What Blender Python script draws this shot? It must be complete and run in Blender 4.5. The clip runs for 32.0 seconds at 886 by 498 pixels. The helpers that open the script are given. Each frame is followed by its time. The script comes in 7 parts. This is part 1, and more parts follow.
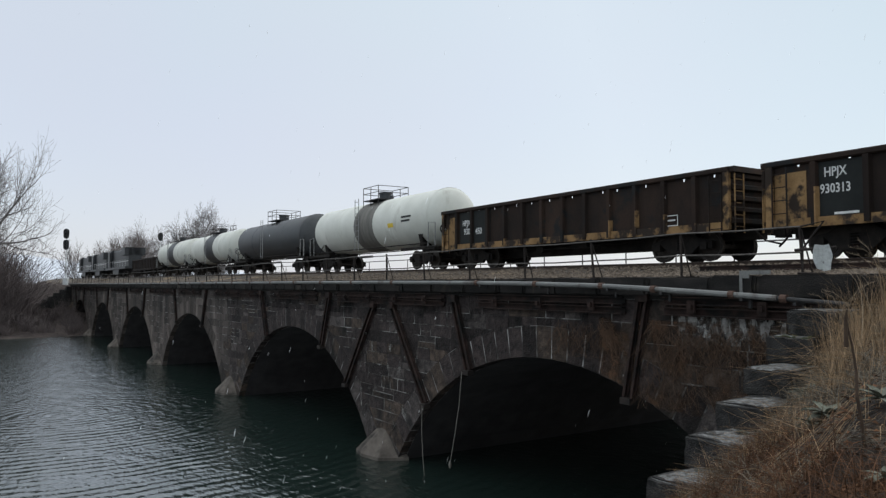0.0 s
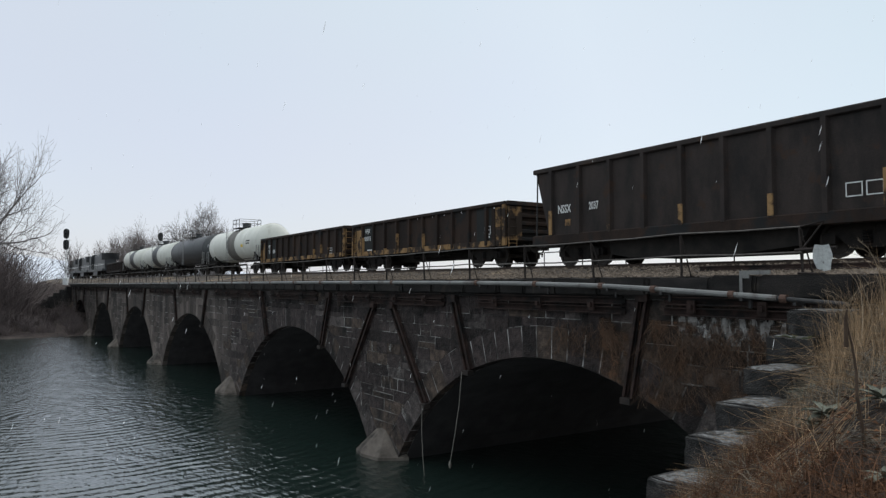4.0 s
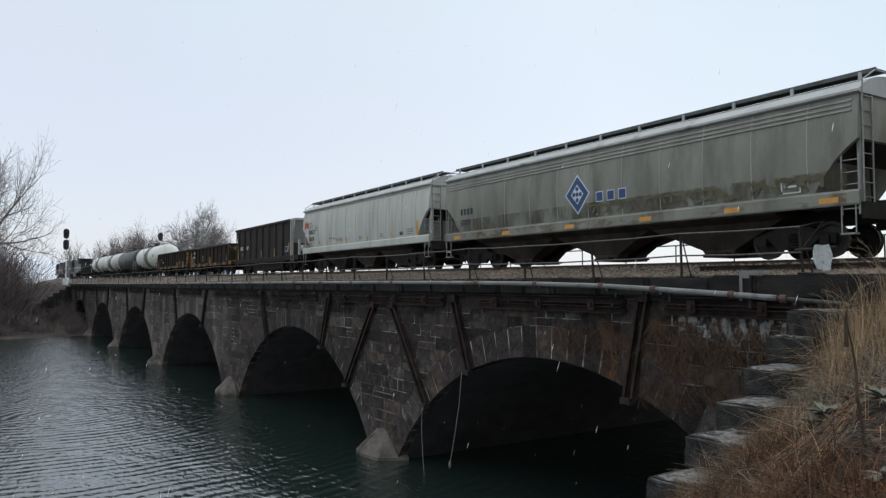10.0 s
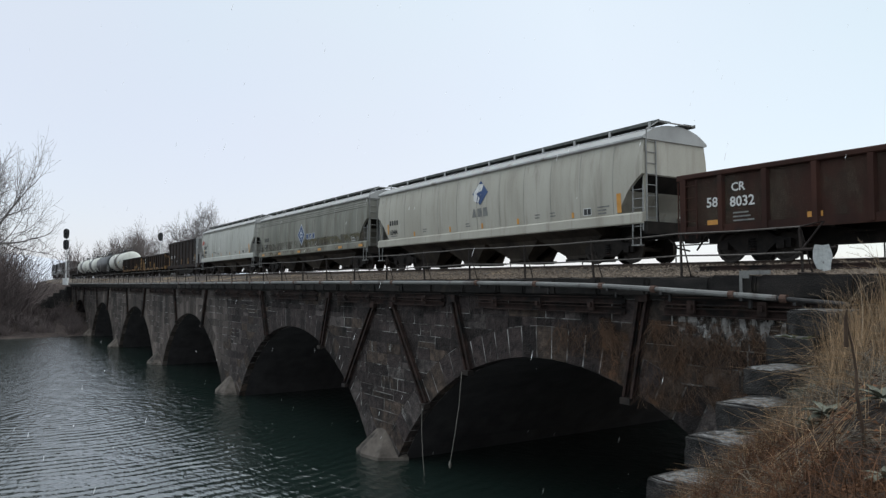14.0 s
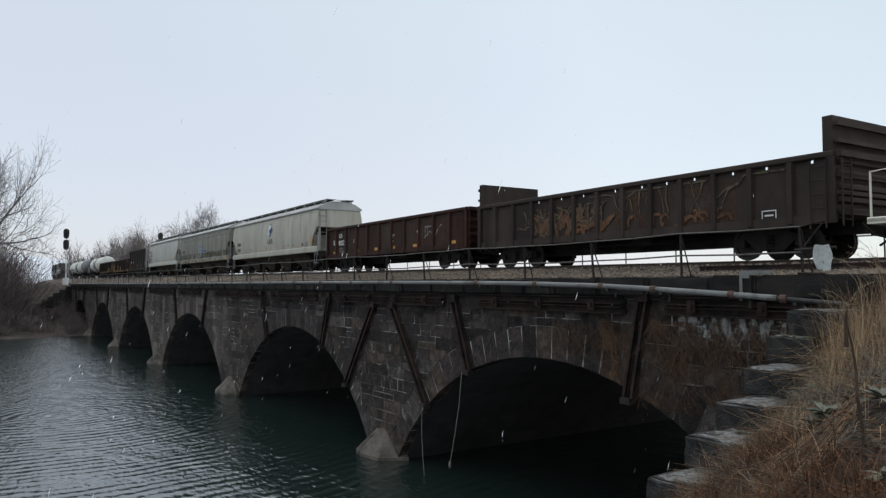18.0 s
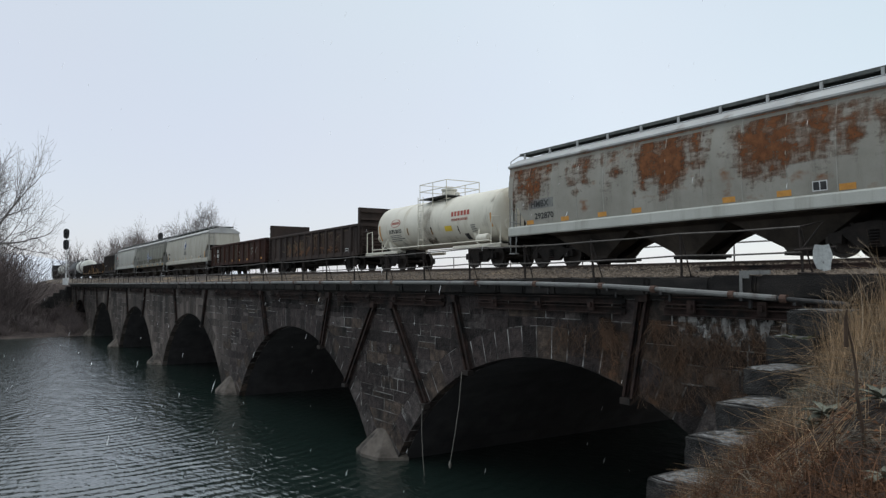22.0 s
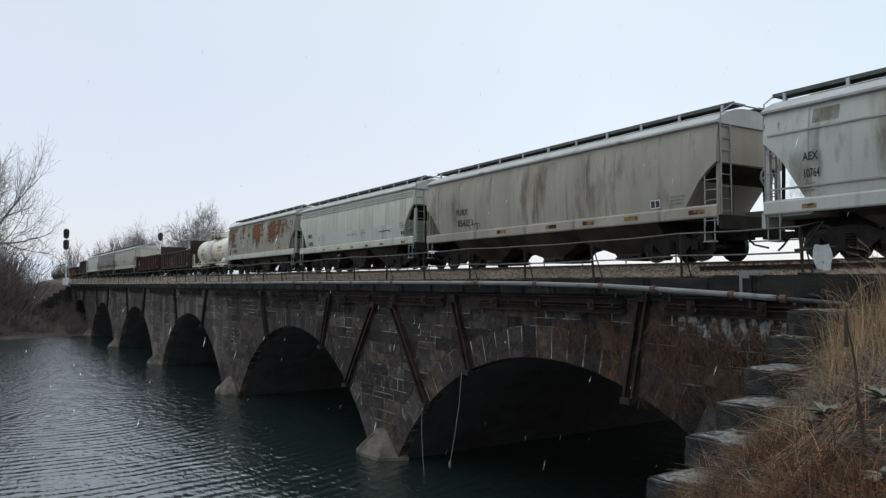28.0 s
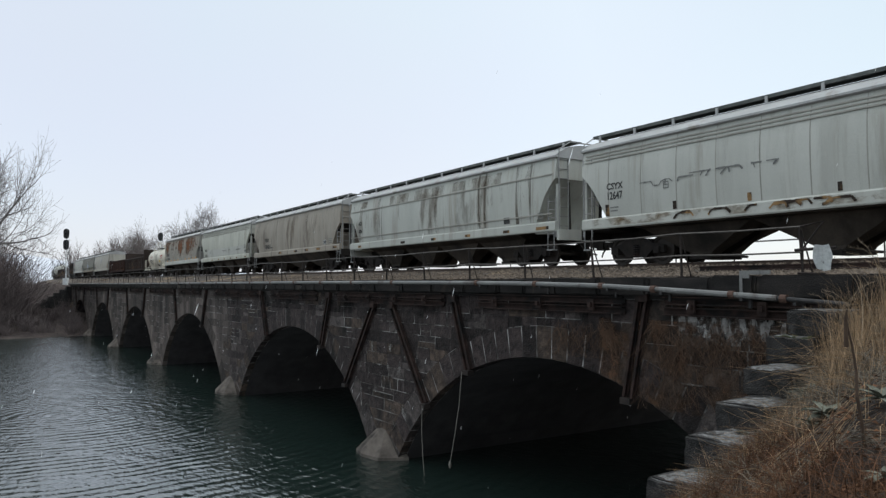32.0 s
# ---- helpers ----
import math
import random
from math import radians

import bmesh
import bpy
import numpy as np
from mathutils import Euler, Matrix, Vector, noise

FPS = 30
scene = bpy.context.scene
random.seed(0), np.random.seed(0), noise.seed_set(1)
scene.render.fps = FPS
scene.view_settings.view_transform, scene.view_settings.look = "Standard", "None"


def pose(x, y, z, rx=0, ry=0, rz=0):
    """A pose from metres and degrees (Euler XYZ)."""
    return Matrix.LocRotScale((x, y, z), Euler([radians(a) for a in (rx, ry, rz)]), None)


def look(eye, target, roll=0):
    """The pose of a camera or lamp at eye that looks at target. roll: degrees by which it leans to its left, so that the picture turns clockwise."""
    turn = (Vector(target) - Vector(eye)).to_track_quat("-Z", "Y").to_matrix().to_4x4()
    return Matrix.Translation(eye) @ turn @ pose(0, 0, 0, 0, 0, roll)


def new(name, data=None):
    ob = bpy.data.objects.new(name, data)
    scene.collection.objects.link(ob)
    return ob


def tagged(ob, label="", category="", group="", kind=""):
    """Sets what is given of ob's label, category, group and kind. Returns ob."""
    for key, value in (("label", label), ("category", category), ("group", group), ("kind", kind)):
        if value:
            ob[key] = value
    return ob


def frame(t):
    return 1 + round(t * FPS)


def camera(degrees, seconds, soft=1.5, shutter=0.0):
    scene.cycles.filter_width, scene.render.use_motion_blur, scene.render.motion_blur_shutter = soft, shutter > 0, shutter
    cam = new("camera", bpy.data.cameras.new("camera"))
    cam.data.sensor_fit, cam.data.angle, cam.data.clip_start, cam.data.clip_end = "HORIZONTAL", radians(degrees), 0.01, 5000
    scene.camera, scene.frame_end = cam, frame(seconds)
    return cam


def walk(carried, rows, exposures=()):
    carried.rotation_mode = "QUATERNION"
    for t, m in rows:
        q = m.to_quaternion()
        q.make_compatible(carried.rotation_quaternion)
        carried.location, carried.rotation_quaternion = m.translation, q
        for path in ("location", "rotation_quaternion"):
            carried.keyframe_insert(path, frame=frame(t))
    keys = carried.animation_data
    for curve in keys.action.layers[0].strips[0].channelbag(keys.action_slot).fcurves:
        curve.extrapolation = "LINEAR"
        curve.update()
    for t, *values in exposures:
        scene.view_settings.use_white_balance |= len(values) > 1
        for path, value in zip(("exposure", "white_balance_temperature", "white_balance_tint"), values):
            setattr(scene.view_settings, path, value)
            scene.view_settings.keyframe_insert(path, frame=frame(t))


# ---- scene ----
# ---- camera ----
EYE_Z = 7.0
cam = camera(62.3, 32.0, soft=1.35)
VIEW = pose(0, 0, EYE_Z, 92.78, 0, 56.82)
walk(cam, [(0.0, VIEW), (32.0, VIEW)], exposures=[(0.0, -0.09), (3.0, -0.08), (6.0, -0.02), (9.0, 0.02), (13.0, 0.07), (15.0, 0.03), (17.0, -0.03), (18.5, -0.08), (20.0, -0.09), (22.4, -0.07), (24.0, 0.01), (28.0, 0.04), (32.0, 0.07)])

# ---- light: overcast winter sky and a weak, very soft sun ----
world = bpy.data.worlds.new("overcast_sky")
scene.world = world
world.use_nodes = True
wn, wl = world.node_tree.nodes, world.node_tree.links
wn.clear()
w_out = wn.new("ShaderNodeOutputWorld")
w_sky = wn.new("ShaderNodeTexSky")
w_sky.sky_type, w_sky.sun_disc = "NISHITA", False
w_sky.sun_elevation, w_sky.sun_rotation = radians(28), radians(20)
w_bg1 = wn.new("ShaderNodeBackground")
w_bg1.inputs["Strength"].default_value = 0.04
wl.new(w_sky.outputs[0], w_bg1.inputs["Color"])
w_co = wn.new("ShaderNodeTexCoord")
w_sep = wn.new("ShaderNodeSeparateXYZ")
wl.new(w_co.outputs["Generated"], w_sep.inputs[0])
w_ramp = wn.new("ShaderNodeValToRGB")
w_ramp.color_ramp.elements[0].position, w_ramp.color_ramp.elements[0].color = 0.0, (0.78, 0.815, 0.875, 1)
w_ramp.color_ramp.elements[1].position, w_ramp.color_ramp.elements[1].color = 1.0, (1.0, 1.0, 1.0, 1)
w_mid = w_ramp.color_ramp.elements.new(0.40)
w_mid.color = (0.80, 0.88, 0.915, 1)
wl.new(w_sep.outputs["Z"], w_ramp.inputs[0])
w_lift = wn.new("ShaderNodeMapRange")
w_lift.inputs["From Min"].default_value, w_lift.inputs["From Max"].default_value = 0.38, 0.8
w_lift.inputs["To Min"].default_value, w_lift.inputs["To Max"].default_value = 0.90, 2.0
wl.new(w_sep.outputs["Z"], w_lift.inputs["Value"])
w_noise = wn.new("ShaderNodeTexNoise")
w_noise.inputs["Scale"].default_value, w_noise.inputs["Detail"].default_value = 1.6, 3
wl.new(w_co.outputs["Generated"], w_noise.inputs["Vector"])
w_mix = wn.new("ShaderNodeMix")
w_mix.data_type, w_mix.blend_type = "RGBA", "MULTIPLY"
w_mix.inputs[0].default_value = 0.10
wl.new(w_ramp.outputs[0], w_mix.inputs[6])
wl.new(w_noise.outputs["Color"], w_mix.inputs[7])
w_bg2 = wn.new("ShaderNodeBackground")
wl.new(w_lift.outputs[0], w_bg2.inputs["Strength"])
w_side = wn.new("ShaderNodeValToRGB")
w_side.color_ramp.elements[0].position, w_side.color_ramp.elements[0].color = 0.0, (0.90, 0.885, 0.925, 1)
w_side.color_ramp.elements[1].position, w_side.color_ramp.elements[1].color = 0.16, (0.985, 0.98, 0.985, 1)
w_east = w_side.color_ramp.elements.new(0.32)
w_east.color = (0.82, 0.855, 0.86, 1)
w_half = wn.new("ShaderNodeMath")
w_half.operation = "MULTIPLY_ADD"
w_half.inputs[1].default_value, w_half.inputs[2].default_value = 0.5, 0.5
wl.new(w_sep.outputs["X"], w_half.inputs[0])
wl.new(w_half.outputs[0], w_side.inputs[0])
w_mul = wn.new("ShaderNodeMix")
w_mul.data_type, w_mul.blend_type = "RGBA", "MULTIPLY"
w_mul.inputs[0].default_value = 1.0
wl.new(w_mix.outputs[2], w_mul.inputs[6])
wl.new(w_side.outputs[0], w_mul.inputs[7])
wl.new(w_mul.outputs[2], w_bg2.inputs["Color"])
w_add = wn.new("ShaderNodeAddShader")
wl.new(w_bg1.outputs[0], w_add.inputs[0])
wl.new(w_bg2.outputs[0], w_add.inputs[1])
wl.new(w_add.outputs[0], w_out.inputs["Surface"])

sun_data = bpy.data.lights.new("sun", "SUN")
sun_data.energy, sun_data.angle, sun_data.color = 0.5, radians(40), (1.0, 0.97, 0.93)
sun = new("sun", sun_data)
sun.matrix_world = look((-20, 80, 60), (-30, 20, 8))


# ---- mesh tools ----
def part(name, bm, material, parent=None, label="", smooth=False):
    """Links a bmesh as one mesh object under a thing or a part."""
    me = bpy.data.meshes.new(name)
    bmesh.ops.recalc_face_normals(bm, faces=bm.faces)
    if smooth:
        for f in bm.faces:
            f.smooth = True
    bm.to_mesh(me)
    bm.free()
    me.materials.append(material)
    if smooth:
        me.set_sharp_from_angle(angle=radians(35))
    ob = new(name, me)
    ob.parent = parent
    if label:
        ob["label"] = label
    return ob


def shared(name, me, parent, m=None):
    ob = new(name, me)
    ob.parent = parent
    if m is not None:
        ob.matrix_basis = m
    return ob


def empty(name, m=None):
    ob = new(name)
    ob.empty_display_size = 0.3
    if m is not None:
        ob.matrix_basis = m
    return ob


def hexa(bm, p):
    """A six-sided block from 8 corners: bottom four, then top four."""
    v = [bm.verts.new(q) for q in p]
    for f in ((0, 3, 2, 1), (4, 5, 6, 7), (0, 1, 5, 4), (1, 2, 6, 5), (2, 3, 7, 6), (3, 0, 4, 7)):
        bm.faces.new([v[i] for i in f])
    return v


def box(bm, x0, x1, y0, y1, z0, z1, m=None):
    p = [(x0, y0, z0), (x1, y0, z0), (x1, y1, z0), (x0, y1, z0), (x0, y0, z1), (x1, y0, z1), (x1, y1, z1), (x0, y1, z1)]
    if m is not None:
        p = [m @ Vector(q) for q in p]
    return hexa(bm, p)


def boxed(bm, x0, x1, y0, y1, z0, z1, b=0.01):
    """A block with chamfered long edges (octagonal section along x)."""
    s = [(y0 + b, z0), (y1 - b, z0), (y1, z0 + b), (y1, z1 - b), (y1 - b, z1), (y0 + b, z1), (y0, z1 - b), (y0, z0 + b)]
    prism(bm, s, "x", x0, x1)


def prism(bm, poly, axis, a0, a1):
    """A polygon pushed along an axis: (y, z) along x, (x, z) along y, (x, y) along z."""
    def at(q, a):
        return (a, q[0], q[1]) if axis == "x" else (q[0], a, q[1]) if axis == "y" else (q[0], q[1], a)
    v0 = [bm.verts.new(at(q, a0)) for q in poly]
    v1 = [bm.verts.new(at(q, a1)) for q in poly]
    n = len(poly)
    for i in range(n):
        bm.faces.new((v0[i], v0[(i + 1) % n], v1[(i + 1) % n], v1[i]))
    bm.faces.new(v0)
    bm.faces.new(v1[::-1])


def tube(bm, pts, r, seg=8, r1=None, caps=True):
    """A round bar along a line of points."""
    pts = [Vector(p) for p in pts]
    n = len(pts)
    rings = []
    side = None
    for i, p in enumerate(pts):
        d = (pts[min(i + 1, n - 1)] - pts[max(i - 1, 0)]).normalized()
        if side is None or abs(side.dot(d)) > 0.9:
            side = d.cross(Vector((0, 0, 1)) if abs(d.z) < 0.9 else Vector((1, 0, 0))).normalized()
        side = (side - d * side.dot(d)).normalized()
        up = d.cross(side)
        rr = r if r1 is None else r + (r1 - r) * i / (n - 1)
        rings.append([bm.verts.new(p + (side * math.cos(a) + up * math.sin(a)) * rr) for a in (2 * math.pi * k / seg for k in range(seg))])
    for a, b in zip(rings, rings[1:]):
        for k in range(seg):
            bm.faces.new((a[k], a[(k + 1) % seg], b[(k + 1) % seg], b[k]))
    if caps:
        bm.faces.new(rings[0][::-1])
        bm.faces.new(rings[-1])


def lathe(bm, prof, seg=24, m=None, closed=False):
    """Turns a profile of (radius, along x) round the x axis."""
    m = m or Matrix()
    rings = []
    for r, x in prof:
        rings.append([bm.verts.new(m @ Vector((x, r * math.cos(a), r * math.sin(a)))) for a in (2 * math.pi * k / seg for k in range(seg))])
    for a, b in zip(rings, rings[1:]):
        for k in range(seg):
            bm.faces.new((a[k], a[(k + 1) % seg], b[(k + 1) % seg], b[k]))
    if closed:
        for k in range(seg):
            a, b = rings[-1], rings[0]
            bm.faces.new((a[k], a[(k + 1) % seg], b[(k + 1) % seg], b[k]))
    else:
        bm.faces.new(rings[0][::-1])
        bm.faces.new(rings[-1])


def loft(bm, sections, cap=True):
    """Joins equal-length closed sections of points by faces."""
    rings = [[bm.verts.new(p) for p in s] for s in sections]
    n = len(rings[0])
    for a, b in zip(rings, rings[1:]):
        for k in range(n):
            bm.faces.new((a[k], a[(k + 1) % n], b[(k + 1) % n], b[k]))
    if cap:
        bm.faces.new(rings[0][::-1])
        bm.faces.new(rings[-1])


def rough_block(bm, x0, x1, y0, y1, z0, z1, j=0.035, cuts=3):
    """A block with uneven, worn faces."""
    t = bmesh.new()
    bmesh.ops.create_cube(t, size=1.0)
    bmesh.ops.bevel(t, geom=t.edges[:], offset=0.06, segments=2, affect="EDGES")
    bmesh.ops.subdivide_edges(t, edges=[e for e in t.edges if e.calc_length() > 0.4], cuts=cuts, use_grid_fill=True)
    for v in t.verts:
        p = Vector((x0 + (v.co.x + 0.5) * (x1 - x0), y0 + (v.co.y + 0.5) * (y1 - y0), z0 + (v.co.z + 0.5) * (z1 - z0)))
        v.co = p + noise.noise_vector(p * 2.3) * j + noise.noise_vector(p * 6.1) * j * 0.5
    me = bpy.data.meshes.new("t")
    t.to_mesh(me)
    t.free()
    bm.from_mesh(me)
    bpy.data.meshes.remove(me)


# ---- materials ----
def surf(name, c1, c2, scale=3.0, rough=0.7, bump=0.3, metal=0.0, stretch=(1, 1, 1), spots=None, spot_scale=1.2, spot_at=0.6, spot_soft=0.1,
         spot_stretch=(1, 1, 1), vary=0.0, fine=30.0, islands=False, bump_dist=0.02):
    """A surface of two tones at two scales, with stains or rust of a third tone and a fine relief."""
    m = bpy.data.materials.new(name)
    m.use_nodes = True
    n, l = m.node_tree.nodes, m.node_tree.links
    bs = n["Principled BSDF"]
    bs.inputs["Metallic"].default_value = metal
    bs.inputs["Specular IOR Level"].default_value = 0.18 if rough >= 0.7 else 0.45
    co = n.new("ShaderNodeTexCoord")

    def mapped(st):
        mp = n.new("ShaderNodeMapping")
        mp.inputs["Scale"].default_value = st
        l.new(co.outputs["Object"], mp.inputs["Vector"])
        return mp.outputs[0]

    def noise_tex(vec, sc, det=4):
        t = n.new("ShaderNodeTexNoise")
        t.inputs["Scale"].default_value, t.inputs["Detail"].default_value, t.inputs["Roughness"].default_value = sc, det, 0.6
        l.new(vec, t.inputs["Vector"])
        return t

    base = mapped(stretch)
    big, small = noise_tex(base, scale, 5), noise_tex(mapped((1, 1, 1)), fine, 3)
    r1 = n.new("ShaderNodeValToRGB")
    r1.color_ramp.elements[0].position, r1.color_ramp.elements[1].position = 0.32, 0.68
    r1.color_ramp.elements[0].color, r1.color_ramp.elements[1].color = (*c1, 1), (*c2, 1)
    l.new(big.outputs["Fac"], r1.inputs[0])
    col = r1.outputs[0]
    mx = n.new("ShaderNodeMix")
    mx.data_type, mx.blend_type = "RGBA", "OVERLAY"
    mx.inputs[0].default_value = 0.35 if bump > 0.12 or bump == 0 else 0.13
    l.new(col, mx.inputs[6])
    l.new(small.outputs["Fac"], mx.inputs[7])
    col = mx.outputs[2]
    if spots is not None:
        sp = noise_tex(mapped(spot_stretch), spot_scale, 7)
        r2 = n.new("ShaderNodeValToRGB")
        r2.color_ramp.elements[0].position, r2.color_ramp.elements[1].position = spot_at, spot_at + spot_soft
        l.new(sp.outputs["Fac"], r2.inputs[0])
        m2 = n.new("ShaderNodeMix")
        m2.data_type = "RGBA"
        l.new(r2.outputs[0], m2.inputs[0])
        l.new(col, m2.inputs[6])
        m2.inputs[7].default_value = (*spots, 1)
        col = m2.outputs[2]
    if vary:
        hv = n.new("ShaderNodeHueSaturation")
        if islands:
            rnd = n.new("ShaderNodeNewGeometry").outputs["Random Per Island"]
        else:
            rnd = n.new("ShaderNodeObjectInfo").outputs["Random"]
        mr = n.new("ShaderNodeMapRange")
        mr.inputs["To Min"].default_value, mr.inputs["To Max"].default_value = 1 - vary, 1 + vary
        l.new(rnd, mr.inputs["Value"])
        l.new(mr.outputs[0], hv.inputs["Value"])
        l.new(col, hv.inputs["Color"])
        col = hv.outputs[0]
    l.new(col, bs.inputs["Base Color"])
    rr = n.new("ShaderNodeMapRange")
    rr.inputs["To Min"].default_value, rr.inputs["To Max"].default_value = max(0.02, rough - 0.12), min(1, rough + 0.12)
    l.new(big.outputs["Fac"], rr.inputs["Value"])
    l.new(rr.outputs[0], bs.inputs["Roughness"])
    if bump:
        bp = n.new("ShaderNodeBump")
        bp.inputs["Strength"].default_value, bp.inputs["Distance"].default_value = bump, bump_dist
        add = n.new("ShaderNodeMath")
        add.operation = "ADD"
        l.new(big.outputs["Fac"], add.inputs[0])
        l.new(small.outputs["Fac"], add.inputs[1])
        l.new(add.outputs[0], bp.inputs["Height"])
        l.new(bp.outputs[0], bs.inputs["Normal"])
    return m


M_STONE = surf("sooty_stone", (0.0100, 0.0078, 0.0080), (0.0470, 0.0352, 0.0336), 3.4, 0.72, 1.0, spots=(0.1250, 0.1030, 0.0990), spot_scale=1.6, spot_at=0.60, spot_soft=0.16, spot_stretch=(2.6, 2.6, 0.5), vary=0.55, fine=11, bump_dist=0.06)
M_STONE_PALE = surf("scoured_grey_stone", (0.0285, 0.0235, 0.0232), (0.1090, 0.0910, 0.0865), 4.4, 0.75, 1.0, spots=(0.0173, 0.0151, 0.0151), spot_scale=1.2, spot_at=0.52, spot_soft=0.15, vary=0.3, fine=11, bump_dist=0.06)
M_STONE_BROWN = surf("brown_stone", (0.0210, 0.0157, 0.0130), (0.0900, 0.0655, 0.0535), 3.4, 0.8, 1.0, spots=(0.0148, 0.0127, 0.0121), spot_scale=0.9, spot_at=0.50, spot_soft=0.15, vary=0.33, fine=11, bump_dist=0.06)
M_STONE_FAR = surf("far_stone", (0.0230, 0.0195, 0.0187), (0.0980, 0.0790, 0.0715), 0.45, 0.8, 0.8, spots=(0.1500, 0.1290, 0.1180), spot_scale=0.6, spot_at=0.56, spot_soft=0.18, stretch=(1, 1, 0.3), spot_stretch=(1.5, 1.5, 0.4), vary=0.45, fine=7, islands=True, bump_dist=0.06)
M_JOINT = surf("mortar", (0.014, 0.0125, 0.012), (0.05, 0.045, 0.0425), 1.3, 0.9, 0.3, spots=(0.30, 0.29, 0.28), spot_scale=0.9, spot_at=0.48, spot_soft=0.12)
M_RINGJOINT = surf("pale_ring_mortar", (0.02, 0.018, 0.017), (0.08, 0.073, 0.070), 1.3, 0.9, 0.3, spots=(0.33, 0.315, 0.31), spot_scale=1.1, spot_at=0.45, spot_soft=0.14)
M_BARREL = surf("vault_stone", (0.036, 0.034, 0.036), (0.062, 0.058, 0.061), 1.0, 0.85, 0.5)
M_CUTWATER = surf("weathered_footing_stone", (0.055, 0.046, 0.041), (0.150, 0.128, 0.112), 1.6, 0.8, 0.9, spots=(0.02, 0.018, 0.017), spot_scale=0.9, spot_at=0.52, spot_soft=0.15)
M_COPING = surf("stained_concrete", (0.007, 0.0066, 0.0067), (0.028, 0.0245, 0.0235), 1.6, 0.85, 0.9, stretch=(0.4, 1, 1.2), spots=(0.06, 0.048, 0.038), spot_scale=1.1, spot_at=0.60, spot_soft=0.15, vary=0.35)
M_STEP = surf("dark_step_stone", (0.0126, 0.0126, 0.0132), (0.0527, 0.0495, 0.0485), 4.0, 0.85, 1.0, spots=(0.0896, 0.0843, 0.0822), spot_scale=3.0, spot_at=0.62, vary=0.15, bump_dist=0.06)
M_STEPTOP = surf("frosted_stone_top", (0.07, 0.069, 0.069), (0.215, 0.213, 0.213), 11.0, 0.9, 1.0, spots=(0.05, 0.046, 0.042), spot_scale=6.0, spot_at=0.47, spot_soft=0.12, fine=40)
M_RUST = surf("rusty_steel", (0.0170, 0.0118, 0.0106), (0.050, 0.031, 0.027), 3.0, 0.8, 0.4, metal=0.2, spots=(0.0125, 0.011, 0.011), spot_scale=1.3, spot_at=0.5)
M_RAIL = surf("rail_steel", (0.045, 0.03, 0.024), (0.08, 0.055, 0.042), 3.0, 0.6, 0.2, metal=0.5)
M_RAILTOP = surf("polished_rail", (0.35, 0.35, 0.36), (0.5, 0.5, 0.5), 3.0, 0.3, 0.05, metal=0.9)
M_PIPE = surf("galvanised_pipe", (0.10, 0.10, 0.10), (0.185, 0.183, 0.178), 2.5, 0.6, 0.2, metal=0.1, stretch=(0.3, 1, 1), spots=(0.06, 0.048, 0.042), spot_scale=1.6, spot_at=0.56)
M_PIPE_RUST = surf("rusty_coupling", (0.06, 0.035, 0.028), (0.12, 0.075, 0.06), 6.0, 0.8, 0.3, metal=0.2)
M_DARKSTEEL = surf("dark_steel", (0.018, 0.018, 0.02), (0.045, 0.042, 0.042), 4.0, 0.65, 0.3, metal=0.3)
M_POST = surf("weathered_post_steel", (0.018, 0.0156, 0.015), (0.042, 0.033, 0.03), 4.0, 0.7, 0.3, metal=0.3)
M_BALLAST = surf("ballast", (0.0500, 0.0422, 0.0366), (0.1340, 0.1110, 0.0945), 1.5, 0.95, 1.0, spots=(0.2130, 0.1570, 0.1065), spot_scale=0.5, spot_at=0.53, fine=18, bump_dist=0.06)
M_BALLAST_STONE = surf("ballast_stones", (0.0630, 0.0492, 0.0388), (0.1990, 0.1572, 0.1258), 6.0, 0.95, 0.3, vary=0.3, islands=True)
M_TIE = surf("creosoted_tie", (0.03, 0.025, 0.02), (0.07, 0.058, 0.05), 2.0, 0.9, 0.6, stretch=(8, 1, 8), vary=0.3)
M_EARTH = surf("leaf_litter_earth", (0.014, 0.0105, 0.009), (0.048, 0.034, 0.0255), 1.6, 0.95, 1.0, spots=(0.10, 0.062, 0.033), spot_scale=1.4, spot_at=0.56, fine=25, bump_dist=0.08)
M_FARBANK = surf("brushy_far_bank", (0.032, 0.025, 0.024), (0.076, 0.059, 0.054), 0.35, 0.95, 0.8, fine=3, bump_dist=0.3)
# bark and twig greys lifted paler, mist haze mixed into the colour
M_HAZED_BARK = surf("hazed_grey_bark", (0.125, 0.115, 0.116), (0.230, 0.212, 0.208), 2.0, 0.9, 0.3, stretch=(3, 3, 0.5))
M_HAZED_TWIG = surf("hazed_grey_brown_twigs", (0.1013, 0.0837, 0.0810), (0.1823, 0.1553, 0.1485), 1.0, 0.9, 0.0)


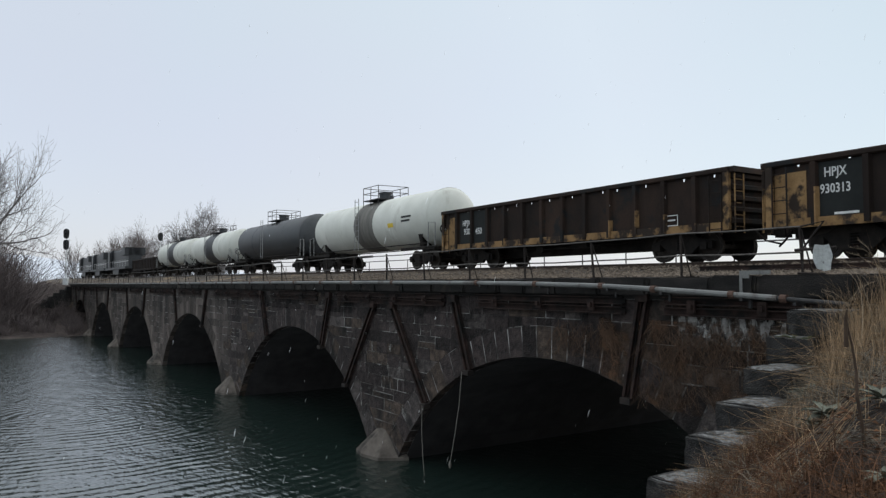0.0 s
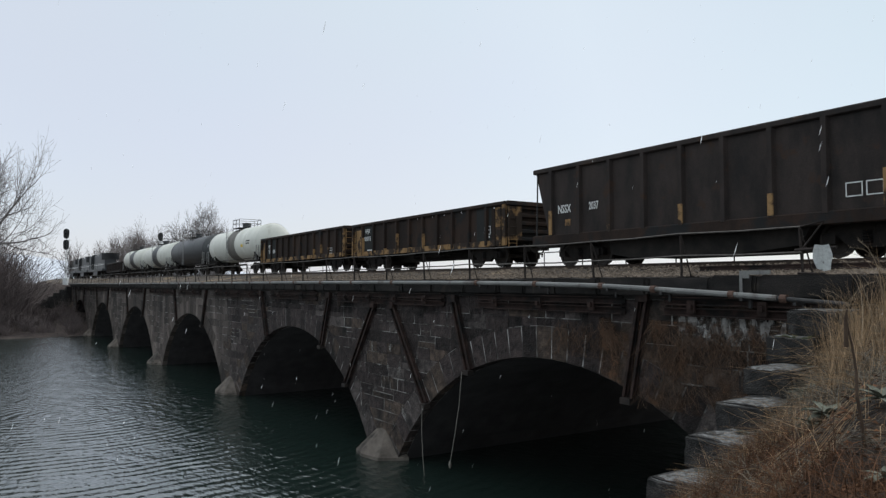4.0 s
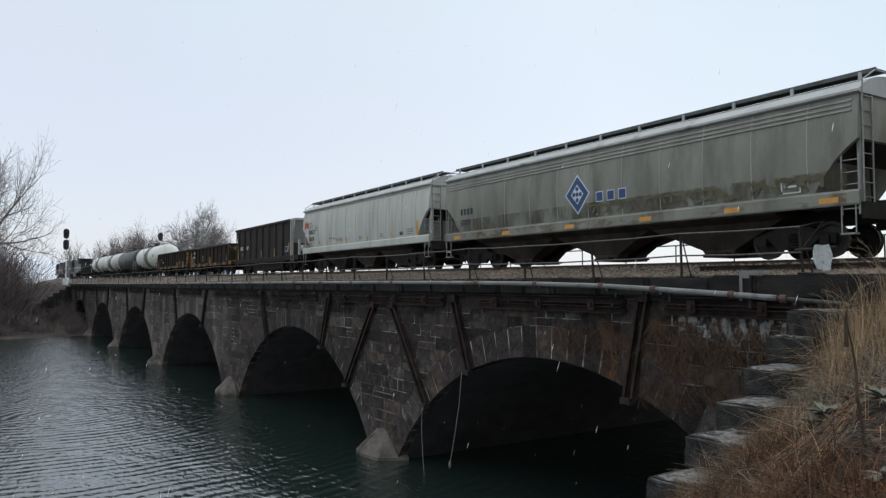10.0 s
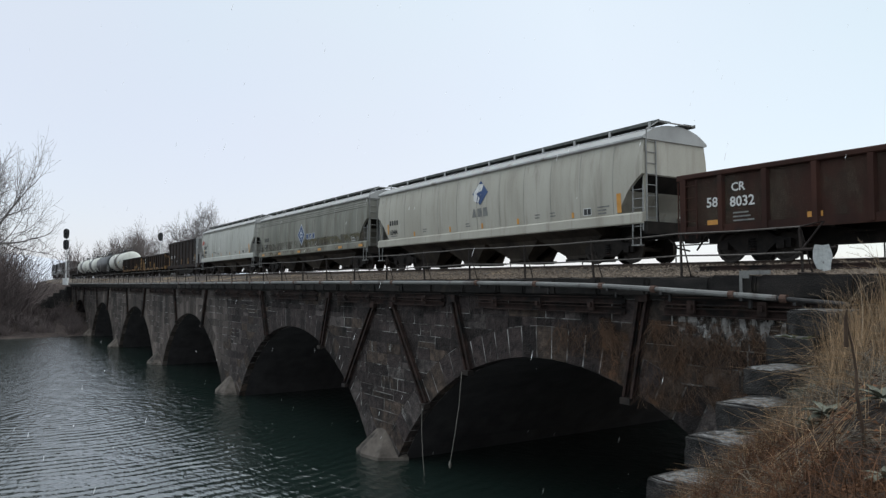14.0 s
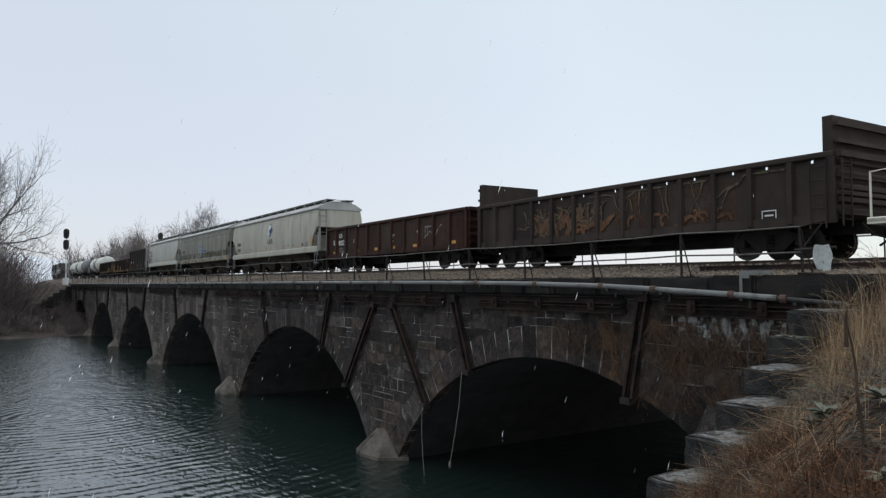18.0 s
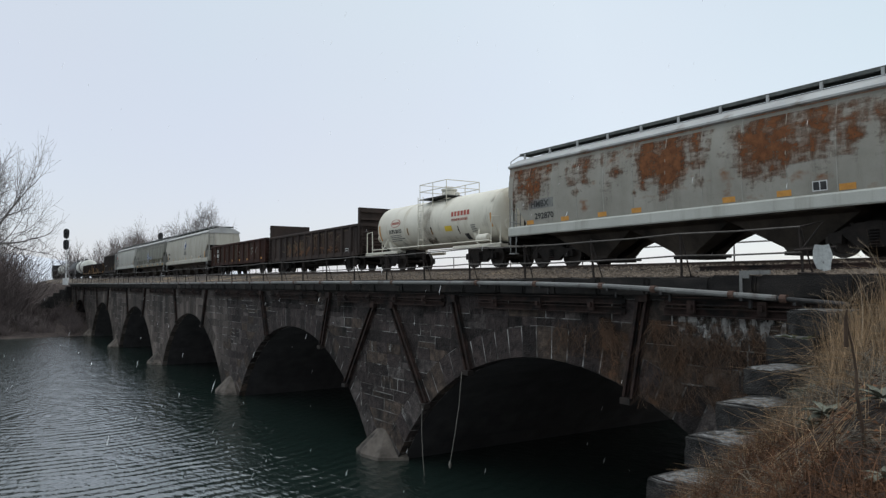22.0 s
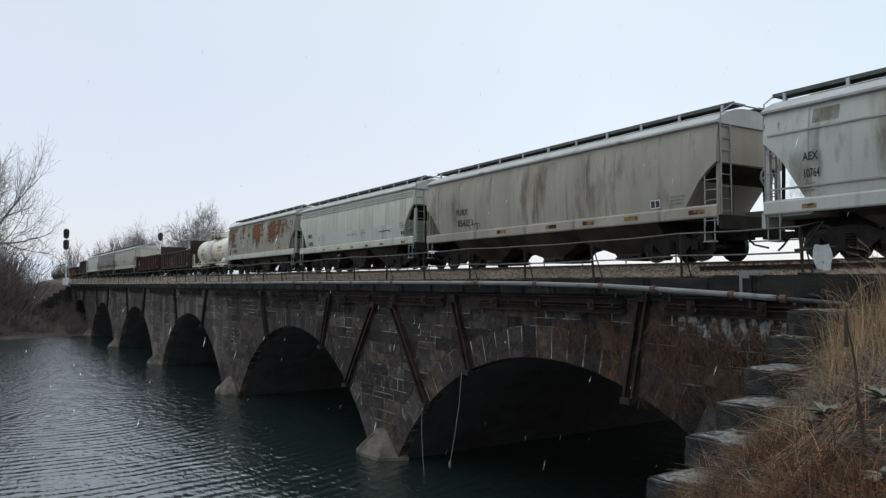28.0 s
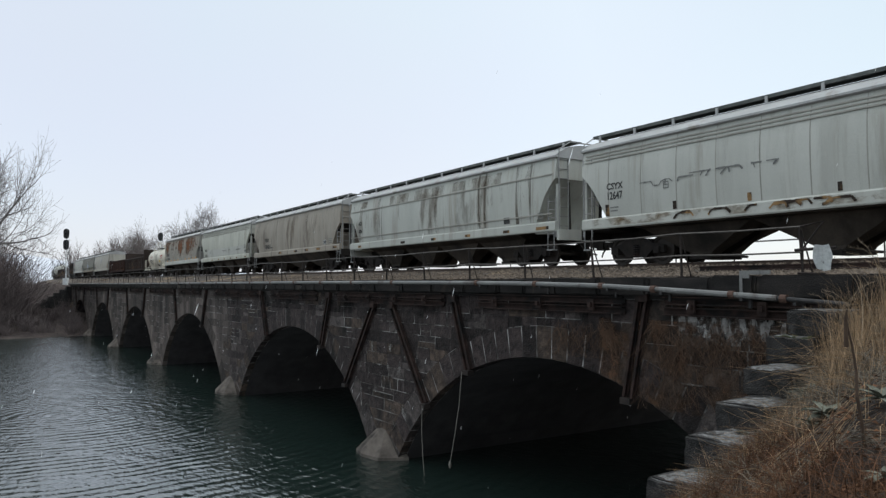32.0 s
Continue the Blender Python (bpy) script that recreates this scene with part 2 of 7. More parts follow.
def stain(name, colour, tone, scale=1.5, at=0.5, soft=0.15, stretch=(1, 1, 1), cover=1.0):
    """Dirt, rust or lime that lies on a surface in ragged patches."""
    m = surf(name, colour, tone, 5.0, 0.9, 0.2)
    n, l = m.node_tree.nodes, m.node_tree.links
    co, mp = n.new("ShaderNodeTexCoord"), n.new("ShaderNodeMapping")
    mp.inputs["Scale"].default_value = stretch
    t, rp = n.new("ShaderNodeTexNoise"), n.new("ShaderNodeMapRange")
    t.inputs["Scale"].default_value, t.inputs["Detail"].default_value, t.inputs["Roughness"].default_value = scale, 8, 0.65
    rp.inputs["From Min"].default_value, rp.inputs["From Max"].default_value, rp.inputs["To Max"].default_value = at, at + soft, cover
    l.new(co.outputs["Object"], mp.inputs["Vector"])
    l.new(mp.outputs[0], t.inputs["Vector"])
    l.new(t.outputs["Fac"], rp.inputs["Value"])
    l.new(rp.outputs[0], n["Principled BSDF"].inputs["Alpha"])
    return m


def water_material():
    m = bpy.data.materials.new("river_water")
    m.use_nodes = True
    n, l = m.node_tree.nodes, m.node_tree.links
    bs = n["Principled BSDF"]
    bs.inputs["Base Color"].default_value = (0.011, 0.021, 0.018, 1)
    bs.inputs["IOR"].default_value = 2.5
    co = n.new("ShaderNodeTexCoord")
    # calm in the lee of the bridge, ruffled by the wind on the open river
    sep, lee, gust = n.new("ShaderNodeSeparateXYZ"), n.new("ShaderNodeMapRange"), n.new("ShaderNodeTexNoise")
    gust.inputs["Scale"].default_value = 0.12
    wob = n.new("ShaderNodeMath")
    wob.operation, wob.inputs[1].default_value = "MULTIPLY_ADD", 5.0
    l.new(co.outputs["Object"], sep.inputs[0])
    l.new(co.outputs["Object"], gust.inputs["Vector"])
    l.new(gust.outputs["Fac"], wob.inputs[0])
    l.new(sep.outputs["Y"], wob.inputs[2])
    lee.inputs["From Min"].default_value, lee.inputs["From Max"].default_value = 10.0, 16.5
    lee.inputs["To Min"].default_value, lee.inputs["To Max"].default_value = 0.13, 0.06
    l.new(wob.outputs[0], lee.inputs["Value"])
    l.new(lee.outputs[0], bs.inputs["Roughness"])
    total = None

    def plus(sock, weight):
        nonlocal total
        mu = n.new("ShaderNodeMath")
        mu.operation = "MULTIPLY"
        mu.inputs[1].default_value = weight
        l.new(sock, mu.inputs[0])
        if total is None:
            total = mu.outputs[0]
        else:
            ad = n.new("ShaderNodeMath")
            ad.operation = "ADD"
            l.new(total, ad.inputs[0])
            l.new(mu.outputs[0], ad.inputs[1])
            total = ad.outputs[0]

    for sc, st, wgt, dist in ((1.3, (1.0, 2.0, 1), 0.42, 0.9), (0.34, (1.0, 1.5, 1), 0.85, 0.8), (3.4, (1.0, 1.8, 1), 0.15, 1.0)):
        mp = n.new("ShaderNodeMapping")
        mp.inputs["Scale"].default_value = st
        mp.inputs["Rotation"].default_value = (0, 0, radians(-35))
        l.new(co.outputs["Object"], mp.inputs["Vector"])
        t = n.new("ShaderNodeTexNoise")
        t.inputs["Scale"].default_value, t.inputs["Detail"].default_value, t.inputs["Distortion"].default_value = sc, 2, dist
        l.new(mp.outputs[0], t.inputs["Vector"])
        plus(t.outputs["Fac"], wgt)
    for cx, cy, sc, weight in ((-44.4, 4.6, 0.50, 0.13), (-64, 1, 0.42, 0.09)):
        mp = n.new("ShaderNodeMapping")
        mp.inputs["Location"].default_value = (-cx, -cy, 0)
        l.new(co.outputs["Object"], mp.inputs["Vector"])
        t = n.new("ShaderNodeTexWave")
        t.wave_type, t.rings_direction = "RINGS", "Z"
        t.inputs["Scale"].default_value, t.inputs["Distortion"].default_value, t.inputs["Detail"].default_value = sc, 5.0, 2.0
        t.inputs["Detail Scale"].default_value = 0.6
        l.new(mp.outputs[0], t.inputs["Vector"])
        plus(t.outputs["Fac"], weight)
    bp = n.new("ShaderNodeBump")
    bp.inputs["Strength"].default_value, bp.inputs["Distance"].default_value = 0.9, 0.14
    l.new(total, bp.inputs["Height"])
    l.new(bp.outputs[0], bs.inputs["Normal"])
    return m


M_WATER = water_material()

# ---- the plan: x runs along the bridge (far end negative), y away from the camera, water at z = 0 ----
FACE = 14.7                 # outer face of the spandrel wall
BACK = 33.0                 # far face of the bridge
ARCHES = (-16.9, -37.0, -58.2, -79.4, -100.4, -121.4)
ARCH_R, CROWN, RING = 10.7, 4.8, 0.95
ABUT_FAR, ABUT_NEAR = -132.5, -7.2
TOP = 7.19                  # top of the coping
SKEW = 0.022                # the track runs a little askew of the wall
RAIL_Z, RISE = 7.71, 0.0045  # railhead beside the first arch, and its climb away from it
CURVE_S, CURVE_R = 232.0, 480.0


def track(s, off=0.0, dz=0.0):
    """Pose on the track, s metres beyond x = -18; local x forward (away), local y to the camera's side."""
    q = max(0.0, s - CURVE_S) / CURVE_R
    a = min(s, CURVE_S)
    x, y = -18 - a * math.cos(SKEW), 19.8 + a * math.sin(SKEW)
    x -= CURVE_R * (math.sin(SKEW + q) - math.sin(SKEW))
    y += CURVE_R * (math.cos(SKEW) - math.cos(SKEW + q))
    m = pose(x, y, RAIL_Z + RISE * min(s, CURVE_S) + dz, 0, 0, 180 - math.degrees(SKEW + q))
    return m @ Matrix.Translation((0, off, 0))


def arch_half(z, extra=0.0):
    """Half the width of an arch at height z (extra: for the outside of its ring)."""
    r = ARCH_R + extra
    h = z - (CROWN - ARCH_R)
    return math.sqrt(max(0.0, r * r - h * h)) if abs(h) < r else 0.0


# ---- water and ground ----
bm = bmesh.new()
v = [bm.verts.new(p) for p in ((-126, -600, 0), (60, -600, 0), (60, 900, 0), (-126, 900, 0))]
bm.faces.new(v)
tagged(part("water", bm, M_WATER), "dark green rippled river water below the bridge", "river", kind="structure")


def bank_height(x, y):
    """The near bank, rising from the stepped wing wall to where the camera stands."""
    if x < -8.15:
        return -1.5
    n = noise.noise((x * 0.5, y * 0.5, 3.1)) * 0.30 + noise.noise((x * 1.7, y * 1.7, 8.1)) * 0.12
    wall = 5.80 + (y - 13.9) * 0.43
    z = min(wall + (x + 7.4) * 0.84, 5.4 + 0.12 * max(y, 0) + 0.02 * x)
    return max(-1.5, min(z, 7.1) + n * min(1, max(0.0, x + 7.9) * 0.6))


def grid_sheet(bm, xs, ys, f):
    rows = [[bm.verts.new((x, y, f(x, y))) for x in xs] for y in ys]
    for a, b in zip(rows, rows[1:]):
        for i in range(len(xs) - 1):
            bm.faces.new((a[i], a[i + 1], b[i + 1], b[i]))


def far_bank_height(x, y):
    d = -110.0 - x + noise.noise((y * 0.07, 2.2, 0)) * 2.0
    if d < -1.5:
        return -1.0
    n = noise.noise((x * 0.15, y * 0.15, 5.0)) * 0.7
    z = min(d * 0.14, 2.6) + n * min(1, max(0, d) * 0.2)
    if x < -131:
        z += min(4.3, (-131 - x) * 0.8)
    return z


bm = bmesh.new()
grid_sheet(bm, [-9.0 + 0.3 * i for i in range(45)] + [6, 10, 20, 40, 80], [-60, -30, -12, -6] + [-3 + 0.3 * i for i in range(59)], bank_height)
tagged(part("ground", bm, M_EARTH, smooth=True), "steep river bank of earth and leaf litter", "bank", kind="structure")
bm = bmesh.new()
grid_sheet(bm, [-2500, -900, -400, -260, -200, -170] + [-152 + 1.5 * i for i in range(29)], [-900, -300, -120, -60] + [-40 + 2 * i for i in range(50)] + [80, 140, 300, 900], far_bank_height)
tagged(part("ground_far_bank", bm, M_FARBANK, smooth=True), "brown brushy far river bank in mist", "bank", kind="structure")

# far hill beyond the river, mist haze painted in as pale blue-grey
M_HILL = surf("haze_painted_hillside", (0.50, 0.52, 0.58), (0.60, 0.62, 0.67), 0.01, 0.95, 0.0, fine=0.15)
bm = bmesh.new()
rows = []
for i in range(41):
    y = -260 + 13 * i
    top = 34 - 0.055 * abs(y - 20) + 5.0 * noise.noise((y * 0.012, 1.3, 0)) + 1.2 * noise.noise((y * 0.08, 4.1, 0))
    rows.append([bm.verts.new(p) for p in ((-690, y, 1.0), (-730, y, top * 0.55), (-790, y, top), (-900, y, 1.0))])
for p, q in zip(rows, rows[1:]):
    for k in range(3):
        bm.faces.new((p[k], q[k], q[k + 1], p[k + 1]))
tagged(part("backdrop_hill", bm, M_HILL, smooth=True), "wooded hill, pale with painted mist haze", "hill", kind="structure")

# ---- bridge body ----
bridge = tagged(empty("bridge"), "dark sooty stone railway bridge of six low arches", "bridge", kind="structure")
profile = [(ABUT_FAR, -1.5)]
for c in reversed(ARCHES):
    a0 = math.asin(arch_half(-1.5) / ARCH_R)
    for k in range(33):
        a = -a0 + 2 * a0 * k / 32
        x = c + ARCH_R * math.sin(a)
        if x < ABUT_NEAR - 0.02:
            profile.append((x, CROWN - ARCH_R + ARCH_R * math.cos(a)))
profile.append((ABUT_NEAR, -1.5))
bm = bmesh.new()
ring = [[bm.verts.new(p) for p in ((x, FACE, z), (x, FACE, 6.95), (x, BACK, 6.95), (x, BACK, z))] for x, z in profile]
for p, q in zip(ring, ring[1:]):
    for k in range(4):
        bm.faces.new((p[k], q[k], q[(k + 1) % 4], p[(k + 1) % 4]))
bm.faces.new(ring[0])
bm.faces.new(ring[-1])
part("core", bm, M_JOINT, bridge, "white-veined mortar joints")
for c in ARCHES:
    bm = bmesh.new()
    a0 = math.asin(arch_half(-1.5) / ARCH_R)
    ring = [(c + (ARCH_R - 0.03) * math.sin(-a0 + 2 * a0 * k / 20), CROWN - ARCH_R + (ARCH_R - 0.03) * math.cos(-a0 + 2 * a0 * k / 20)) for k in range(21)]
    for p, q in zip(ring, ring[1:]):
        bm.faces.new([bm.verts.new(t) for t in ((p[0], FACE + 0.352, p[1]), (q[0], FACE + 0.352, q[1]), (q[0], BACK - 0.02, q[1]), (p[0], BACK - 0.02, p[1]))])
    part("vault", bm, M_BARREL, bridge, "black vault under the arches")

for c, end in zip(ARCHES, (0.36, 0.9)):
    bm = bmesh.new()
    a0 = math.asin(arch_half(0.2) / ARCH_R)
    rows = []
    for k in range(41):
        a = -a0 + (a0 + end) * k / 40
        rows.append([bm.verts.new((c + r * math.sin(a), FACE - 0.009, CROWN - ARCH_R + r * math.cos(a))) for r in (ARCH_R + 0.01, ARCH_R + RING - 0.04)])
    for p, q in zip(rows, rows[1:]):
        bm.faces.new((p[0], q[0], q[1], p[1]))
    part("ring_mortar", bm, M_RINGJOINT, bridge, "pale mortar between the arch stones")

# ---- deck: ballast, ties, rails ----
bm = bmesh.new()
prof = [(15.25, 6.9), (15.25, 7.2), (16.9, 7.34), (17.75, 7.53), (22.6, 7.53), (24.0, 7.3), (BACK - 0.5, 7.15), (BACK - 0.5, 6.9)]
xs = [-7.0 - 2.5 * i for i in range(52)]
loft(bm, [[(x, y + (0 if y < 16 or y > 25 else -(x + 18) * 0.022), z + (RISE * -(x + 18) if z > 7.4 else 0.003 * -(x + 18) if z > 7.25 else 0)) for y, z in prof] for x in xs])
tagged(part("ballast_bed", bm, M_BALLAST, smooth=False), "grey-brown ballast along the bridge deck", "ballast", kind="structure")
bm = bmesh.new()
near_prof = [(15.25, 5.5), (15.25, 7.2), (16.9, 7.34), (17.75, 7.53), (22.6, 7.53), (24.0, 7.3), (60, 7.0), (60, 5.5)]
loft(bm, [[(x, y + (0 if y < 16 or y > 25 else -(x + 18) * 0.022), z) for y, z in near_prof] for x in (-7.0, 10, 60)])
tagged(part("embankment_near", bm, M_BALLAST), "dry grassy ballast embankment at the bridge end", "embankment", kind="structure")
bm = bmesh.new()
sec = []
for s in [112 + 8 * i for i in range(34)]:
    m = track(s)
    sec.append([m @ Vector(p) for p in ((0, 9, -6), (0, 5.5, -1.0), (0, 2.2, -0.18), (0, -2.2, -0.18), (0, -5.5, -1.0), (0, -12, -6))])
loft(bm, sec)
tagged(part("embankment_far", bm, M_BALLAST), "ballast embankment curving away beyond the bridge", "embankment", kind="structure")

track_thing = tagged(empty("railway_track"), "rusty railway track on dark wooden ties", "railway track", kind="structure")
for off in (0.7525, -0.7525):
    for nm, sect, mat in (("rail", [(-0.07, -0.16), (0.07, -0.16), (0.07, -0.15), (0.012, -0.13), (0.012, -0.04), (0.036, -0.03), (0.036, -0.004), (-0.036, -0.004), (-0.036, -0.03), (-0.012, -0.04), (-0.012, -0.13), (-0.07, -0.15)], M_RAIL),
                          ("railhead", [(-0.03, -0.006), (0.03, -0.006), (0.026, 0.0), (-0.026, 0.0)], M_RAILTOP)):
        bm = bmesh.new()
        loft(bm, [[track(s, off) @ Vector((0, a, b)) for a, b in sect] for s in [-40, 60, 140, 200, CURVE_S] + [CURVE_S + 15 * i for i in range(1, 12)]])
        part(nm, bm, mat, track_thing)
bm = bmesh.new()
boxed(bm, -0.115, 0.115, -1.3, 1.3, -0.34, -0.165, 0.02)
tie_me = part("tie", bm, M_TIE, track_thing).data
track_thing.children[-1].matrix_basis = track(-20)
for i in range(1, 290):
    shared("tie", tie_me, track_thing, track(-20 + 0.56 * i, 0.03 * math.sin(i * 7.1), 0.01 * math.sin(i * 3.3)))

# spare rail lying beside the track
bm = bmesh.new()
prism(bm, [(-0.06, 0), (0.06, 0), (0.06, 0.02), (0.015, 0.03), (0.015, 0.1), (0.035, 0.11), (0.035, 0.14), (-0.035, 0.14), (-0.035, 0.11), (-0.015, 0.1), (-0.015, 0.03), (-0.06, 0.02)], "x", -9.0, 6.0)
spare = part("spare_rail", bm, M_RUST)
spare.matrix_basis = pose(-4.0, 16.75, 7.36, 0, 0, -1.26)
tagged(spare, "loose rusty spare rail lying on the ballast", "rail")

# ---- parapet, walers, struts, pipe ----
bm = bmesh.new()
loft(bm, [[(x, 14.60, 6.62), (x, 15.3, 6.62), (x, 15.3, 7.15), (x, 14.62, 7.15), (x, 14.60, 7.13)] for x in (ABUT_NEAR + 1.6, ABUT_FAR)])
part("parapet_beam", bm, M_COPING, bridge, "black-stained concrete parapet beam")
random.seed(5)
x = ABUT_NEAR + 1.6
while x > ABUT_FAR + 1:
    w = random.uniform(1.1, 2.3)
    bm = bmesh.new()
    x0 = max(x - w, ABUT_FAR)
    dy, dz = random.uniform(-0.035, 0.03), random.uniform(-0.03, 0.012)
    if x > -60:
        rough_block(bm, x0 + 0.008, x - 0.008, 14.46 + dy, 15.22, 6.72, 7.19 + dz, 0.03, 3)
    else:
        boxed(bm, x0, x - 0.015, 14.46 + dy, 15.2, 6.72, 7.19 + dz, 0.02)
    part("coping_block", bm, M_COPING, bridge, smooth=x > -60)
    x -= w


def strut(x0, z0, x1, z1, name="strut"):
    """Two rusty rails side by side, with an anchor plate at the foot."""
    th = tagged(empty(name), "rusty steel strut of paired rails bolted to the wall", "strut", group="wall struts")
    d = Vector((x1 - x0, 0, z1 - z0))
    ln = d.length
    d.normalize()
    m = Matrix.Translation((x0, 14.60, z0)) @ d.to_track_quat("X", "Y").to_matrix().to_4x4()
    ax = Vector((d.z, 0, -d.x))
    for sg in (-1, 1):
        bm = bmesh.new()
        c0, c1 = Vector((x0, 14.52, z0)) + ax * 0.13 * sg, Vector((x1, 14.52, z1)) + ax * 0.13 * sg
        for a, b, h in ((0.075, 0.0, 0.02), (0.02, 0.02, 0.08), (0.04, 0.08, 0.12)):
            q = [c0 - ax * a, c0 + ax * a, c1 + ax * a, c1 - ax * a]
            hexa(bm, [Vector((p.x, 14.66 - b, p.z)) for p in q] + [Vector((p.x, 14.66 - h, p.z)) for p in q])
        part("rail_bar", bm, M_RUST, th)
    bm = bmesh.new()
    box(bm, x1 - 0.17, x1 + 0.17, 14.46, 14.7, z1 - 0.16, z1 + 0.0)
    part("foot_plate", bm, M_POST, th, "grey anchor plate")
    bm = bmesh.new()
    box(bm, x0 - 0.2, x0 + 0.2, 14.5, 14.7, z0 - 0.12, z0 + 0.14)
    part("head_plate", bm, M_RUST, th)


def waler(x0, x1, z=6.45):
    """A channel beam along the wall with tie-rod plates."""
    th = tagged(empty("waler_beam"), "rusty steel channel beam tied along the stone wall", "beam", group="wall beams")
    for dz in (-0.13, 0.13):
        bm = bmesh.new()
        prism(bm, [(14.66, z + dz - 0.1), (14.50, z + dz - 0.1), (14.50, z + dz - 0.075), (14.63, z + dz - 0.075), (14.63, z + dz + 0.075), (14.50, z + dz + 0.075), (14.50, z + dz + 0.1), (14.66, z + dz + 0.1)], "x", x0, x1)
        part("channel", bm, M_RUST, th)
    n = max(2, int(abs(x1 - x0) / 2.2))
    for i in range(n):
        xx = x0 + (x1 - x0) * (i + 0.5) / n
        bm = bmesh.new()
        box(bm, xx - 0.11, xx + 0.11, 14.45, 14.5, z - 0.15, z + 0.15)
        box(bm, xx - 0.06, xx + 0.06, 14.38, 14.45, z - 0.06, z + 0.06)
        part("tie_plate", bm, M_RUST, th)


for i, c in enumerate(ARCHES):
    for sg in (-1, 1):
        if i == 0 and sg > 0:
            strut(c + 3.95, 6.68, c + 3.4, 4.05)
            continue
        strut(c + sg * 4.75, 6.5, c + sg * 3.85, 4.06)
        if i == 0 or (i == 1 and sg > 0):
            strut(c + sg * 9.25, 6.15, c + sg * 6.65, 2.55)
    waler(c - 3.3, c + 3.3)
    waler(c - 14.5, c - 5.4, 6.44)
waler(-12.3, -8.6, 6.47)

pipe = tagged(empty("utility_pipe"), "grey galvanised utility pipe bracketed along the parapet", "pipe")
pl = [(-7.55, 6.62), (-9.0, 6.715), (-10.2, 6.785), (-12.5, 6.90), (-14.2, 6.97), (-17, 7.03), (-20, 7.06), (-26, 7.09), (-36, 7.11), (-60, 7.1), (-100, 7.1), (-132, 7.1)]
for (xa, za), (xb, zb) in zip(pl, pl[1:]):
    bm = bmesh.new()
    tube(bm, [(xa, 14.22, za), (xb, 14.22, zb)], 0.068 if xa < -8 else 0.05, 10)
    part("pipe_length", bm, M_PIPE if xa < -8 else M_DARKSTEEL, pipe, smooth=True)
    ns = max(1, int(abs(xb - xa) / 3.3))
    for k in range(ns):
        f = (k + 0.9) / ns
        xx, zz = xa + (xb - xa) * f, za + (zb - za) * f
        bm = bmesh.new()
        tube(bm, [(xx - 0.07, 14.22, zz), (xx + 0.07, 14.22, zz)], 0.092, 10)
        part("coupling", bm, M_PIPE_RUST, pipe)
        bm = bmesh.new()
        box(bm, xx + 0.25, xx + 0.31, 14.12, 14.5, zz - 0.13, zz - 0.07)
        box(bm, xx + 0.25, xx + 0.31, 14.44, 14.5, zz - 0.3, zz - 0.07)
        part("bracket", bm, M_DARKSTEEL, pipe)

# conduit box and rag beside the near end
bm = bmesh.new()
box(bm, -10.04, -9.97, 14.43, 14.47, 6.78, 7.31)
box(bm, -9.97, -9.30, 14.43, 14.47, 7.22, 7.31)
box(bm, -9.97, -9.80, 14.435, 14.465, 7.14, 7.22)
tagged(part("angle_bracket", bm, M_PIPE), "grey square-tube bracket rising at the parapet end", "bracket")

# ---- railing ----
M_RAILBAR = surf("dull_rail_pipe", (0.045, 0.038, 0.034), (0.105, 0.094, 0.086), 5.0, 0.6, 0.2, metal=0.2)
railing = tagged(empty("railing"), "dark two-rail steel railing on the bridge parapet", "railing")
posts = [-8.75] + [-11.86 - 3.0 * i for i in range(41)]
for i, x in enumerate(posts):
    bm = bmesh.new()
    lean = -0.06 + 0.05 * math.sin(i * 2.3)
    t = 8.27 if i else 8.2
    hexa(bm, [(x - 0.015, 14.73, 7.15), (x + 0.015, 14.73, 7.15), (x + 0.015, 14.79, 7.15), (x - 0.015, 14.79, 7.15),
              (x - 0.015 + lean, 14.73, t), (x + 0.015 + lean, 14.73, t), (x + 0.015 + lean, 14.79, t), (x - 0.015 + lean, 14.79, t)])
    box(bm, x - 0.07, x + 0.14, 14.70, 15.08, 7.15, 7.20)
    part("post", bm, M_POST, railing)
    bm = bmesh.new()
    tube(bm, [(x + 0.06, 15.04, 7.17), (x + 0.02 + lean * 0.95, 14.78, 8.15)], 0.017, 6)
    part("post_brace", bm, M_POST, railing)
for z, nm in ((8.22, "top_rail"), (7.68, "middle_rail")):
    for i, (a, b) in enumerate(zip(posts, posts[1:])):
        s0, s1 = 0.03 * math.sin(i * 1.9), 0.03 * math.sin((i + 1) * 1.9)
        bm = bmesh.new()
        tube(bm, [(a, 14.7, z + s0), ((a + b) / 2, 14.7, z + (s0 + s1) / 2 - 0.02), (b, 14.7, z + s1)], 0.022, 6)
        part(nm, bm, M_RAILBAR, railing)
bm = bmesh.new()
tube(bm, [(-8.75, 14.7, 8.22), (-8.25, 14.7, 8.30), (-8.65, 14.6, 7.75)], 0.022, 6)
tube(bm, [(-8.82, 14.6, 7.72), (-7.95, 14.6, 7.75)], 0.035, 6)
tube(bm, [(-8.78, 14.62, 7.24), (-8.2, 14.62, 7.22)], 0.025, 6)
part("end_brace", bm, M_POST, railing)

far_railing = tagged(empty("far_railing"), "thin steel railing on the far edge of the deck", "railing")
bm = bmesh.new()
tube(bm, [(10, 27.0, 8.72), (-130, 27.0, 8.9)], 0.035, 6)
part("far_rail", bm, M_PIPE, far_railing)
for i in range(45):
    x = 8 - 3.0 * i
    bm = bmesh.new()
    tube(bm, [(x, 27.0, 7.1), (x, 27.0, 8.75)], 0.03, 6)
    part("far_post", bm, M_DARKSTEEL, far_railing)

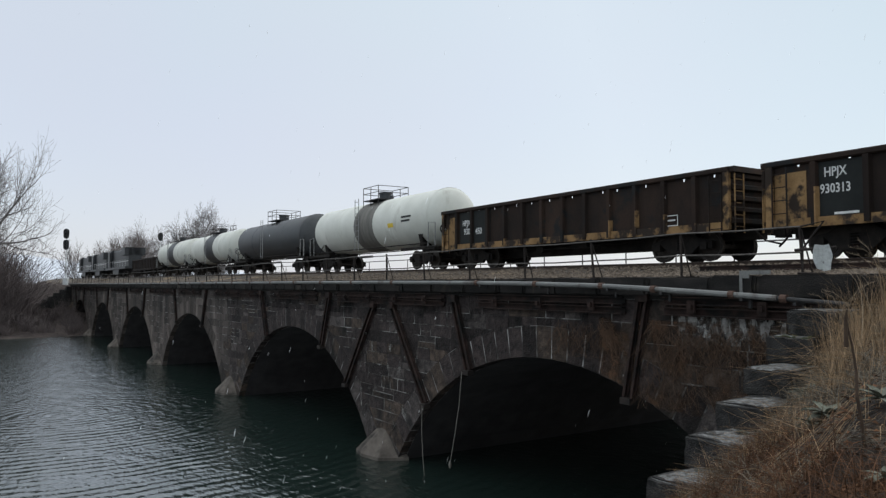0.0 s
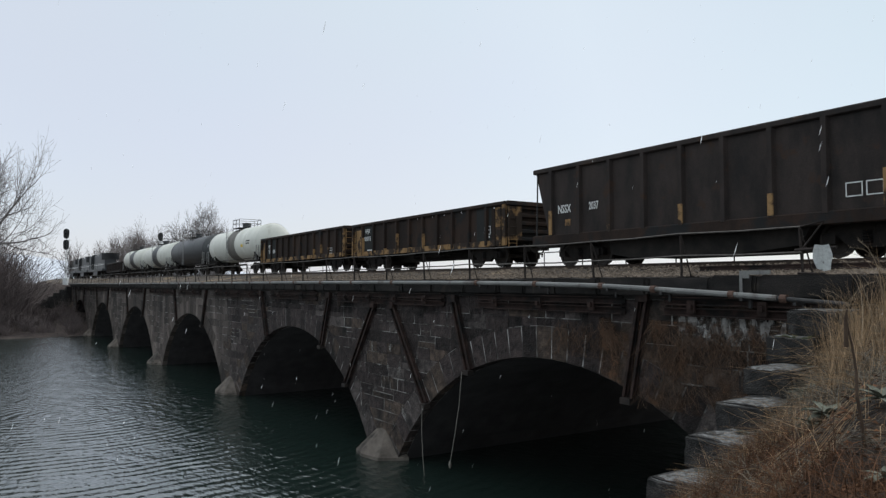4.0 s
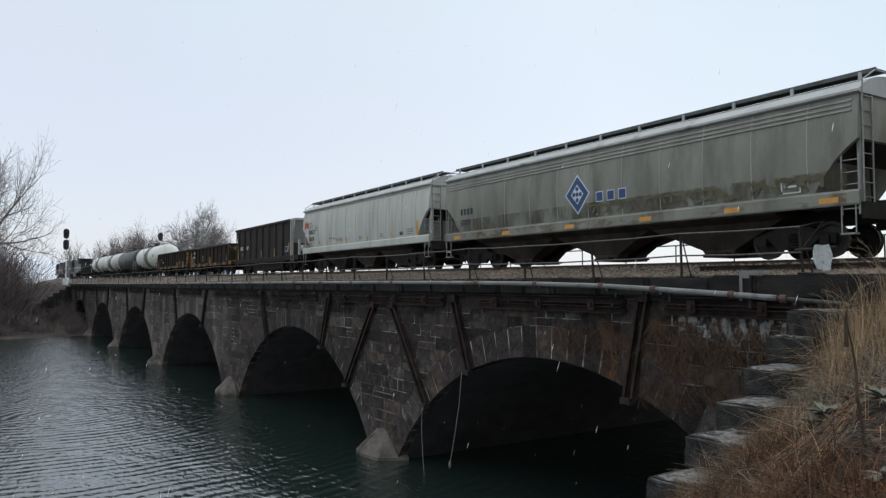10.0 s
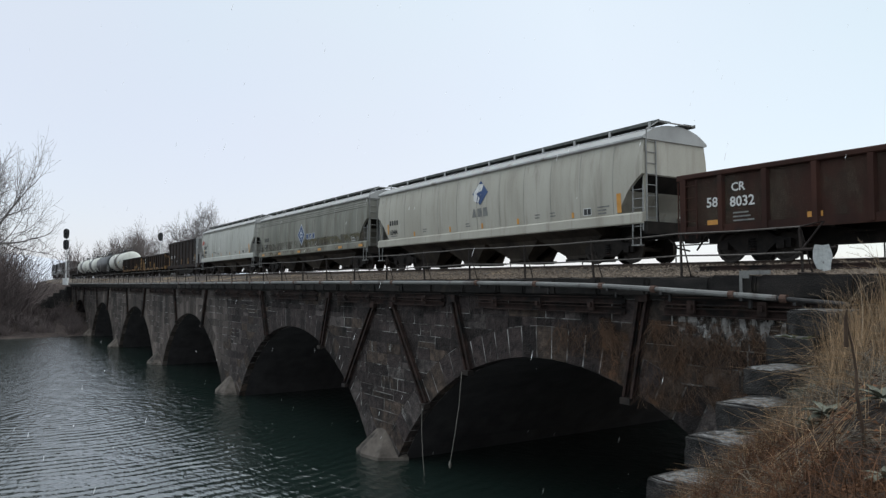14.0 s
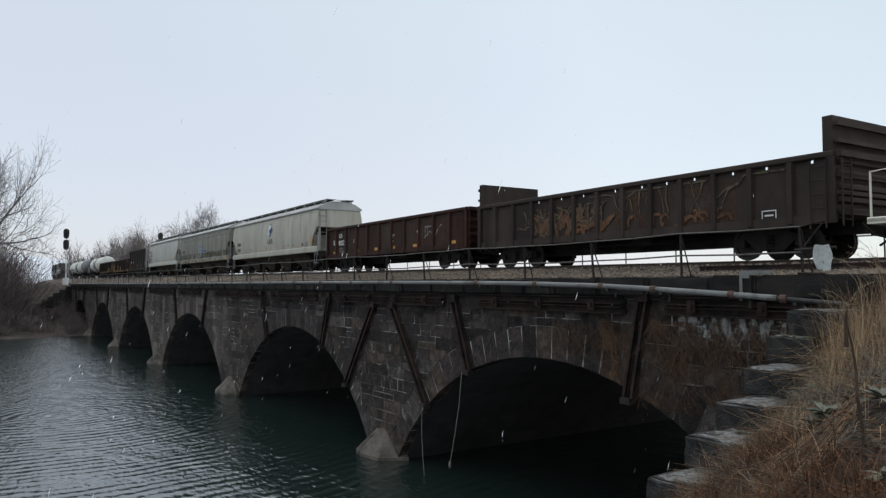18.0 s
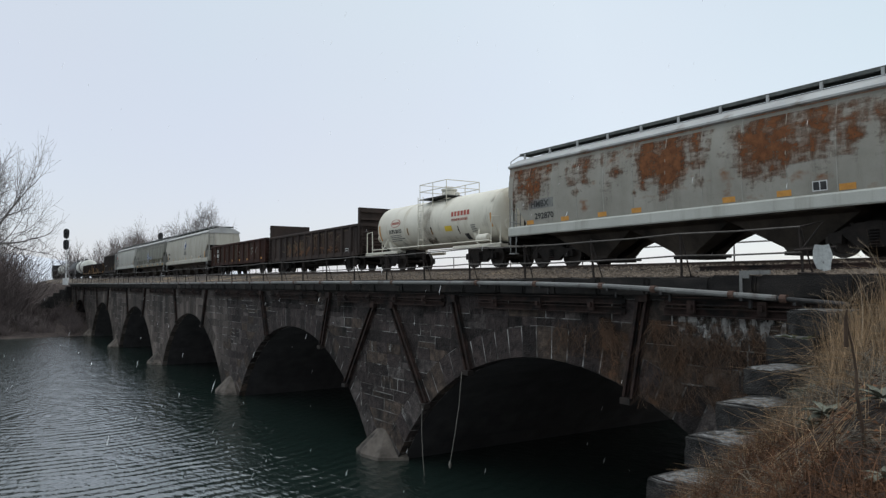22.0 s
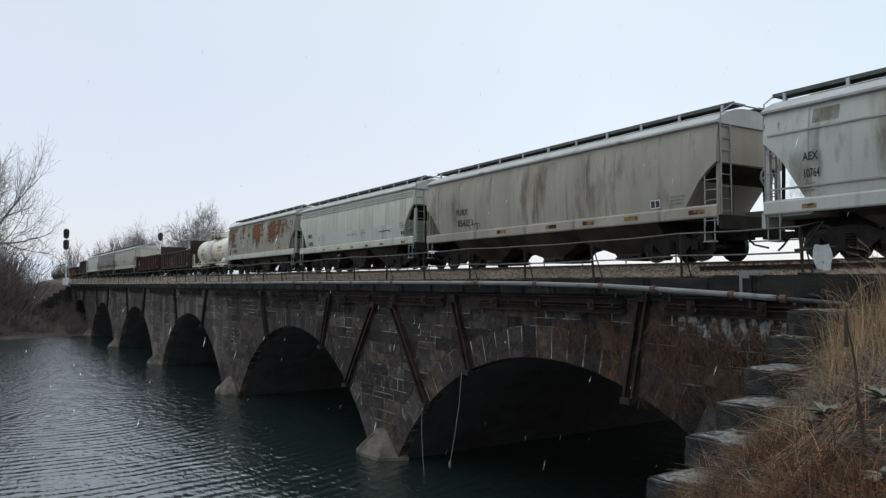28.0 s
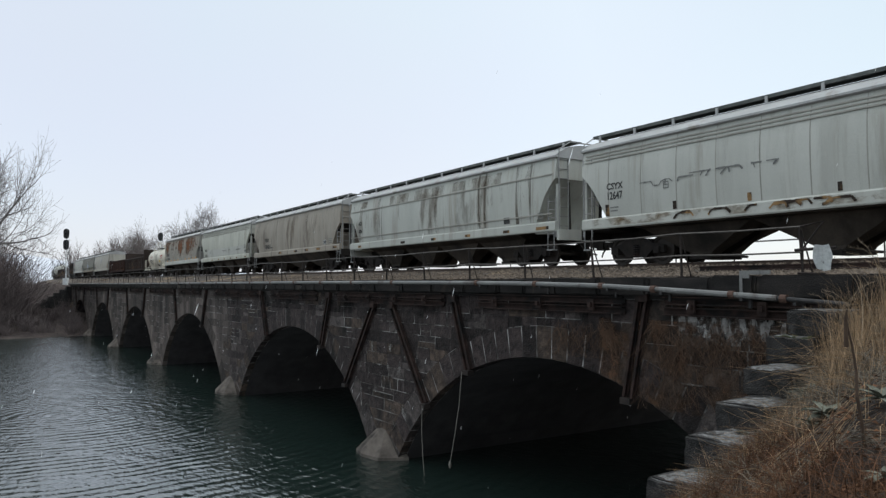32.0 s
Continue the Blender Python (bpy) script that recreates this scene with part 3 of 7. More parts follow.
# ---- stepped wing wall ----
wing = tagged(empty("wing_wall"), "stepped wing wall of rough stone blocks dusted with snow", "wall", kind="structure")
random.seed(11)
STEPS = [(-8.42, 13.55, 14.75, 6.50), (-8.75, 13.35, 14.5, 5.99), (-8.54, 12.25, 13.6, 5.46), (-8.27, 11.05, 12.5, 4.96), (-8.05, 9.95, 11.35, 4.53), (-7.83, 8.8, 10.25, 4.08), (-7.65, 7.6, 9.1, 3.6), (-7.45, 6.4, 7.9, 3.1)]


for x, y0, y1, z in STEPS:
    bm = bmesh.new()
    rough_block(bm, x, x + 1.05, y0, y1, z - 0.52, z, 0.04)
    blk = part("step_block", bm, M_STEP, wing, smooth=True)
    bm = bmesh.new()
    n = 9
    g = [[(x + 0.06 + 0.93 * i / n + 0.03 * noise.noise((i, j, z)), y0 + 0.06 + (y1 - y0 - 0.12) * j / n) for i in range(n + 1)] for j in range(n + 1)]
    vv = [[bm.verts.new((p[0], p[1], z + 0.018 + 0.02 * noise.noise((p[0] * 4, p[1] * 4, 0)) - (0.05 if i in (0, n) or j in (0, n) else 0))) for i, p in enumerate(r)] for j, r in enumerate(g)]
    for a, b in zip(vv, vv[1:]):
        for i in range(n):
            bm.faces.new((a[i], a[i + 1], b[i + 1], b[i]))
    part("snow_dusting", bm, M_STEPTOP, blk, "thin grey-white dusting of snow", smooth=True)
for x, y0, y1, z in STEPS:
    zz = z - 0.52
    while zz > -0.6:
        bm = bmesh.new()
        rough_block(bm, x + random.uniform(0, 0.05), x + 1.05, y0 + random.uniform(0, 0.1), y1, zz - 0.5, zz - 0.02, 0.04, 2)
        part("wall_block", bm, M_STEP, wing, smooth=True)
        zz -= 0.52

# stepped wing wall at the far end
wing2 = tagged(empty("wing_wall_far"), "stepped dark stone wing wall at the bridge's far end", "wall", kind="structure")
for k in range(9):
    bm = bmesh.new()
    rough_block(bm, -133.4, -131.9, 14.7 - 0.85 * (k + 1), 14.75 - 0.85 * k, 0.5, 6.7 - 0.52 * k, 0.05, 1)
    part("step_block", bm, M_STEP, wing2, smooth=True)

# loose ballast stones along the near shoulder
rb = random.Random(8)
bv, bf = [], []
for i in range(10000):
    x = -6.0 - 46.0 * rb.random() ** 1.5
    y = rb.uniform(15.25, 17.9)
    k = -(x + 18)
    yy = y + (0 if y < 16 else k * 0.022)
    z = 7.2 + (y - 15.25) * 0.085 if y < 16.9 else 7.34 + (y - 16.9) * 0.22
    z += 0.003 * k if y > 16 else 0
    s = rb.uniform(0.025, 0.06)
    o = len(bv)
    for d in ((1, 0, 0), (-1, 0, 0), (0, 1, 0), (0, -1, 0), (0, 0, 0.8), (0, 0, -0.8)):
        bv.append((x + (d[0] + rb.uniform(-0.4, 0.4)) * s, yy + (d[1] + rb.uniform(-0.4, 0.4)) * s, z + 0.01 + (d[2] + rb.uniform(-0.3, 0.3)) * s))
    for a, b, c in ((0, 2, 4), (2, 1, 4), (1, 3, 4), (3, 0, 4), (2, 0, 5), (1, 2, 5), (3, 1, 5), (0, 3, 5)):
        bf.append((o + a, o + b, o + c))
me = bpy.data.meshes.new("loose_ballast")
me.from_pydata(bv, [], bf)
me.materials.append(M_BALLAST_STONE)
tagged(new("loose_ballast", me), "loose grey-brown ballast stones beside the track", "ballast", kind="stuff")

# ---- rolling stock ----
def banded_rust():
    """Rust in upright patches that break up into level streaks."""
    m = stain("streaked_rust", (0.085, 0.034, 0.016), (0.19, 0.078, 0.035), 0.95, 0.0, 1.0, (1.0, 1, 0.28))
    n, l = m.node_tree.nodes, m.node_tree.links
    alpha = n["Principled BSDF"].inputs["Alpha"]
    patch_fac = alpha.links[0].from_socket
    co, mp, t = n.new("ShaderNodeTexCoord"), n.new("ShaderNodeMapping"), n.new("ShaderNodeTexNoise")
    mp.inputs["Scale"].default_value = (1.0, 1, 3.0)
    t.inputs["Scale"].default_value, t.inputs["Detail"].default_value, t.inputs["Roughness"].default_value = 1.5, 8, 0.7
    l.new(co.outputs["Object"], mp.inputs["Vector"])
    l.new(mp.outputs[0], t.inputs["Vector"])
    sep, fade = n.new("ShaderNodeSeparateXYZ"), n.new("ShaderNodeMapRange")
    l.new(co.outputs["Object"], sep.inputs[0])
    fade.inputs["From Min"].default_value, fade.inputs["From Max"].default_value = 2.0, 3.1
    fade.inputs["To Min"].default_value, fade.inputs["To Max"].default_value = -0.34, 0.0
    l.new(sep.outputs["Z"], fade.inputs["Value"])
    add, low_add, rp = n.new("ShaderNodeMath"), n.new("ShaderNodeMath"), n.new("ShaderNodeMapRange")
    add.operation = low_add.operation = "ADD"
    twice = n.new("ShaderNodeMath")
    twice.operation, twice.inputs[1].default_value, twice.inputs[2].default_value = "MULTIPLY_ADD", 1.7, -0.35
    l.new(patch_fac, twice.inputs[0])
    l.new(twice.outputs[0], add.inputs[0])
    l.new(t.outputs["Fac"], add.inputs[1])
    l.new(add.outputs[0], low_add.inputs[0])
    l.new(fade.outputs[0], low_add.inputs[1])
    rp.inputs["From Min"].default_value, rp.inputs["From Max"].default_value = 0.86, 1.16
    l.new(low_add.outputs[0], rp.inputs["Value"])
    l.new(rp.outputs[0], alpha)
    return m


M_WHEEL = surf("wheel_steel", (0.018, 0.015, 0.0132), (0.042, 0.033, 0.0288), 5.0, 0.6, 0.2, metal=0.5)
M_TRUCK = surf("grimy_truck_steel", (0.0096, 0.0084, 0.0084), (0.027, 0.0222, 0.0198), 4.0, 0.8, 0.4, metal=0.2)
M_UNDER = surf("grimy_black_underframe", (0.0096, 0.0087, 0.0084), (0.0288, 0.0246, 0.0222), 2.0, 0.85, 0.3)
M_BAY = surf("dusty_brown_hopper_sheet", (0.016, 0.0135, 0.012), (0.062, 0.05, 0.041), 1.2, 0.85, 0.3, stretch=(1, 1, 0.6))
M_GRATING = surf("weathered_grating", (0.055, 0.06, 0.058), (0.11, 0.115, 0.11), 4.0, 0.75, 0.3)
M_SEAM = surf("grimy_seam_shaded_rib", (0.23, 0.222, 0.20), (0.35, 0.34, 0.31), 1.2, 0.75, 0.1, stretch=(1, 1, 0.6))
M_SMUDGE = stain("brown_grime", (0.050, 0.040, 0.031), (0.105, 0.083, 0.063), 1.1, 0.40, 0.28, (1.2, 1.0, 0.45), 0.7)
M_EAVEGRIME = stain("brown_eave_grime", (0.12, 0.095, 0.072), (0.20, 0.165, 0.13), 1.4, 0.40, 0.28, (0.9, 1.0, 0.6), 0.65)
M_LONGRUN = stain("long_brown_runs", (0.075, 0.055, 0.04), (0.13, 0.10, 0.075), 1.7, 0.47, 0.14, (2.2, 1, 0.10), 0.75)
M_DUST = stain("ochre_dust", (0.14, 0.09, 0.045), (0.22, 0.15, 0.08), 2.2, 0.5, 0.2, (0.6, 1, 1.5), 0.8)
M_RUNBROWN = stain("brown_rain_runs", (0.085, 0.06, 0.043), (0.16, 0.12, 0.09), 1.0, 0.53, 0.2, (1.1, 1, 0.3), 0.65)
M_RUSTRUN = banded_rust()
M_RUNS = stain("rain_run_grime", (0.12, 0.10, 0.08), (0.2, 0.175, 0.14), 1.6, 0.5, 0.3, (1.6, 1, 0.12), 0.22)
M_GREY = surf("pale_grey_car_paint", (0.36, 0.362, 0.335), (0.44, 0.44, 0.41), 0.7, 0.6, 0.06, stretch=(1, 1, 0.35), spots=(0.26, 0.25, 0.215), spot_scale=0.9, spot_at=0.54, spot_soft=0.2, spot_stretch=(2.6, 2.6, 0.2))
M_GREYROOF = surf("weathered_grey_roof", (0.2856, 0.2856, 0.2856), (0.3808, 0.3808, 0.3808), 0.9, 0.7, 0.1, spots=(0.204, 0.1904, 0.17), spot_scale=1.0, spot_at=0.6)
M_DIRTY = surf("dirt_streaked_grey_paint", (0.160, 0.160, 0.140), (0.235, 0.232, 0.203), 0.8, 0.7, 0.08, stretch=(1, 1, 0.3), spots=(0.100, 0.088, 0.070), spot_scale=0.8, spot_at=0.48, spot_soft=0.28, spot_stretch=(1.5, 1.5, 0.45))
M_BEIGE = surf("warm_grey_car_paint", (0.32, 0.30, 0.255), (0.40, 0.38, 0.335), 0.8, 0.65, 0.06, stretch=(1, 1, 0.3), spots=(0.22, 0.20, 0.165), spot_scale=1.1, spot_at=0.55, spot_soft=0.2, spot_stretch=(2.4, 2.4, 0.2))
M_TAN = surf("brown_grey_car_paint", (0.235, 0.208, 0.178), (0.325, 0.295, 0.255), 0.8, 0.7, 0.06, stretch=(1, 1, 0.3), spots=(0.10, 0.087, 0.072), spot_scale=0.8, spot_at=0.58, spot_soft=0.16, spot_stretch=(2.6, 2.6, 0.25))
M_RUSTY_GREY = surf("rust_patched_grey_paint", (0.235, 0.222, 0.195), (0.315, 0.300, 0.268), 0.8, 0.75, 0.12, spots=(0.19, 0.10, 0.06), spot_scale=1.1, spot_at=0.62, spot_soft=0.12, spot_stretch=(0.9, 0.9, 1.6))
M_PALE_GREEN = surf("pale_greenish_grey_paint", (0.37, 0.372, 0.325), (0.45, 0.45, 0.395), 0.8, 0.6, 0.06, stretch=(1, 1, 0.3), spots=(0.28, 0.27, 0.22), spot_scale=1.1, spot_at=0.55, spot_soft=0.2, spot_stretch=(2.6, 2.6, 0.2))
M_STREAKED = surf("rain_streaked_blue_grey_paint", (0.335, 0.340, 0.315), (0.415, 0.422, 0.392), 0.8, 0.65, 0.08, stretch=(1, 1, 0.3), spots=(0.26, 0.24, 0.205), spot_scale=1.0, spot_at=0.53, spot_soft=0.2, spot_stretch=(2.4, 2.4, 0.2))
M_BLACKCAR = surf("faded_black_car_paint", (0.0125, 0.0102, 0.010), (0.037, 0.028, 0.0255), 1.6, 0.7, 0.2, stretch=(1, 1, 0.4), spots=(0.0385, 0.021, 0.014), spot_scale=1.3, spot_at=0.58, vary=0.15)
M_BROWNCAR = surf("rusted_brown_car_paint", (0.0112, 0.0077, 0.00665), (0.0322, 0.0196, 0.0147), 1.0, 0.8, 0.25, stretch=(1, 1, 0.5), spots=(0.0126, 0.0126, 0.0133), spot_scale=1.0, spot_at=0.52, vary=0.3)
M_REDCAR = surf("faded_oxide_red_paint", (0.026, 0.0118, 0.0096), (0.056, 0.0240, 0.0178), 1.0, 0.8, 0.25, stretch=(1, 1, 0.5), spots=(0.024, 0.016, 0.0144), spot_scale=1.1, spot_at=0.56, vary=0.2)
M_DARKBROWN = surf("dark_brown_car_paint", (0.0230, 0.0170, 0.0158), (0.0500, 0.0362, 0.0315), 1.0, 0.8, 0.25, stretch=(1, 1, 0.5), spots=(0.056, 0.035, 0.0245), spot_scale=1.3, spot_at=0.62, vary=0.15)
M_OCHRE = surf("chipped_ochre_paint", (0.17, 0.098, 0.043), (0.29, 0.178, 0.085), 1.5, 0.75, 0.2, spots=(0.028, 0.020, 0.016), spot_scale=1.3, spot_at=0.46, spot_soft=0.08)
M_WHITETANK = surf("cream_white_tank_paint", (0.54, 0.505, 0.43), (0.65, 0.615, 0.535), 0.6, 0.5, 0.03, spots=(0.42, 0.36, 0.27), spot_scale=0.8, spot_at=0.56, spot_soft=0.2, spot_stretch=(1.8, 1, 0.5))
M_WHITETANK2 = surf("dirty_white_tank_paint", (0.50, 0.50, 0.46), (0.62, 0.62, 0.58), 0.6, 0.6, 0.05, spots=(0.32, 0.30, 0.26), spot_scale=0.8, spot_at=0.58, spot_soft=0.2, spot_stretch=(1.5, 1.5, 0.5))
M_TANKBLACK = surf("black_tank_paint", (0.028, 0.030, 0.034), (0.055, 0.057, 0.062), 0.7, 0.5, 0.04, spots=(0.08, 0.078, 0.075), spot_scale=0.8, spot_at=0.62, spot_soft=0.15)
M_BAND = surf("grimy_tank_band", (0.10, 0.095, 0.09), (0.19, 0.18, 0.165), 1.0, 0.7, 0.06, stretch=(3, 1, 0.6))
M_LOCO = surf("black_locomotive_paint", (0.012, 0.013, 0.016), (0.03, 0.032, 0.036), 1.0, 0.5, 0.05)
M_PANEL = surf("blackened_panel_paint", (0.010, 0.0115, 0.012), (0.02, 0.022, 0.022), 1.5, 0.7, 0.1)
M_WHITE = surf("white_stencil_paint", (0.5, 0.5, 0.5), (0.65, 0.65, 0.65), 6.0, 0.8, 0.0)
M_BLACK = surf("black_stencil_paint", (0.03, 0.03, 0.032), (0.06, 0.06, 0.06), 6.0, 0.8, 0.0)
M_GREYINK = surf("faded_grey_stencil", (0.13, 0.13, 0.13), (0.22, 0.22, 0.21), 6.0, 0.8, 0.0)
M_BLUE = surf("blue_emblem_paint", (0.015, 0.04, 0.12), (0.03, 0.065, 0.17), 3.0, 0.6, 0.0)
M_PALEBLUE = surf("pale_emblem_paint", (0.42, 0.47, 0.52), (0.55, 0.58, 0.62), 3.0, 0.6, 0.0)
M_REDINK = surf("red_emblem_paint", (0.285, 0.0375, 0.0225), (0.36, 0.06, 0.0375), 3.0, 0.6, 0.0)
M_ORANGE = surf("orange_reflector", (0.45, 0.20, 0.035), (0.58, 0.28, 0.06), 4.0, 0.6, 0.0)
M_YELLOW = surf("yellow_placard", (0.62, 0.42, 0.03), (0.7, 0.5, 0.05), 4.0, 0.6, 0.0)
M_GRAF = surf("faded_graffiti_paint", (0.075, 0.056, 0.038), (0.145, 0.112, 0.078), 3.0, 0.8, 0.0, spots=(0.05, 0.035, 0.03), spot_scale=3.0, spot_at=0.5)
M_GRAFRUST = surf("faded_rust_graffiti", (0.07, 0.035, 0.02), (0.15, 0.075, 0.042), 3.0, 0.8, 0.0, spots=(0.03, 0.023, 0.02), spot_scale=2.5, spot_at=0.5)
M_GRAFOLIVE = surf("faded_olive_graffiti", (0.075, 0.068, 0.042), (0.14, 0.125, 0.085), 3.0, 0.8, 0.0)
M_GRAFFILL = stain("faded_rust_fill", (0.06, 0.032, 0.02), (0.12, 0.062, 0.036), 1.4, 0.45, 0.2, (1, 1, 0.7), 0.8)
M_LADDER = surf("galvanised_ladder", (0.176, 0.176, 0.176), (0.272, 0.272, 0.272), 3.0, 0.6, 0.1)

WHEEL_R = 0.457
SPEED = ((0.0, 6.60), (8.0, 6.64), (12.0, 6.75), (18.0, 6.86), (22.0, 6.82), (27.0, 6.68), (32.0, 6.62))
MOVERS, WHEELS = [], []


def run(t):
    """How far the train has gone at t seconds."""
    s = 0.0
    for (a, va), (b, vb) in zip(SPEED, SPEED[1:]):
        e = min(t, b)
        if e > a:
            ve = va + (vb - va) * (e - a) / (b - a)
            s += (va + ve) / 2 * (e - a)
    return s


def wheel_mesh():
    bm = bmesh.new()
    R = WHEEL_R
    for sg in (-1, 1):
        m = Matrix.Translation((0, sg * 0.7525, 0)) @ pose(0, 0, 0, 0, 0, 90)
        prof = [(0.12, -0.075), (0.13, -0.06), (0.36, -0.04), (R - 0.06, -0.065), (R, -0.065), (R, 0.05), (R + 0.026, 0.06), (R + 0.026, 0.075), (R - 0.06, 0.075), (0.36, 0.03), (0.13, 0.07), (0.12, 0.075)]
        if sg > 0:
            prof = [(r, -x) for r, x in prof]
            prof.reverse()
        lathe(bm, [(r, -x) for r, x in prof], 20, m)
    lathe(bm, [(0.085, -1.0), (0.085, 1.0)], 10, pose(0, 0, 0, 0, 0, 90))
    for sg in (-1, 1):
        for k in range(3):
            a = k * 2.094
            m = Matrix.Translation((0.05 * math.cos(a), sg * 1.0, 0.05 * math.sin(a)))
            box(bm, -0.018, 0.018, -0.015, 0.015, -0.018, 0.018, m)
    me = bpy.data.meshes.new("wheelset")
    bmesh.ops.recalc_face_normals(bm, faces=bm.faces)
    bm.to_mesh(me)
    bm.free()
    me.materials.append(M_WHEEL)
    return me


WHEEL_ME = wheel_mesh()


def make_mesh(name, bm, mat):
    me = bpy.data.meshes.new(name)
    bmesh.ops.recalc_face_normals(bm, faces=bm.faces)
    bm.to_mesh(me)
    bm.free()
    me.materials.append(mat)
    return me


def truck_meshes():
    bm = bmesh.new()
    prof = [(-1.16, 0.36), (-1.16, 0.60), (-0.70, 0.68), (-0.42, 0.84), (0.42, 0.84), (0.70, 0.68), (1.16, 0.60), (1.16, 0.36), (1.02, 0.36), (0.98, 0.50), (0.74, 0.50), (0.40, 0.22), (-0.40, 0.22), (-0.74, 0.50), (-0.98, 0.50), (-1.02, 0.36)]
    prism(bm, prof, "y", 0.93, 1.07)
    for x in (-0.889, 0.889):
        box(bm, x - 0.12, x + 0.12, 0.95, 1.14, 0.34, 0.56)
    frame_me = make_mesh("side_frame", bm, M_TRUCK)
    bm = bmesh.new()
    lathe(bm, [(0.13 if k % 2 else 0.17, 0.28 + 0.036 * k) for k in range(11)], 10, Matrix.Translation((0, 1.0, 0)) @ pose(0, 0, 0, 0, -90, 0))
    spring_me = make_mesh("coil_spring", bm, M_RUST)
    bm = bmesh.new()
    box(bm, -0.2, 0.2, -1.08, 1.08, 0.56, 0.86)
    box(bm, -1.0, 1.0, -0.2, -0.1, 0.5, 0.6)
    bolster_me = make_mesh("bolster", bm, M_TRUCK)
    return frame_me, spring_me, bolster_me


TRUCK_MES = truck_meshes()
FLIP = Matrix.Rotation(math.pi, 4, "Z")


def truck(car, x, axles=(-0.889, 0.889), dz=0.0):
    t = new("truck", TRUCK_MES[2])
    t.parent = car
    t.matrix_basis = Matrix.Translation((x, 0, dz))
    for m in (Matrix(), FLIP):
        shared("side_frame", TRUCK_MES[0], t, m)
        shared("coil_spring", TRUCK_MES[1], t, m)
    for a in axles:
        w = shared("wheelset", WHEEL_ME, t, Matrix.Translation((a, 0, WHEEL_R)))
        WHEELS.append((w, a))
    return t


def couplers(car, h, ends=1.0):
    for sg in (-1, 1):
        bm = bmesh.new()
        x0, x1 = sorted((sg * (h - 0.5), sg * (h + ends * 0.42)))
        box(bm, x0, x1, -0.09, 0.09, 0.78, 0.98)
        box(bm, sg * (h + ends * 0.52) - 0.16, sg * (h + ends * 0.52) + 0.16, -0.2, 0.14, 0.70, 1.0)
        part("coupler", bm, M_TRUCK, car)
        bm = bmesh.new()
        tube(bm, [(sg * (h - 0.1), 0.35, 0.85), (sg * (h + 0.2), 0.3, 0.55), (sg * (h + 0.5), 0.05, 0.45)], 0.03, 6)
        part("air_hose", bm, M_UNDER, car)


def words(car, s, size, x, z, y, mat, name="lettering", squash=1.0):
    cu = bpy.data.curves.new(name, "FONT")
    cu.body, cu.size, cu.extrude, cu.resolution_u = s, size, 0.002, 2
    cu.offset = 0.018 * size
    cu.materials.append(mat)
    ob = new(name, cu)
    ob.parent = car
    ob.matrix_basis = Matrix(((-squash, 0, 0, x), (0, 0, 1, y), (0, 1, 0, z), (0, 0, 0, 1)))
    return ob


def patch(car, name, x0, x1, z0, z1, y, mat, t=0.006, lean=0.0):
    """A painted or riveted plate on the camera's side of a car."""
    bm = bmesh.new()
    hexa(bm, [(x0, y, z0), (x1, y, z0), (x1, y + t, z0), (x0, y + t, z0), (x0 + lean, y, z1), (x1 + lean, y, z1), (x1 + lean, y + t, z1), (x0 + lean, y + t, z1)])
    return part(name, bm, mat, car)


def ladder(car, x, y0, y1, z0, z1, mat, n=6, axis="y"):
    """A ladder across the end (axis y) or along the side (axis x) of a car."""
    bm = bmesh.new()
    for e in (y0, y1):
        p = (x, e) if axis == "y" else (e, x)
        tube(bm, [(*p, z0), (*p, z1)], 0.022, 6)
    for k in range(n):
        z = z0 + (z1 - z0) * (k + 0.5) / n
        a, b = ((x, y0, z), (x, y1, z)) if axis == "y" else ((y0, x, z), (y1, x, z))
        tube(bm, [a, b], 0.015, 5)
    part("ladder", bm, mat, car)


def start(name, far, near, label, category, dz=0.0):
    car = tagged(empty(name), label, category, group="train cars")
    MOVERS.append((car, (far + near) / 2, dz))
    return car, (far - near) / 2


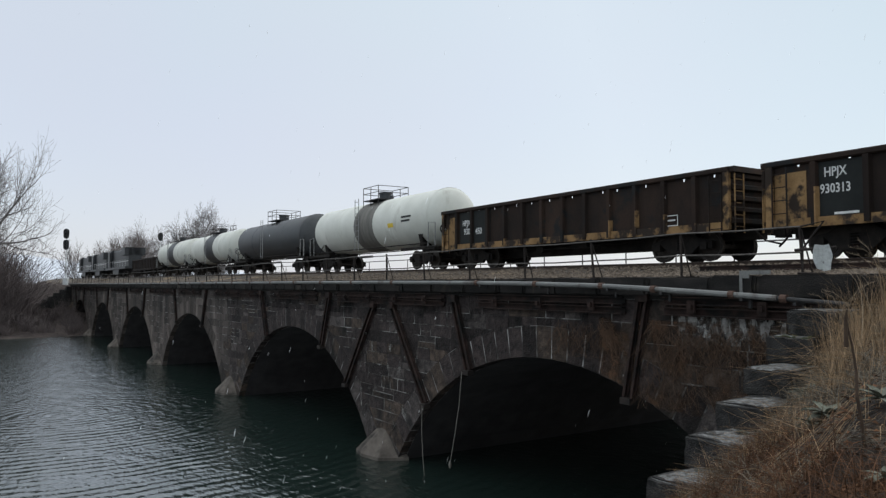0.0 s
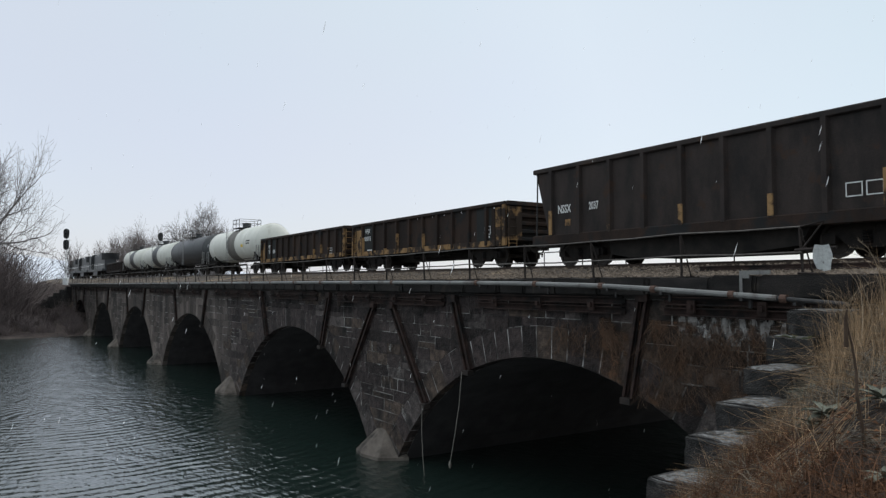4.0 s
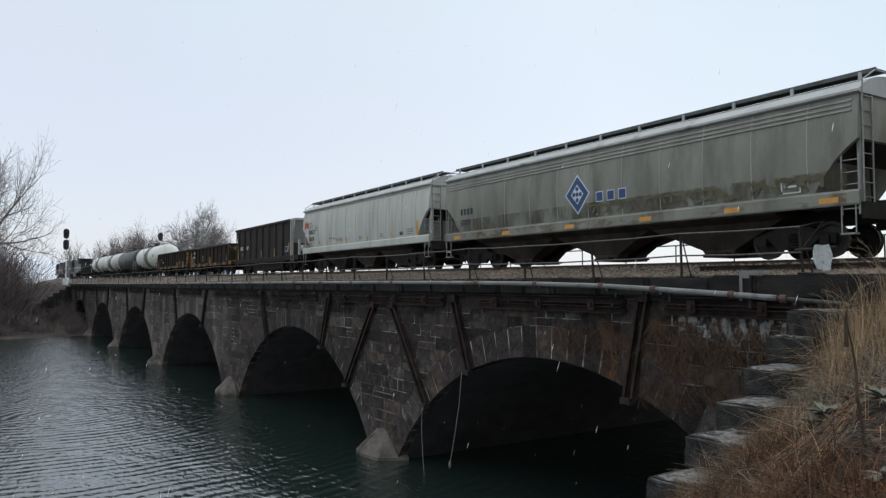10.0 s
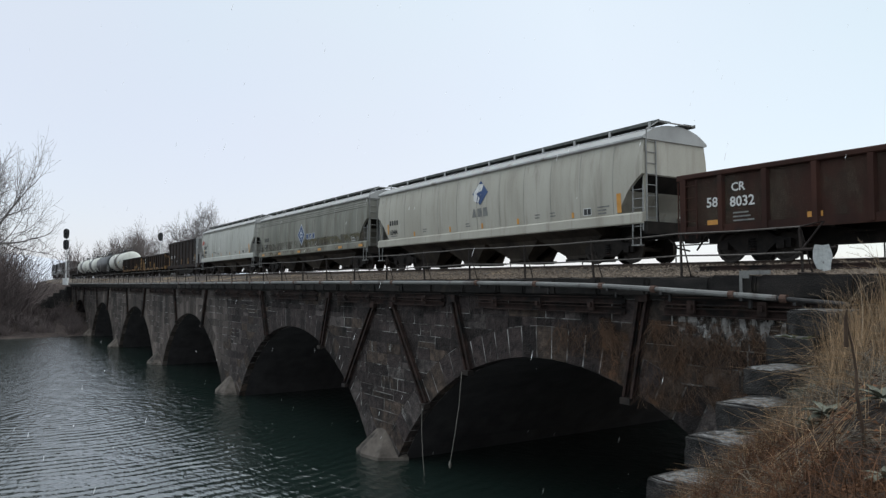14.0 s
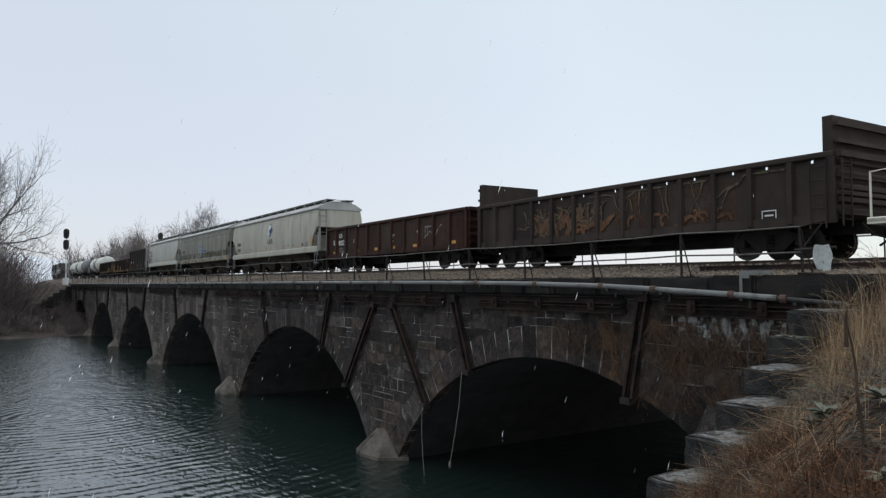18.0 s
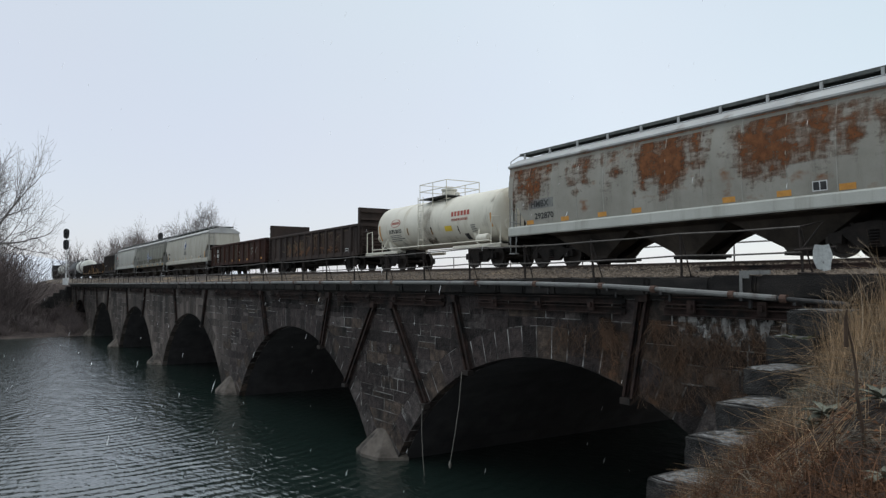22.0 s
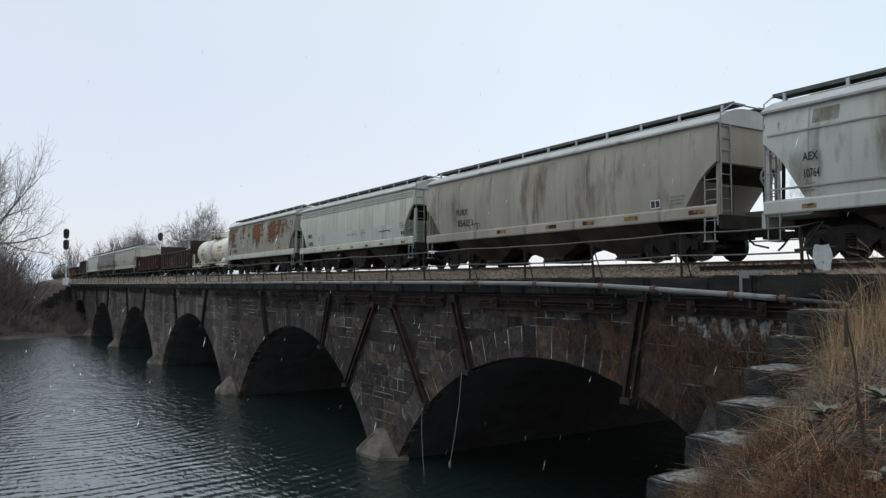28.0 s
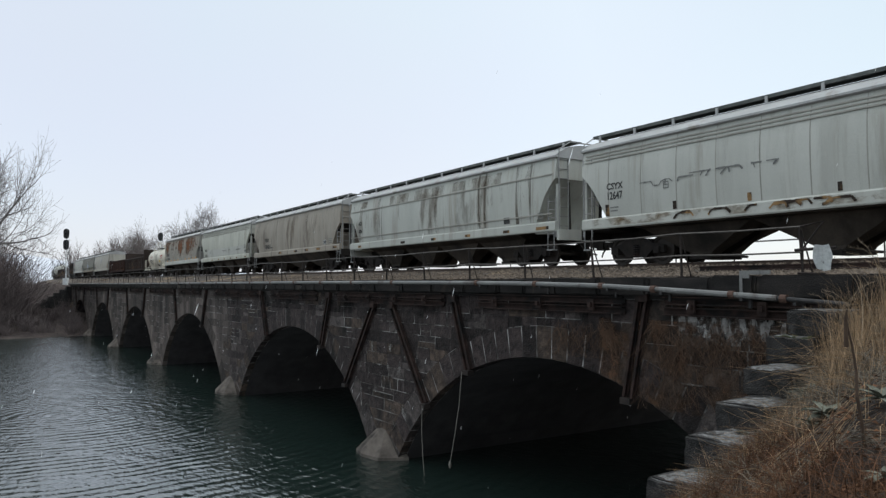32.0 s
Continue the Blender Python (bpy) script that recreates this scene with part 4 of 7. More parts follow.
def hopper(far, near, label, paint, roof_mat, bays=3, eave=4.1, bulge=0.06, sill_mat=None, seams=11, dark_end=True, ribs=(), gate=0.58, clear=0.92, mouth=2.95, slope_mat=None):
    car, h = start("covered_hopper_car", far, near, label, "freight car", -0.11)

    def half(z):
        f = (z - 1.4) / (eave - 1.4)
        return 1.50 + bulge * math.sin(math.pi * min(1, max(0, f))) * 1.4 - 0.05 * max(0, f - 0.8) * 5

    def low(x):
        d = h - abs(x)
        return 1.72 + (mouth - 1.72) * (1.0 if d < 0.01 else 0.84 if d < 0.3 else 0.6 if d < 0.62 else 0.19 if d < 1.0 else 0.0) if d < 1.16 else 1.45

    xs = [-h, -h + 0.28, -h + 0.6, -h + 0.98, -h + 1.15, -h + 1.2]
    xs = xs + [-h + 1.2 + (2 * h - 2.4) * k / 8 for k in range(1, 8)] + [-q for q in reversed(xs)]
    sections = []
    for x in xs:
        z0 = low(x)
        zs = [z0 + (eave - z0) * k / 8 for k in range(9)]
        sections.append([(x, half(z), z) for z in zs] + [(x, -half(z), z) for z in reversed(zs)])
    bm = bmesh.new()
    loft(bm, sections)
    part("body", bm, paint, car, smooth=True)
    bm = bmesh.new()
    top = [(1.50, eave - 0.02), (1.56, eave + 0.01), (1.56, eave + 0.07), (1.35, eave + 0.21), (1.05, eave + 0.36), (0.7, eave + 0.47), (0.35, eave + 0.52), (0, eave + 0.53)]
    sec = top + [(-y, z) for y, z in reversed(top[:-1])]
    prism(bm, sec, "x", -h - 0.05, h + 0.05)
    part("roof", bm, roof_mat, car, "curved grey roof sheet")
    bm = bmesh.new()
    prism(bm, [(0.3, eave + 0.5), (0.3, eave + 0.60), (-0.3, eave + 0.60), (-0.3, eave + 0.5)], "x", -h + 0.6, h - 0.6)
    part("hatch_trough", bm, roof_mat, car)
    for sg in (-1, 1):
        bm = bmesh.new()
        box(bm, -h - 0.12, h + 0.12, *sorted((sg * 0.33, sg * 0.88)), eave + 0.60, eave + 0.64)
        boxed(bm, -h - 0.12, h + 0.12, sg * 0.88 - 0.02, sg * 0.88 + 0.02, eave + 0.56, eave + 0.67, 0.005)
        part("running_board", bm, M_GRATING, car, "dark grating walkway along the roof")
        nb = 11
        for k in range(nb):
            x = -h + 0.25 + (2 * h - 0.5) * k / (nb - 1)
            bm = bmesh.new()
            box(bm, x - 0.04, x + 0.04, sg * 0.92 - 0.025, sg * 0.92 + 0.025, eave + 0.36, eave + 0.62)
            part("bracket", bm, roof_mat, car)
    for e in (-1, 1):
        bm = bmesh.new()
        x = e * (h + 0.1)
        tube(bm, [(x, -0.9, eave + 0.6), (x, 0.9, eave + 0.6)], 0.025, 6)
        tube(bm, [(x, 0.9, eave + 0.6), (x - e * 0.05, 1.4, eave + 0.3), (x - e * 0.05, 1.45, eave - 0.4)], 0.022, 6)
        part("end_grab_rail", bm, M_LADDER, car)
    sm = sill_mat or paint
    for sg in (-1, 1):
        bm = bmesh.new()
        prism(bm, [(sg * 1.44, 1.34), (sg * 1.57, 1.34), (sg * 1.59, 1.38), (sg * 1.59, 1.66), (sg * 1.52, 1.72), (sg * 1.44, 1.72)], "x", -h, h)
        part("side_sill", bm, sm, car)
    # weld seams
    for k in range(seams):
        x = -h + 1.3 + (2 * h - 2.6) * k / (seams - 1)
        bm = bmesh.new()
        zs = [1.72 + (eave - 1.76) * j / 6 for j in range(7)]
        loft(bm, [[(x - 0.02, half(z) - 0.01, z), (x + 0.02, half(z) - 0.01, z), (x + 0.012, half(z) + 0.010, z), (x - 0.012, half(z) + 0.010, z)] for z in zs])
        part("seam", bm, M_SEAM, car)
    # end frames, platforms, ladders
    for e in (-1, 1):
        bm = bmesh.new()
        a, b = sorted((e * (h - 1.25), e * h))
        box(bm, a, b, -1.45, 1.45, 1.28, 1.40)
        box(bm, *sorted((e * h, e * (h + 0.12))), -1.5, 1.5, 1.0, 1.40)
        part("end_platform", bm, M_UNDER if dark_end else sm, car)
        for sg in (-1, 1):
            bm = bmesh.new()
            box(bm, *sorted((e * h, e * (h - 0.1))), sg * 1.38 - 0.06, sg * 1.38 + 0.06, 1.4, 3.1)
            part("corner_post", bm, sm, car)
            bm = bmesh.new()
            tube(bm, [(e * (h - 0.06), sg * 0.8, 1.4), (e * (h - 0.12), sg * 0.8, mouth - 0.1)], 0.05, 6)
            part("end_brace", bm, M_UNDER, car)
        bm = bmesh.new()
        prism(bm, [(e * (h - 1.22), 1.3), (e * (h - 1.2), 1.95), (e * (h - 0.02), mouth - 0.01), (e * (h - 0.10), mouth - 0.01), (e * (h - 1.32), 1.9), (e * (h - 1.32), 1.3)], "y", -1.46, 1.46)
        # default underframe black stands in for the shade inside the end opening
        part("slope_sheet", bm, slope_mat or M_UNDER, car, "slope sheet in the end opening")
        ladder(car, e * (h + 0.03), 0.95, 1.4, 1.35, eave + 0.1, M_LADDER, 8)
        ladder(car, 1.52, e * (h - 0.45), e * (h - 0.02), 1.1, 2.6 + (1.2 if e > 0 else 0), M_LADDER, 5, "x")
        bm = bmesh.new()
        box(bm, *sorted((e * (h - 0.45), e * (h - 0.1))), 1.4, 1.62, 0.62, 0.66)
        tube(bm, [(e * (h - 0.45), 1.55, 0.64), (e * (h - 0.45), 1.55, 1.34)], 0.018, 5)
        tube(bm, [(e * (h - 0.1), 1.55, 0.64), (e * (h - 0.1), 1.55, 1.34)], 0.018, 5)
        part("stirrup_step", bm, M_LADDER, car)
    bm = bmesh.new()
    lathe(bm, [(0.26, -0.02), (0.30, -0.02), (0.30, 0.02), (0.26, 0.02)], 16, pose(-h - 0.2, -0.5, 2.6), closed=True)
    box(bm, -h - 0.2, -h, -0.55, -0.45, 2.56, 2.64)
    part("brake_wheel", bm, M_LADDER, car)
    # hopper bays
    span = 2 * h - 4.6
    for k in range(bays):
        c = -span / 2 + span * (k + 0.5) / bays
        w = span / bays / 2
        bm = bmesh.new()
        for sg in (-1, 1):
            y0, y1 = sorted((sg * 0.18, sg * 1.46))
            g0, g1 = sorted((sg * 0.22, sg * 0.72))
            loft(bm, [[(c + q * w * k, yy, z) for q, yy in ((-1, ya), (1, ya), (1, yb), (-1, yb))] for k, ya, yb, z in
                      ((1.0, y0, y1, 1.5), (1.0, y0, y1, 1.30), (0.98, sg * 0.18, sg * 1.10, clear), ((gate + 0.04) / w, g0, g1, 0.44), ((gate - 0.06) / w, g0, g1, 0.32))])
        bay = part("hopper_bay", bm, M_BAY, car, "grimy black discharge hopper")
        bm = bmesh.new()
        box(bm, c - gate, c + gate, -0.75, 0.75, 0.22, 0.33)
        lathe(bm, [(0.04, -1.0), (0.04, 1.0)], 8, pose(c - 0.4, 0, 0.31, 0, 0, 90))
        part("outlet_gate", bm, M_TRUCK, bay)
    bm = bmesh.new()
    box(bm, -h, h, -0.18, 0.18, clear - 0.2, 1.36)
    part("centre_sill", bm, M_UNDER, car)
    for sg in (-1, 1):
        truck(car, sg * (h - 2.05), dz=0.11)
    couplers(car, h + 0.1)
    # ribs darker than the paint: dirt and shadow line put into their colour
    for z in ribs:
        bm = bmesh.new()
        y = half(z)
        prism(bm, [(y - 0.02, z - 0.03), (y + 0.035, z - 0.022), (y + 0.035, z + 0.022), (y - 0.02, z + 0.03)], "x", -h + 0.15, h - 0.15)
        part("side_rib", bm, M_SEAM, car)
    return car, half


def gondola(far, near, label, paint, trim, posts=13, top=2.55, bottom=0.95, name="gondola_car", bulkhead=None, end_mat=None, plated=True):
    car, h = start(name, far, near, label, "freight car")
    bm = bmesh.new()
    box(bm, -h, h, -1.42, 1.42, bottom, bottom + 0.25)
    part("floor", bm, M_UNDER, car)
    for sg in (-1, 1):
        for k in range(posts + 1):
            x0, x1 = -h + 2 * h * k / (posts + 1), -h + 2 * h * (k + 1) / (posts + 1)
            bm = bmesh.new()
            y0, y1 = sorted((sg * 1.40, sg * 1.45))
            cut = x0 + (x1 - x0) * random.uniform(0.25, 0.7) if trim or bulkhead else None
            if cut is None:
                box(bm, x0, x1, y0, y1, bottom, top)
            else:
                box(bm, x0, x1, y0, y1, bottom, top - 0.15)
                box(bm, x0, cut, y0, y1, top - 0.15, top)
                box(bm, cut + 0.09, x1, y0, y1, top - 0.15, top)
            part("side_panel", bm, paint, car)
        for k in range(1, posts + 1):
            x = -h + 2 * h * k / (posts + 1)
            bm = bmesh.new()
            y = sg * 1.45
            prism(bm, [(x - 0.11, y), (x + 0.11, y), (x + 0.07, y + sg * 0.12), (x - 0.07, y + sg * 0.12)], "z", bottom - 0.08, top - 0.05)
            part("side_post", bm, paint, car)
            if trim and random.random() < 0.55:
                bm = bmesh.new()
                hz = bottom + random.choice((0.15, 0.2, 0.5, 0.75, 0.9))
                prism(bm, [(x - 0.118, y), (x - 0.03, y), (x - 0.03, y + sg * 0.128), (x - 0.076, y + sg * 0.128)], "z", bottom - 0.082, hz)
                part("post_stripe", bm, trim, car)
        bm = bmesh.new()
        y0, y1 = sorted((sg * 1.36, sg * 1.56))
        boxed(bm, -h, h, y0, y1, top - 0.06, top + 0.1, 0.03)
        part("top_chord", bm, paint, car)
        bm = bmesh.new()
        y0, y1 = sorted((sg * 1.44, sg * 1.53))
        box(bm, -h, h, y0, y1, bottom - 0.12, bottom + 0.12)
        part("side_sill", bm, trim or paint, car)
        if trim:
            for xa, xb in ((h - 1.1, h - 0.2), (-h + 0.2, -h + 0.75))[:2 if plated else 1]:
                bm = bmesh.new()
                box(bm, xa, xb, *sorted((sg * 1.44, sg * 1.458)), bottom + 0.05, top - (0.25 if xa > 0 else 0.12))
                part("painted_corner_plate", bm, trim, car)
    for e in (-1, 1):
        bm = bmesh.new()
        box(bm, *sorted((e * h, e * (h - 0.06))), -1.42, 1.42, bottom, top)
        part("end_wall", bm, end_mat or paint, car)
        for k in range(5):
            z = bottom + 0.15 + (top - bottom - 0.3) * k / 4
            bm = bmesh.new()
            prism(bm, [(e * h, z - 0.1), (e * (h + 0.1), z - 0.05), (e * (h + 0.1), z + 0.05), (e * h, z + 0.1)], "y", -1.42, 1.42)
            part("end_rib", bm, end_mat or paint, car)
        bm = bmesh.new()
        box(bm, *sorted((e * (h - 0.1), e * (h + 0.18))), -1.5, 1.5, top - 0.06, top + 0.1)
        part("end_chord", bm, paint, car)
        for sg in (-1, 1):
            bm = bmesh.new()
            box(bm, *sorted((e * (h - 0.18), e * (h + 0.02))), *sorted((sg * 1.44, sg * 1.55)), bottom - 0.1, top)
            part("corner_post", bm, trim or paint, car)
        if trim and plated:
            bm = bmesh.new()
            box(bm, *sorted((e * (h + 0.101), e * (h + 0.125))), 0.75, 1.46, bottom + 0.1, top - 0.12)
            part("end_corner_plate", bm, trim, car)
        ladder(car, e * (h + 0.16), 1.05, 1.45, 0.75, top - 0.1, trim or paint, 5)
        ladder(car, 1.58, e * (h - 0.62), e * (h - 0.2), 0.7, top - 0.1, paint, 5, "x")
        if bulkhead:
            bm = bmesh.new()
            box(bm, *sorted((e * (h - 0.04), e * (h - 0.3))), -1.5, 1.5, top, bulkhead)
            part("bulkhead", bm, paint, car, "tall dark bulkhead above the end")
            for k in range(6):
                z = bottom + (bulkhead - bottom) * (k + 0.5) / 6
                bm = bmesh.new()
                box(bm, *sorted((e * h, e * (h + 0.1))), -1.48, 1.48, z - 0.05, z + 0.05)
                part("bulkhead_rib", bm, paint, car)
    bm = bmesh.new()
    prism(bm, [(-h + 2.9, 0.62), (-h + 3.6, 0.42), (h - 3.6, 0.42), (h - 2.9, 0.62), (h, 0.62), (h, bottom), (-h, bottom), (-h, 0.62)], "y", -0.25, 0.25)
    part("centre_sill", bm, M_UNDER, car)
    for k in range(7):
        x = -h + 3 + (2 * h - 6) * k / 6
        bm = bmesh.new()
        box(bm, x - 0.06, x + 0.06, -1.4, 1.4, bottom - 0.16, bottom)
        part("cross_bearer", bm, M_UNDER, car)
    bm = bmesh.new()
    lathe(bm, [(0.02, -0.5), (0.18, -0.45), (0.2, 0.0), (0.18, 0.45), (0.02, 0.5)], 12, pose(-0.8, 0.75, bottom - 0.22))
    tube(bm, [(-3, 0.7, bottom - 0.25), (3.4, 0.7, bottom - 0.25)], 0.03, 6)
    tube(bm, [(-2.2, 0.9, bottom - 0.35), (1.4, 0.9, bottom - 0.3)], 0.025, 6)
    box(bm, 1.2, 1.6, 0.6, 0.95, bottom - 0.42, bottom - 0.1)
    part("brake_gear", bm, M_UNDER, car)
    for sg in (-1, 1):
        truck(car, sg * (h - 2.1))
    couplers(car, h + 0.12, 0.8)
    return car, h


def tank(far, near, label, paint, radius=1.45, cz=2.55, band=None, band_w=1.6, platform=True, frame_mat=None, gap=0.45, pl=0.95, dish=0.5, dz=0.0):
    car, h = start("tank_car", far, near, label, "tank car", dz)
    L = h - gap
    bm = bmesh.new()
    prof = [(0.02, -L)]
    for k in range(1, 7):
        a = k / 6 * math.pi / 2
        prof.append((radius * math.sin(a), -L + dish * (1 - math.cos(a))))
    prof += [(r, -x) for r, x in reversed(prof)]
    lathe(bm, prof, 36, Matrix.Translation((0, 0, cz)))
    shell = part("tank_shell", bm, paint, car, smooth=True)
    for x in (-L + dish, -L * 0.45, L * 0.45, L - dish):
        bm = bmesh.new()
        lathe(bm, [(radius, x - 0.03), (radius + 0.012, x - 0.02), (radius + 0.012, x + 0.02), (radius, x + 0.03)], 36, Matrix.Translation((0, 0, cz)), closed=True)
        part("weld_ring", bm, paint, shell, smooth=True)
    if band is not None:
        bm = bmesh.new()
        lathe(bm, [(radius - 0.02, -band_w / 2), (radius + 0.006, -band_w / 2), (radius + 0.006, band_w / 2), (radius - 0.02, band_w / 2)], 36, Matrix.Translation((0, 0, cz)), closed=True)
        part("belt", bm, band, shell, "dark grimy band round the middle", smooth=True)
    fm = frame_mat or M_UNDER
    for e in (-1, 1):
        bm = bmesh.new()
        box(bm, *sorted((e * (h - 0.1), e * (L - 2.8))), -0.3, 0.3, 0.75, cz - radius + 0.15)
        part("stub_sill", bm, M_UNDER, car)
        bm = bmesh.new()
        prism(bm, [(-1.2, cz - 0.75), (-0.5, cz - radius + 0.02), (0.5, cz - radius + 0.02), (1.2, cz - 0.75), (1.0, 1.0), (-1.0, 1.0)], "x", e * (L - 1.55) - 0.15, e * (L - 1.55) + 0.15)
        part("saddle", bm, fm, car)
        bm = bmesh.new()
        box(bm, *sorted((e * (h - 0.9), e * h)), -1.5, 1.5, 0.90, 1.02)
        part("end_platform", bm, fm, car)
        for sg in (-1, 1):
            bm = bmesh.new()
            boxed(bm, *sorted((e * (L - 2.9), e * h)), sg * 1.45 - 0.05, sg * 1.45 + 0.05, 0.92, 1.06, 0.02)
            part("side_walkway", bm, fm, car)
            bm = bmesh.new()
            tube(bm, [(e * (h - 0.08), sg * 1.45, 1.05), (e * (h - 0.08), sg * 1.45, 2.15), (e * (h - 0.7), sg * 1.45, 2.2), (e * (h - 0.75), sg * 1.45, 1.05)], 0.028, 6)
            part("corner_handrail", bm, M_LADDER if frame_mat is None else fm, car)
            bm = bmesh.new()
            tube(bm, [(e * (L - 1.1), sg * 1.42, 1.1), (e * (L - 1.3), sg * 1.15, 1.75)], 0.03, 6)
            part("handrail_strut", bm, fm, car)
        bm = bmesh.new()
        lathe(bm, [(0.20, -0.02), (0.25, -0.02), (0.25, 0.02), (0.20, 0.02)], 14, pose(e * (h - 0.45), 0.7, 1.9), closed=True)
        tube(bm, [(e * (h - 0.45), 0.7, 1.05), (e * (h - 0.45), 0.7, 1.9)], 0.03, 6)
        part("brake_stand", bm, fm, car)
        truck(car, e * (h - 2.05), dz=-dz)
    for sg in (-1, 1):
        bm = bmesh.new()
        tube(bm, [(-h + 0.8, sg * 1.48, 1.2), (h - 0.8, sg * 1.48, 1.2)], 0.03, 6)
        part("side_rail", bm, fm, car)
    if platform:
        zt = cz + radius
        w = 0.95
        pf = M_DARKSTEEL
        bm = bmesh.new()
        box(bm, -pl, pl, -w, -0.35, zt - 0.02, zt + 0.03)
        box(bm, -pl, pl, 0.35, w, zt - 0.02, zt + 0.03)
        box(bm, -pl, -0.55, -0.35, 0.35, zt - 0.02, zt + 0.03)
        box(bm, 0.55, pl, -0.35, 0.35, zt - 0.02, zt + 0.03)
        part("platform", bm, pf, car)
        rail_m = fm if frame_mat else M_DARKSTEEL
        for x in (-pl, 0, pl):
            for y in (-w, w):
                bm = bmesh.new()
                tube(bm, [(x, y, zt - 0.45), (x, y, zt + 0.75)], 0.022, 6)
                part("platform_post", bm, rail_m, car)
        for z in (0.4, 0.75):
            bm = bmesh.new()
            for q in (([(-pl, -w, zt + z), (pl, -w, zt + z)]), ([(-pl, w, zt + z), (pl, w, zt + z)]), ([(-pl, -w, zt + z), (-pl, w, zt + z)]), ([(pl, -w, zt + z), (pl, w, zt + z)])):
                tube(bm, q, 0.02, 6)
            part("platform_rail", bm, rail_m, car)
        bm = bmesh.new()
        lathe(bm, [(0.36, 0.0), (0.36, 0.46), (0.40, 0.47), (0.40, 0.56), (0.1, 0.6)], 18, Matrix.Translation((0, 0, zt - 0.08)) @ pose(0, 0, 0, 0, -90, 0))
        for dx in (-0.75, 0.75):
            lathe(bm, [(0.12, 0.0), (0.12, 0.28), (0.05, 0.32)], 10, Matrix.Translation((dx, 0, zt - 0.05)) @ pose(0, 0, 0, 0, -90, 0))
        part("dome_cover", bm, paint if frame_mat else M_TANKBLACK, car)
        ladder(car, radius + 0.14, 0.25, 0.72, 1.1, zt + 0.05, M_LADDER if frame_mat is None else fm, 9, "x")
    couplers(car, h - 0.05)
    return car, h


def locomotive(far, near, label):
    car, h = start("locomotive", far, near, label, "locomotive")
    bm = bmesh.new()
    box(bm, -h, h, -1.5, 1.5, 1.25, 1.6)
    prism(bm, [(-2.9, 0.45), (2.9, 0.45), (3.3, 1.25), (-3.3, 1.25)], "y", -1.3, 1.3)
    part("frame", bm, M_LOCO, car)
    bm = bmesh.new()
    prism(bm, [(-0.95, 1.6), (0.95, 1.6), (0.95, 4.2), (0.75, 4.45), (-0.75, 4.45), (-0.95, 4.2)], "x", -h + 0.9, h - 5.6)
    part("long_hood", bm, M_LOCO, car)
    bm = bmesh.new()
    box(bm, -h + 0.9, -h + 4.2, -1.5, 1.5, 3.3, 4.5)
    part("radiator", bm, M_LOCO, car)
    bm = bmesh.new()
    prism(bm, [(-1.5, 1.6), (1.5, 1.6), (1.5, 4.2), (1.1, 4.6), (-1.1, 4.6), (-1.5, 4.2)], "x", h - 5.6, h - 3.2)
    part("cab", bm, M_LOCO, car)
    patch(car, "cab_window", h - 5.2, h - 3.6, 3.3, 3.95, 1.505, M_TANKBLACK)
    bm = bmesh.new()
    prism(bm, [(-0.8, 1.6), (0.8, 1.6), (0.8, 2.9), (0.5, 3.2), (-0.5, 3.2), (-0.8, 2.9)], "x", h - 3.2, h - 1.0)
    part("short_hood", bm, M_LOCO, car)
    for x in (-3, -1, 1):
        bm = bmesh.new()
        lathe(bm, [(0.6, 0), (0.6, 0.15), (0.3, 0.16)], 14, Matrix.Translation((x - 2, 0, 4.44)) @ pose(0, 0, 0, 0, -90, 0))
        part("roof_fan", bm, M_LOCO, car)
    for y in (-1.45, 1.45):
        bm = bmesh.new()
        tube(bm, [(-h + 0.5, y, 2.6), (h - 0.5, y, 2.6)], 0.02, 5)
        for k in range(9):
            x = -h + 0.5 + (2 * h - 1) * k / 8
            tube(bm, [(x, y, 1.6), (x, y, 2.6)], 0.02, 5)
        part("handrail", bm, M_WHITE, car)
    patch(car, "stripe", -h + 1, h - 6, 2.4, 2.52, 0.955, M_WHITE)
    for e in (-1, 1):
        truck(car, e * (h - 4.2), (-1.7, 0.0, 1.7))
    couplers(car, h + 0.05)
    return car, h


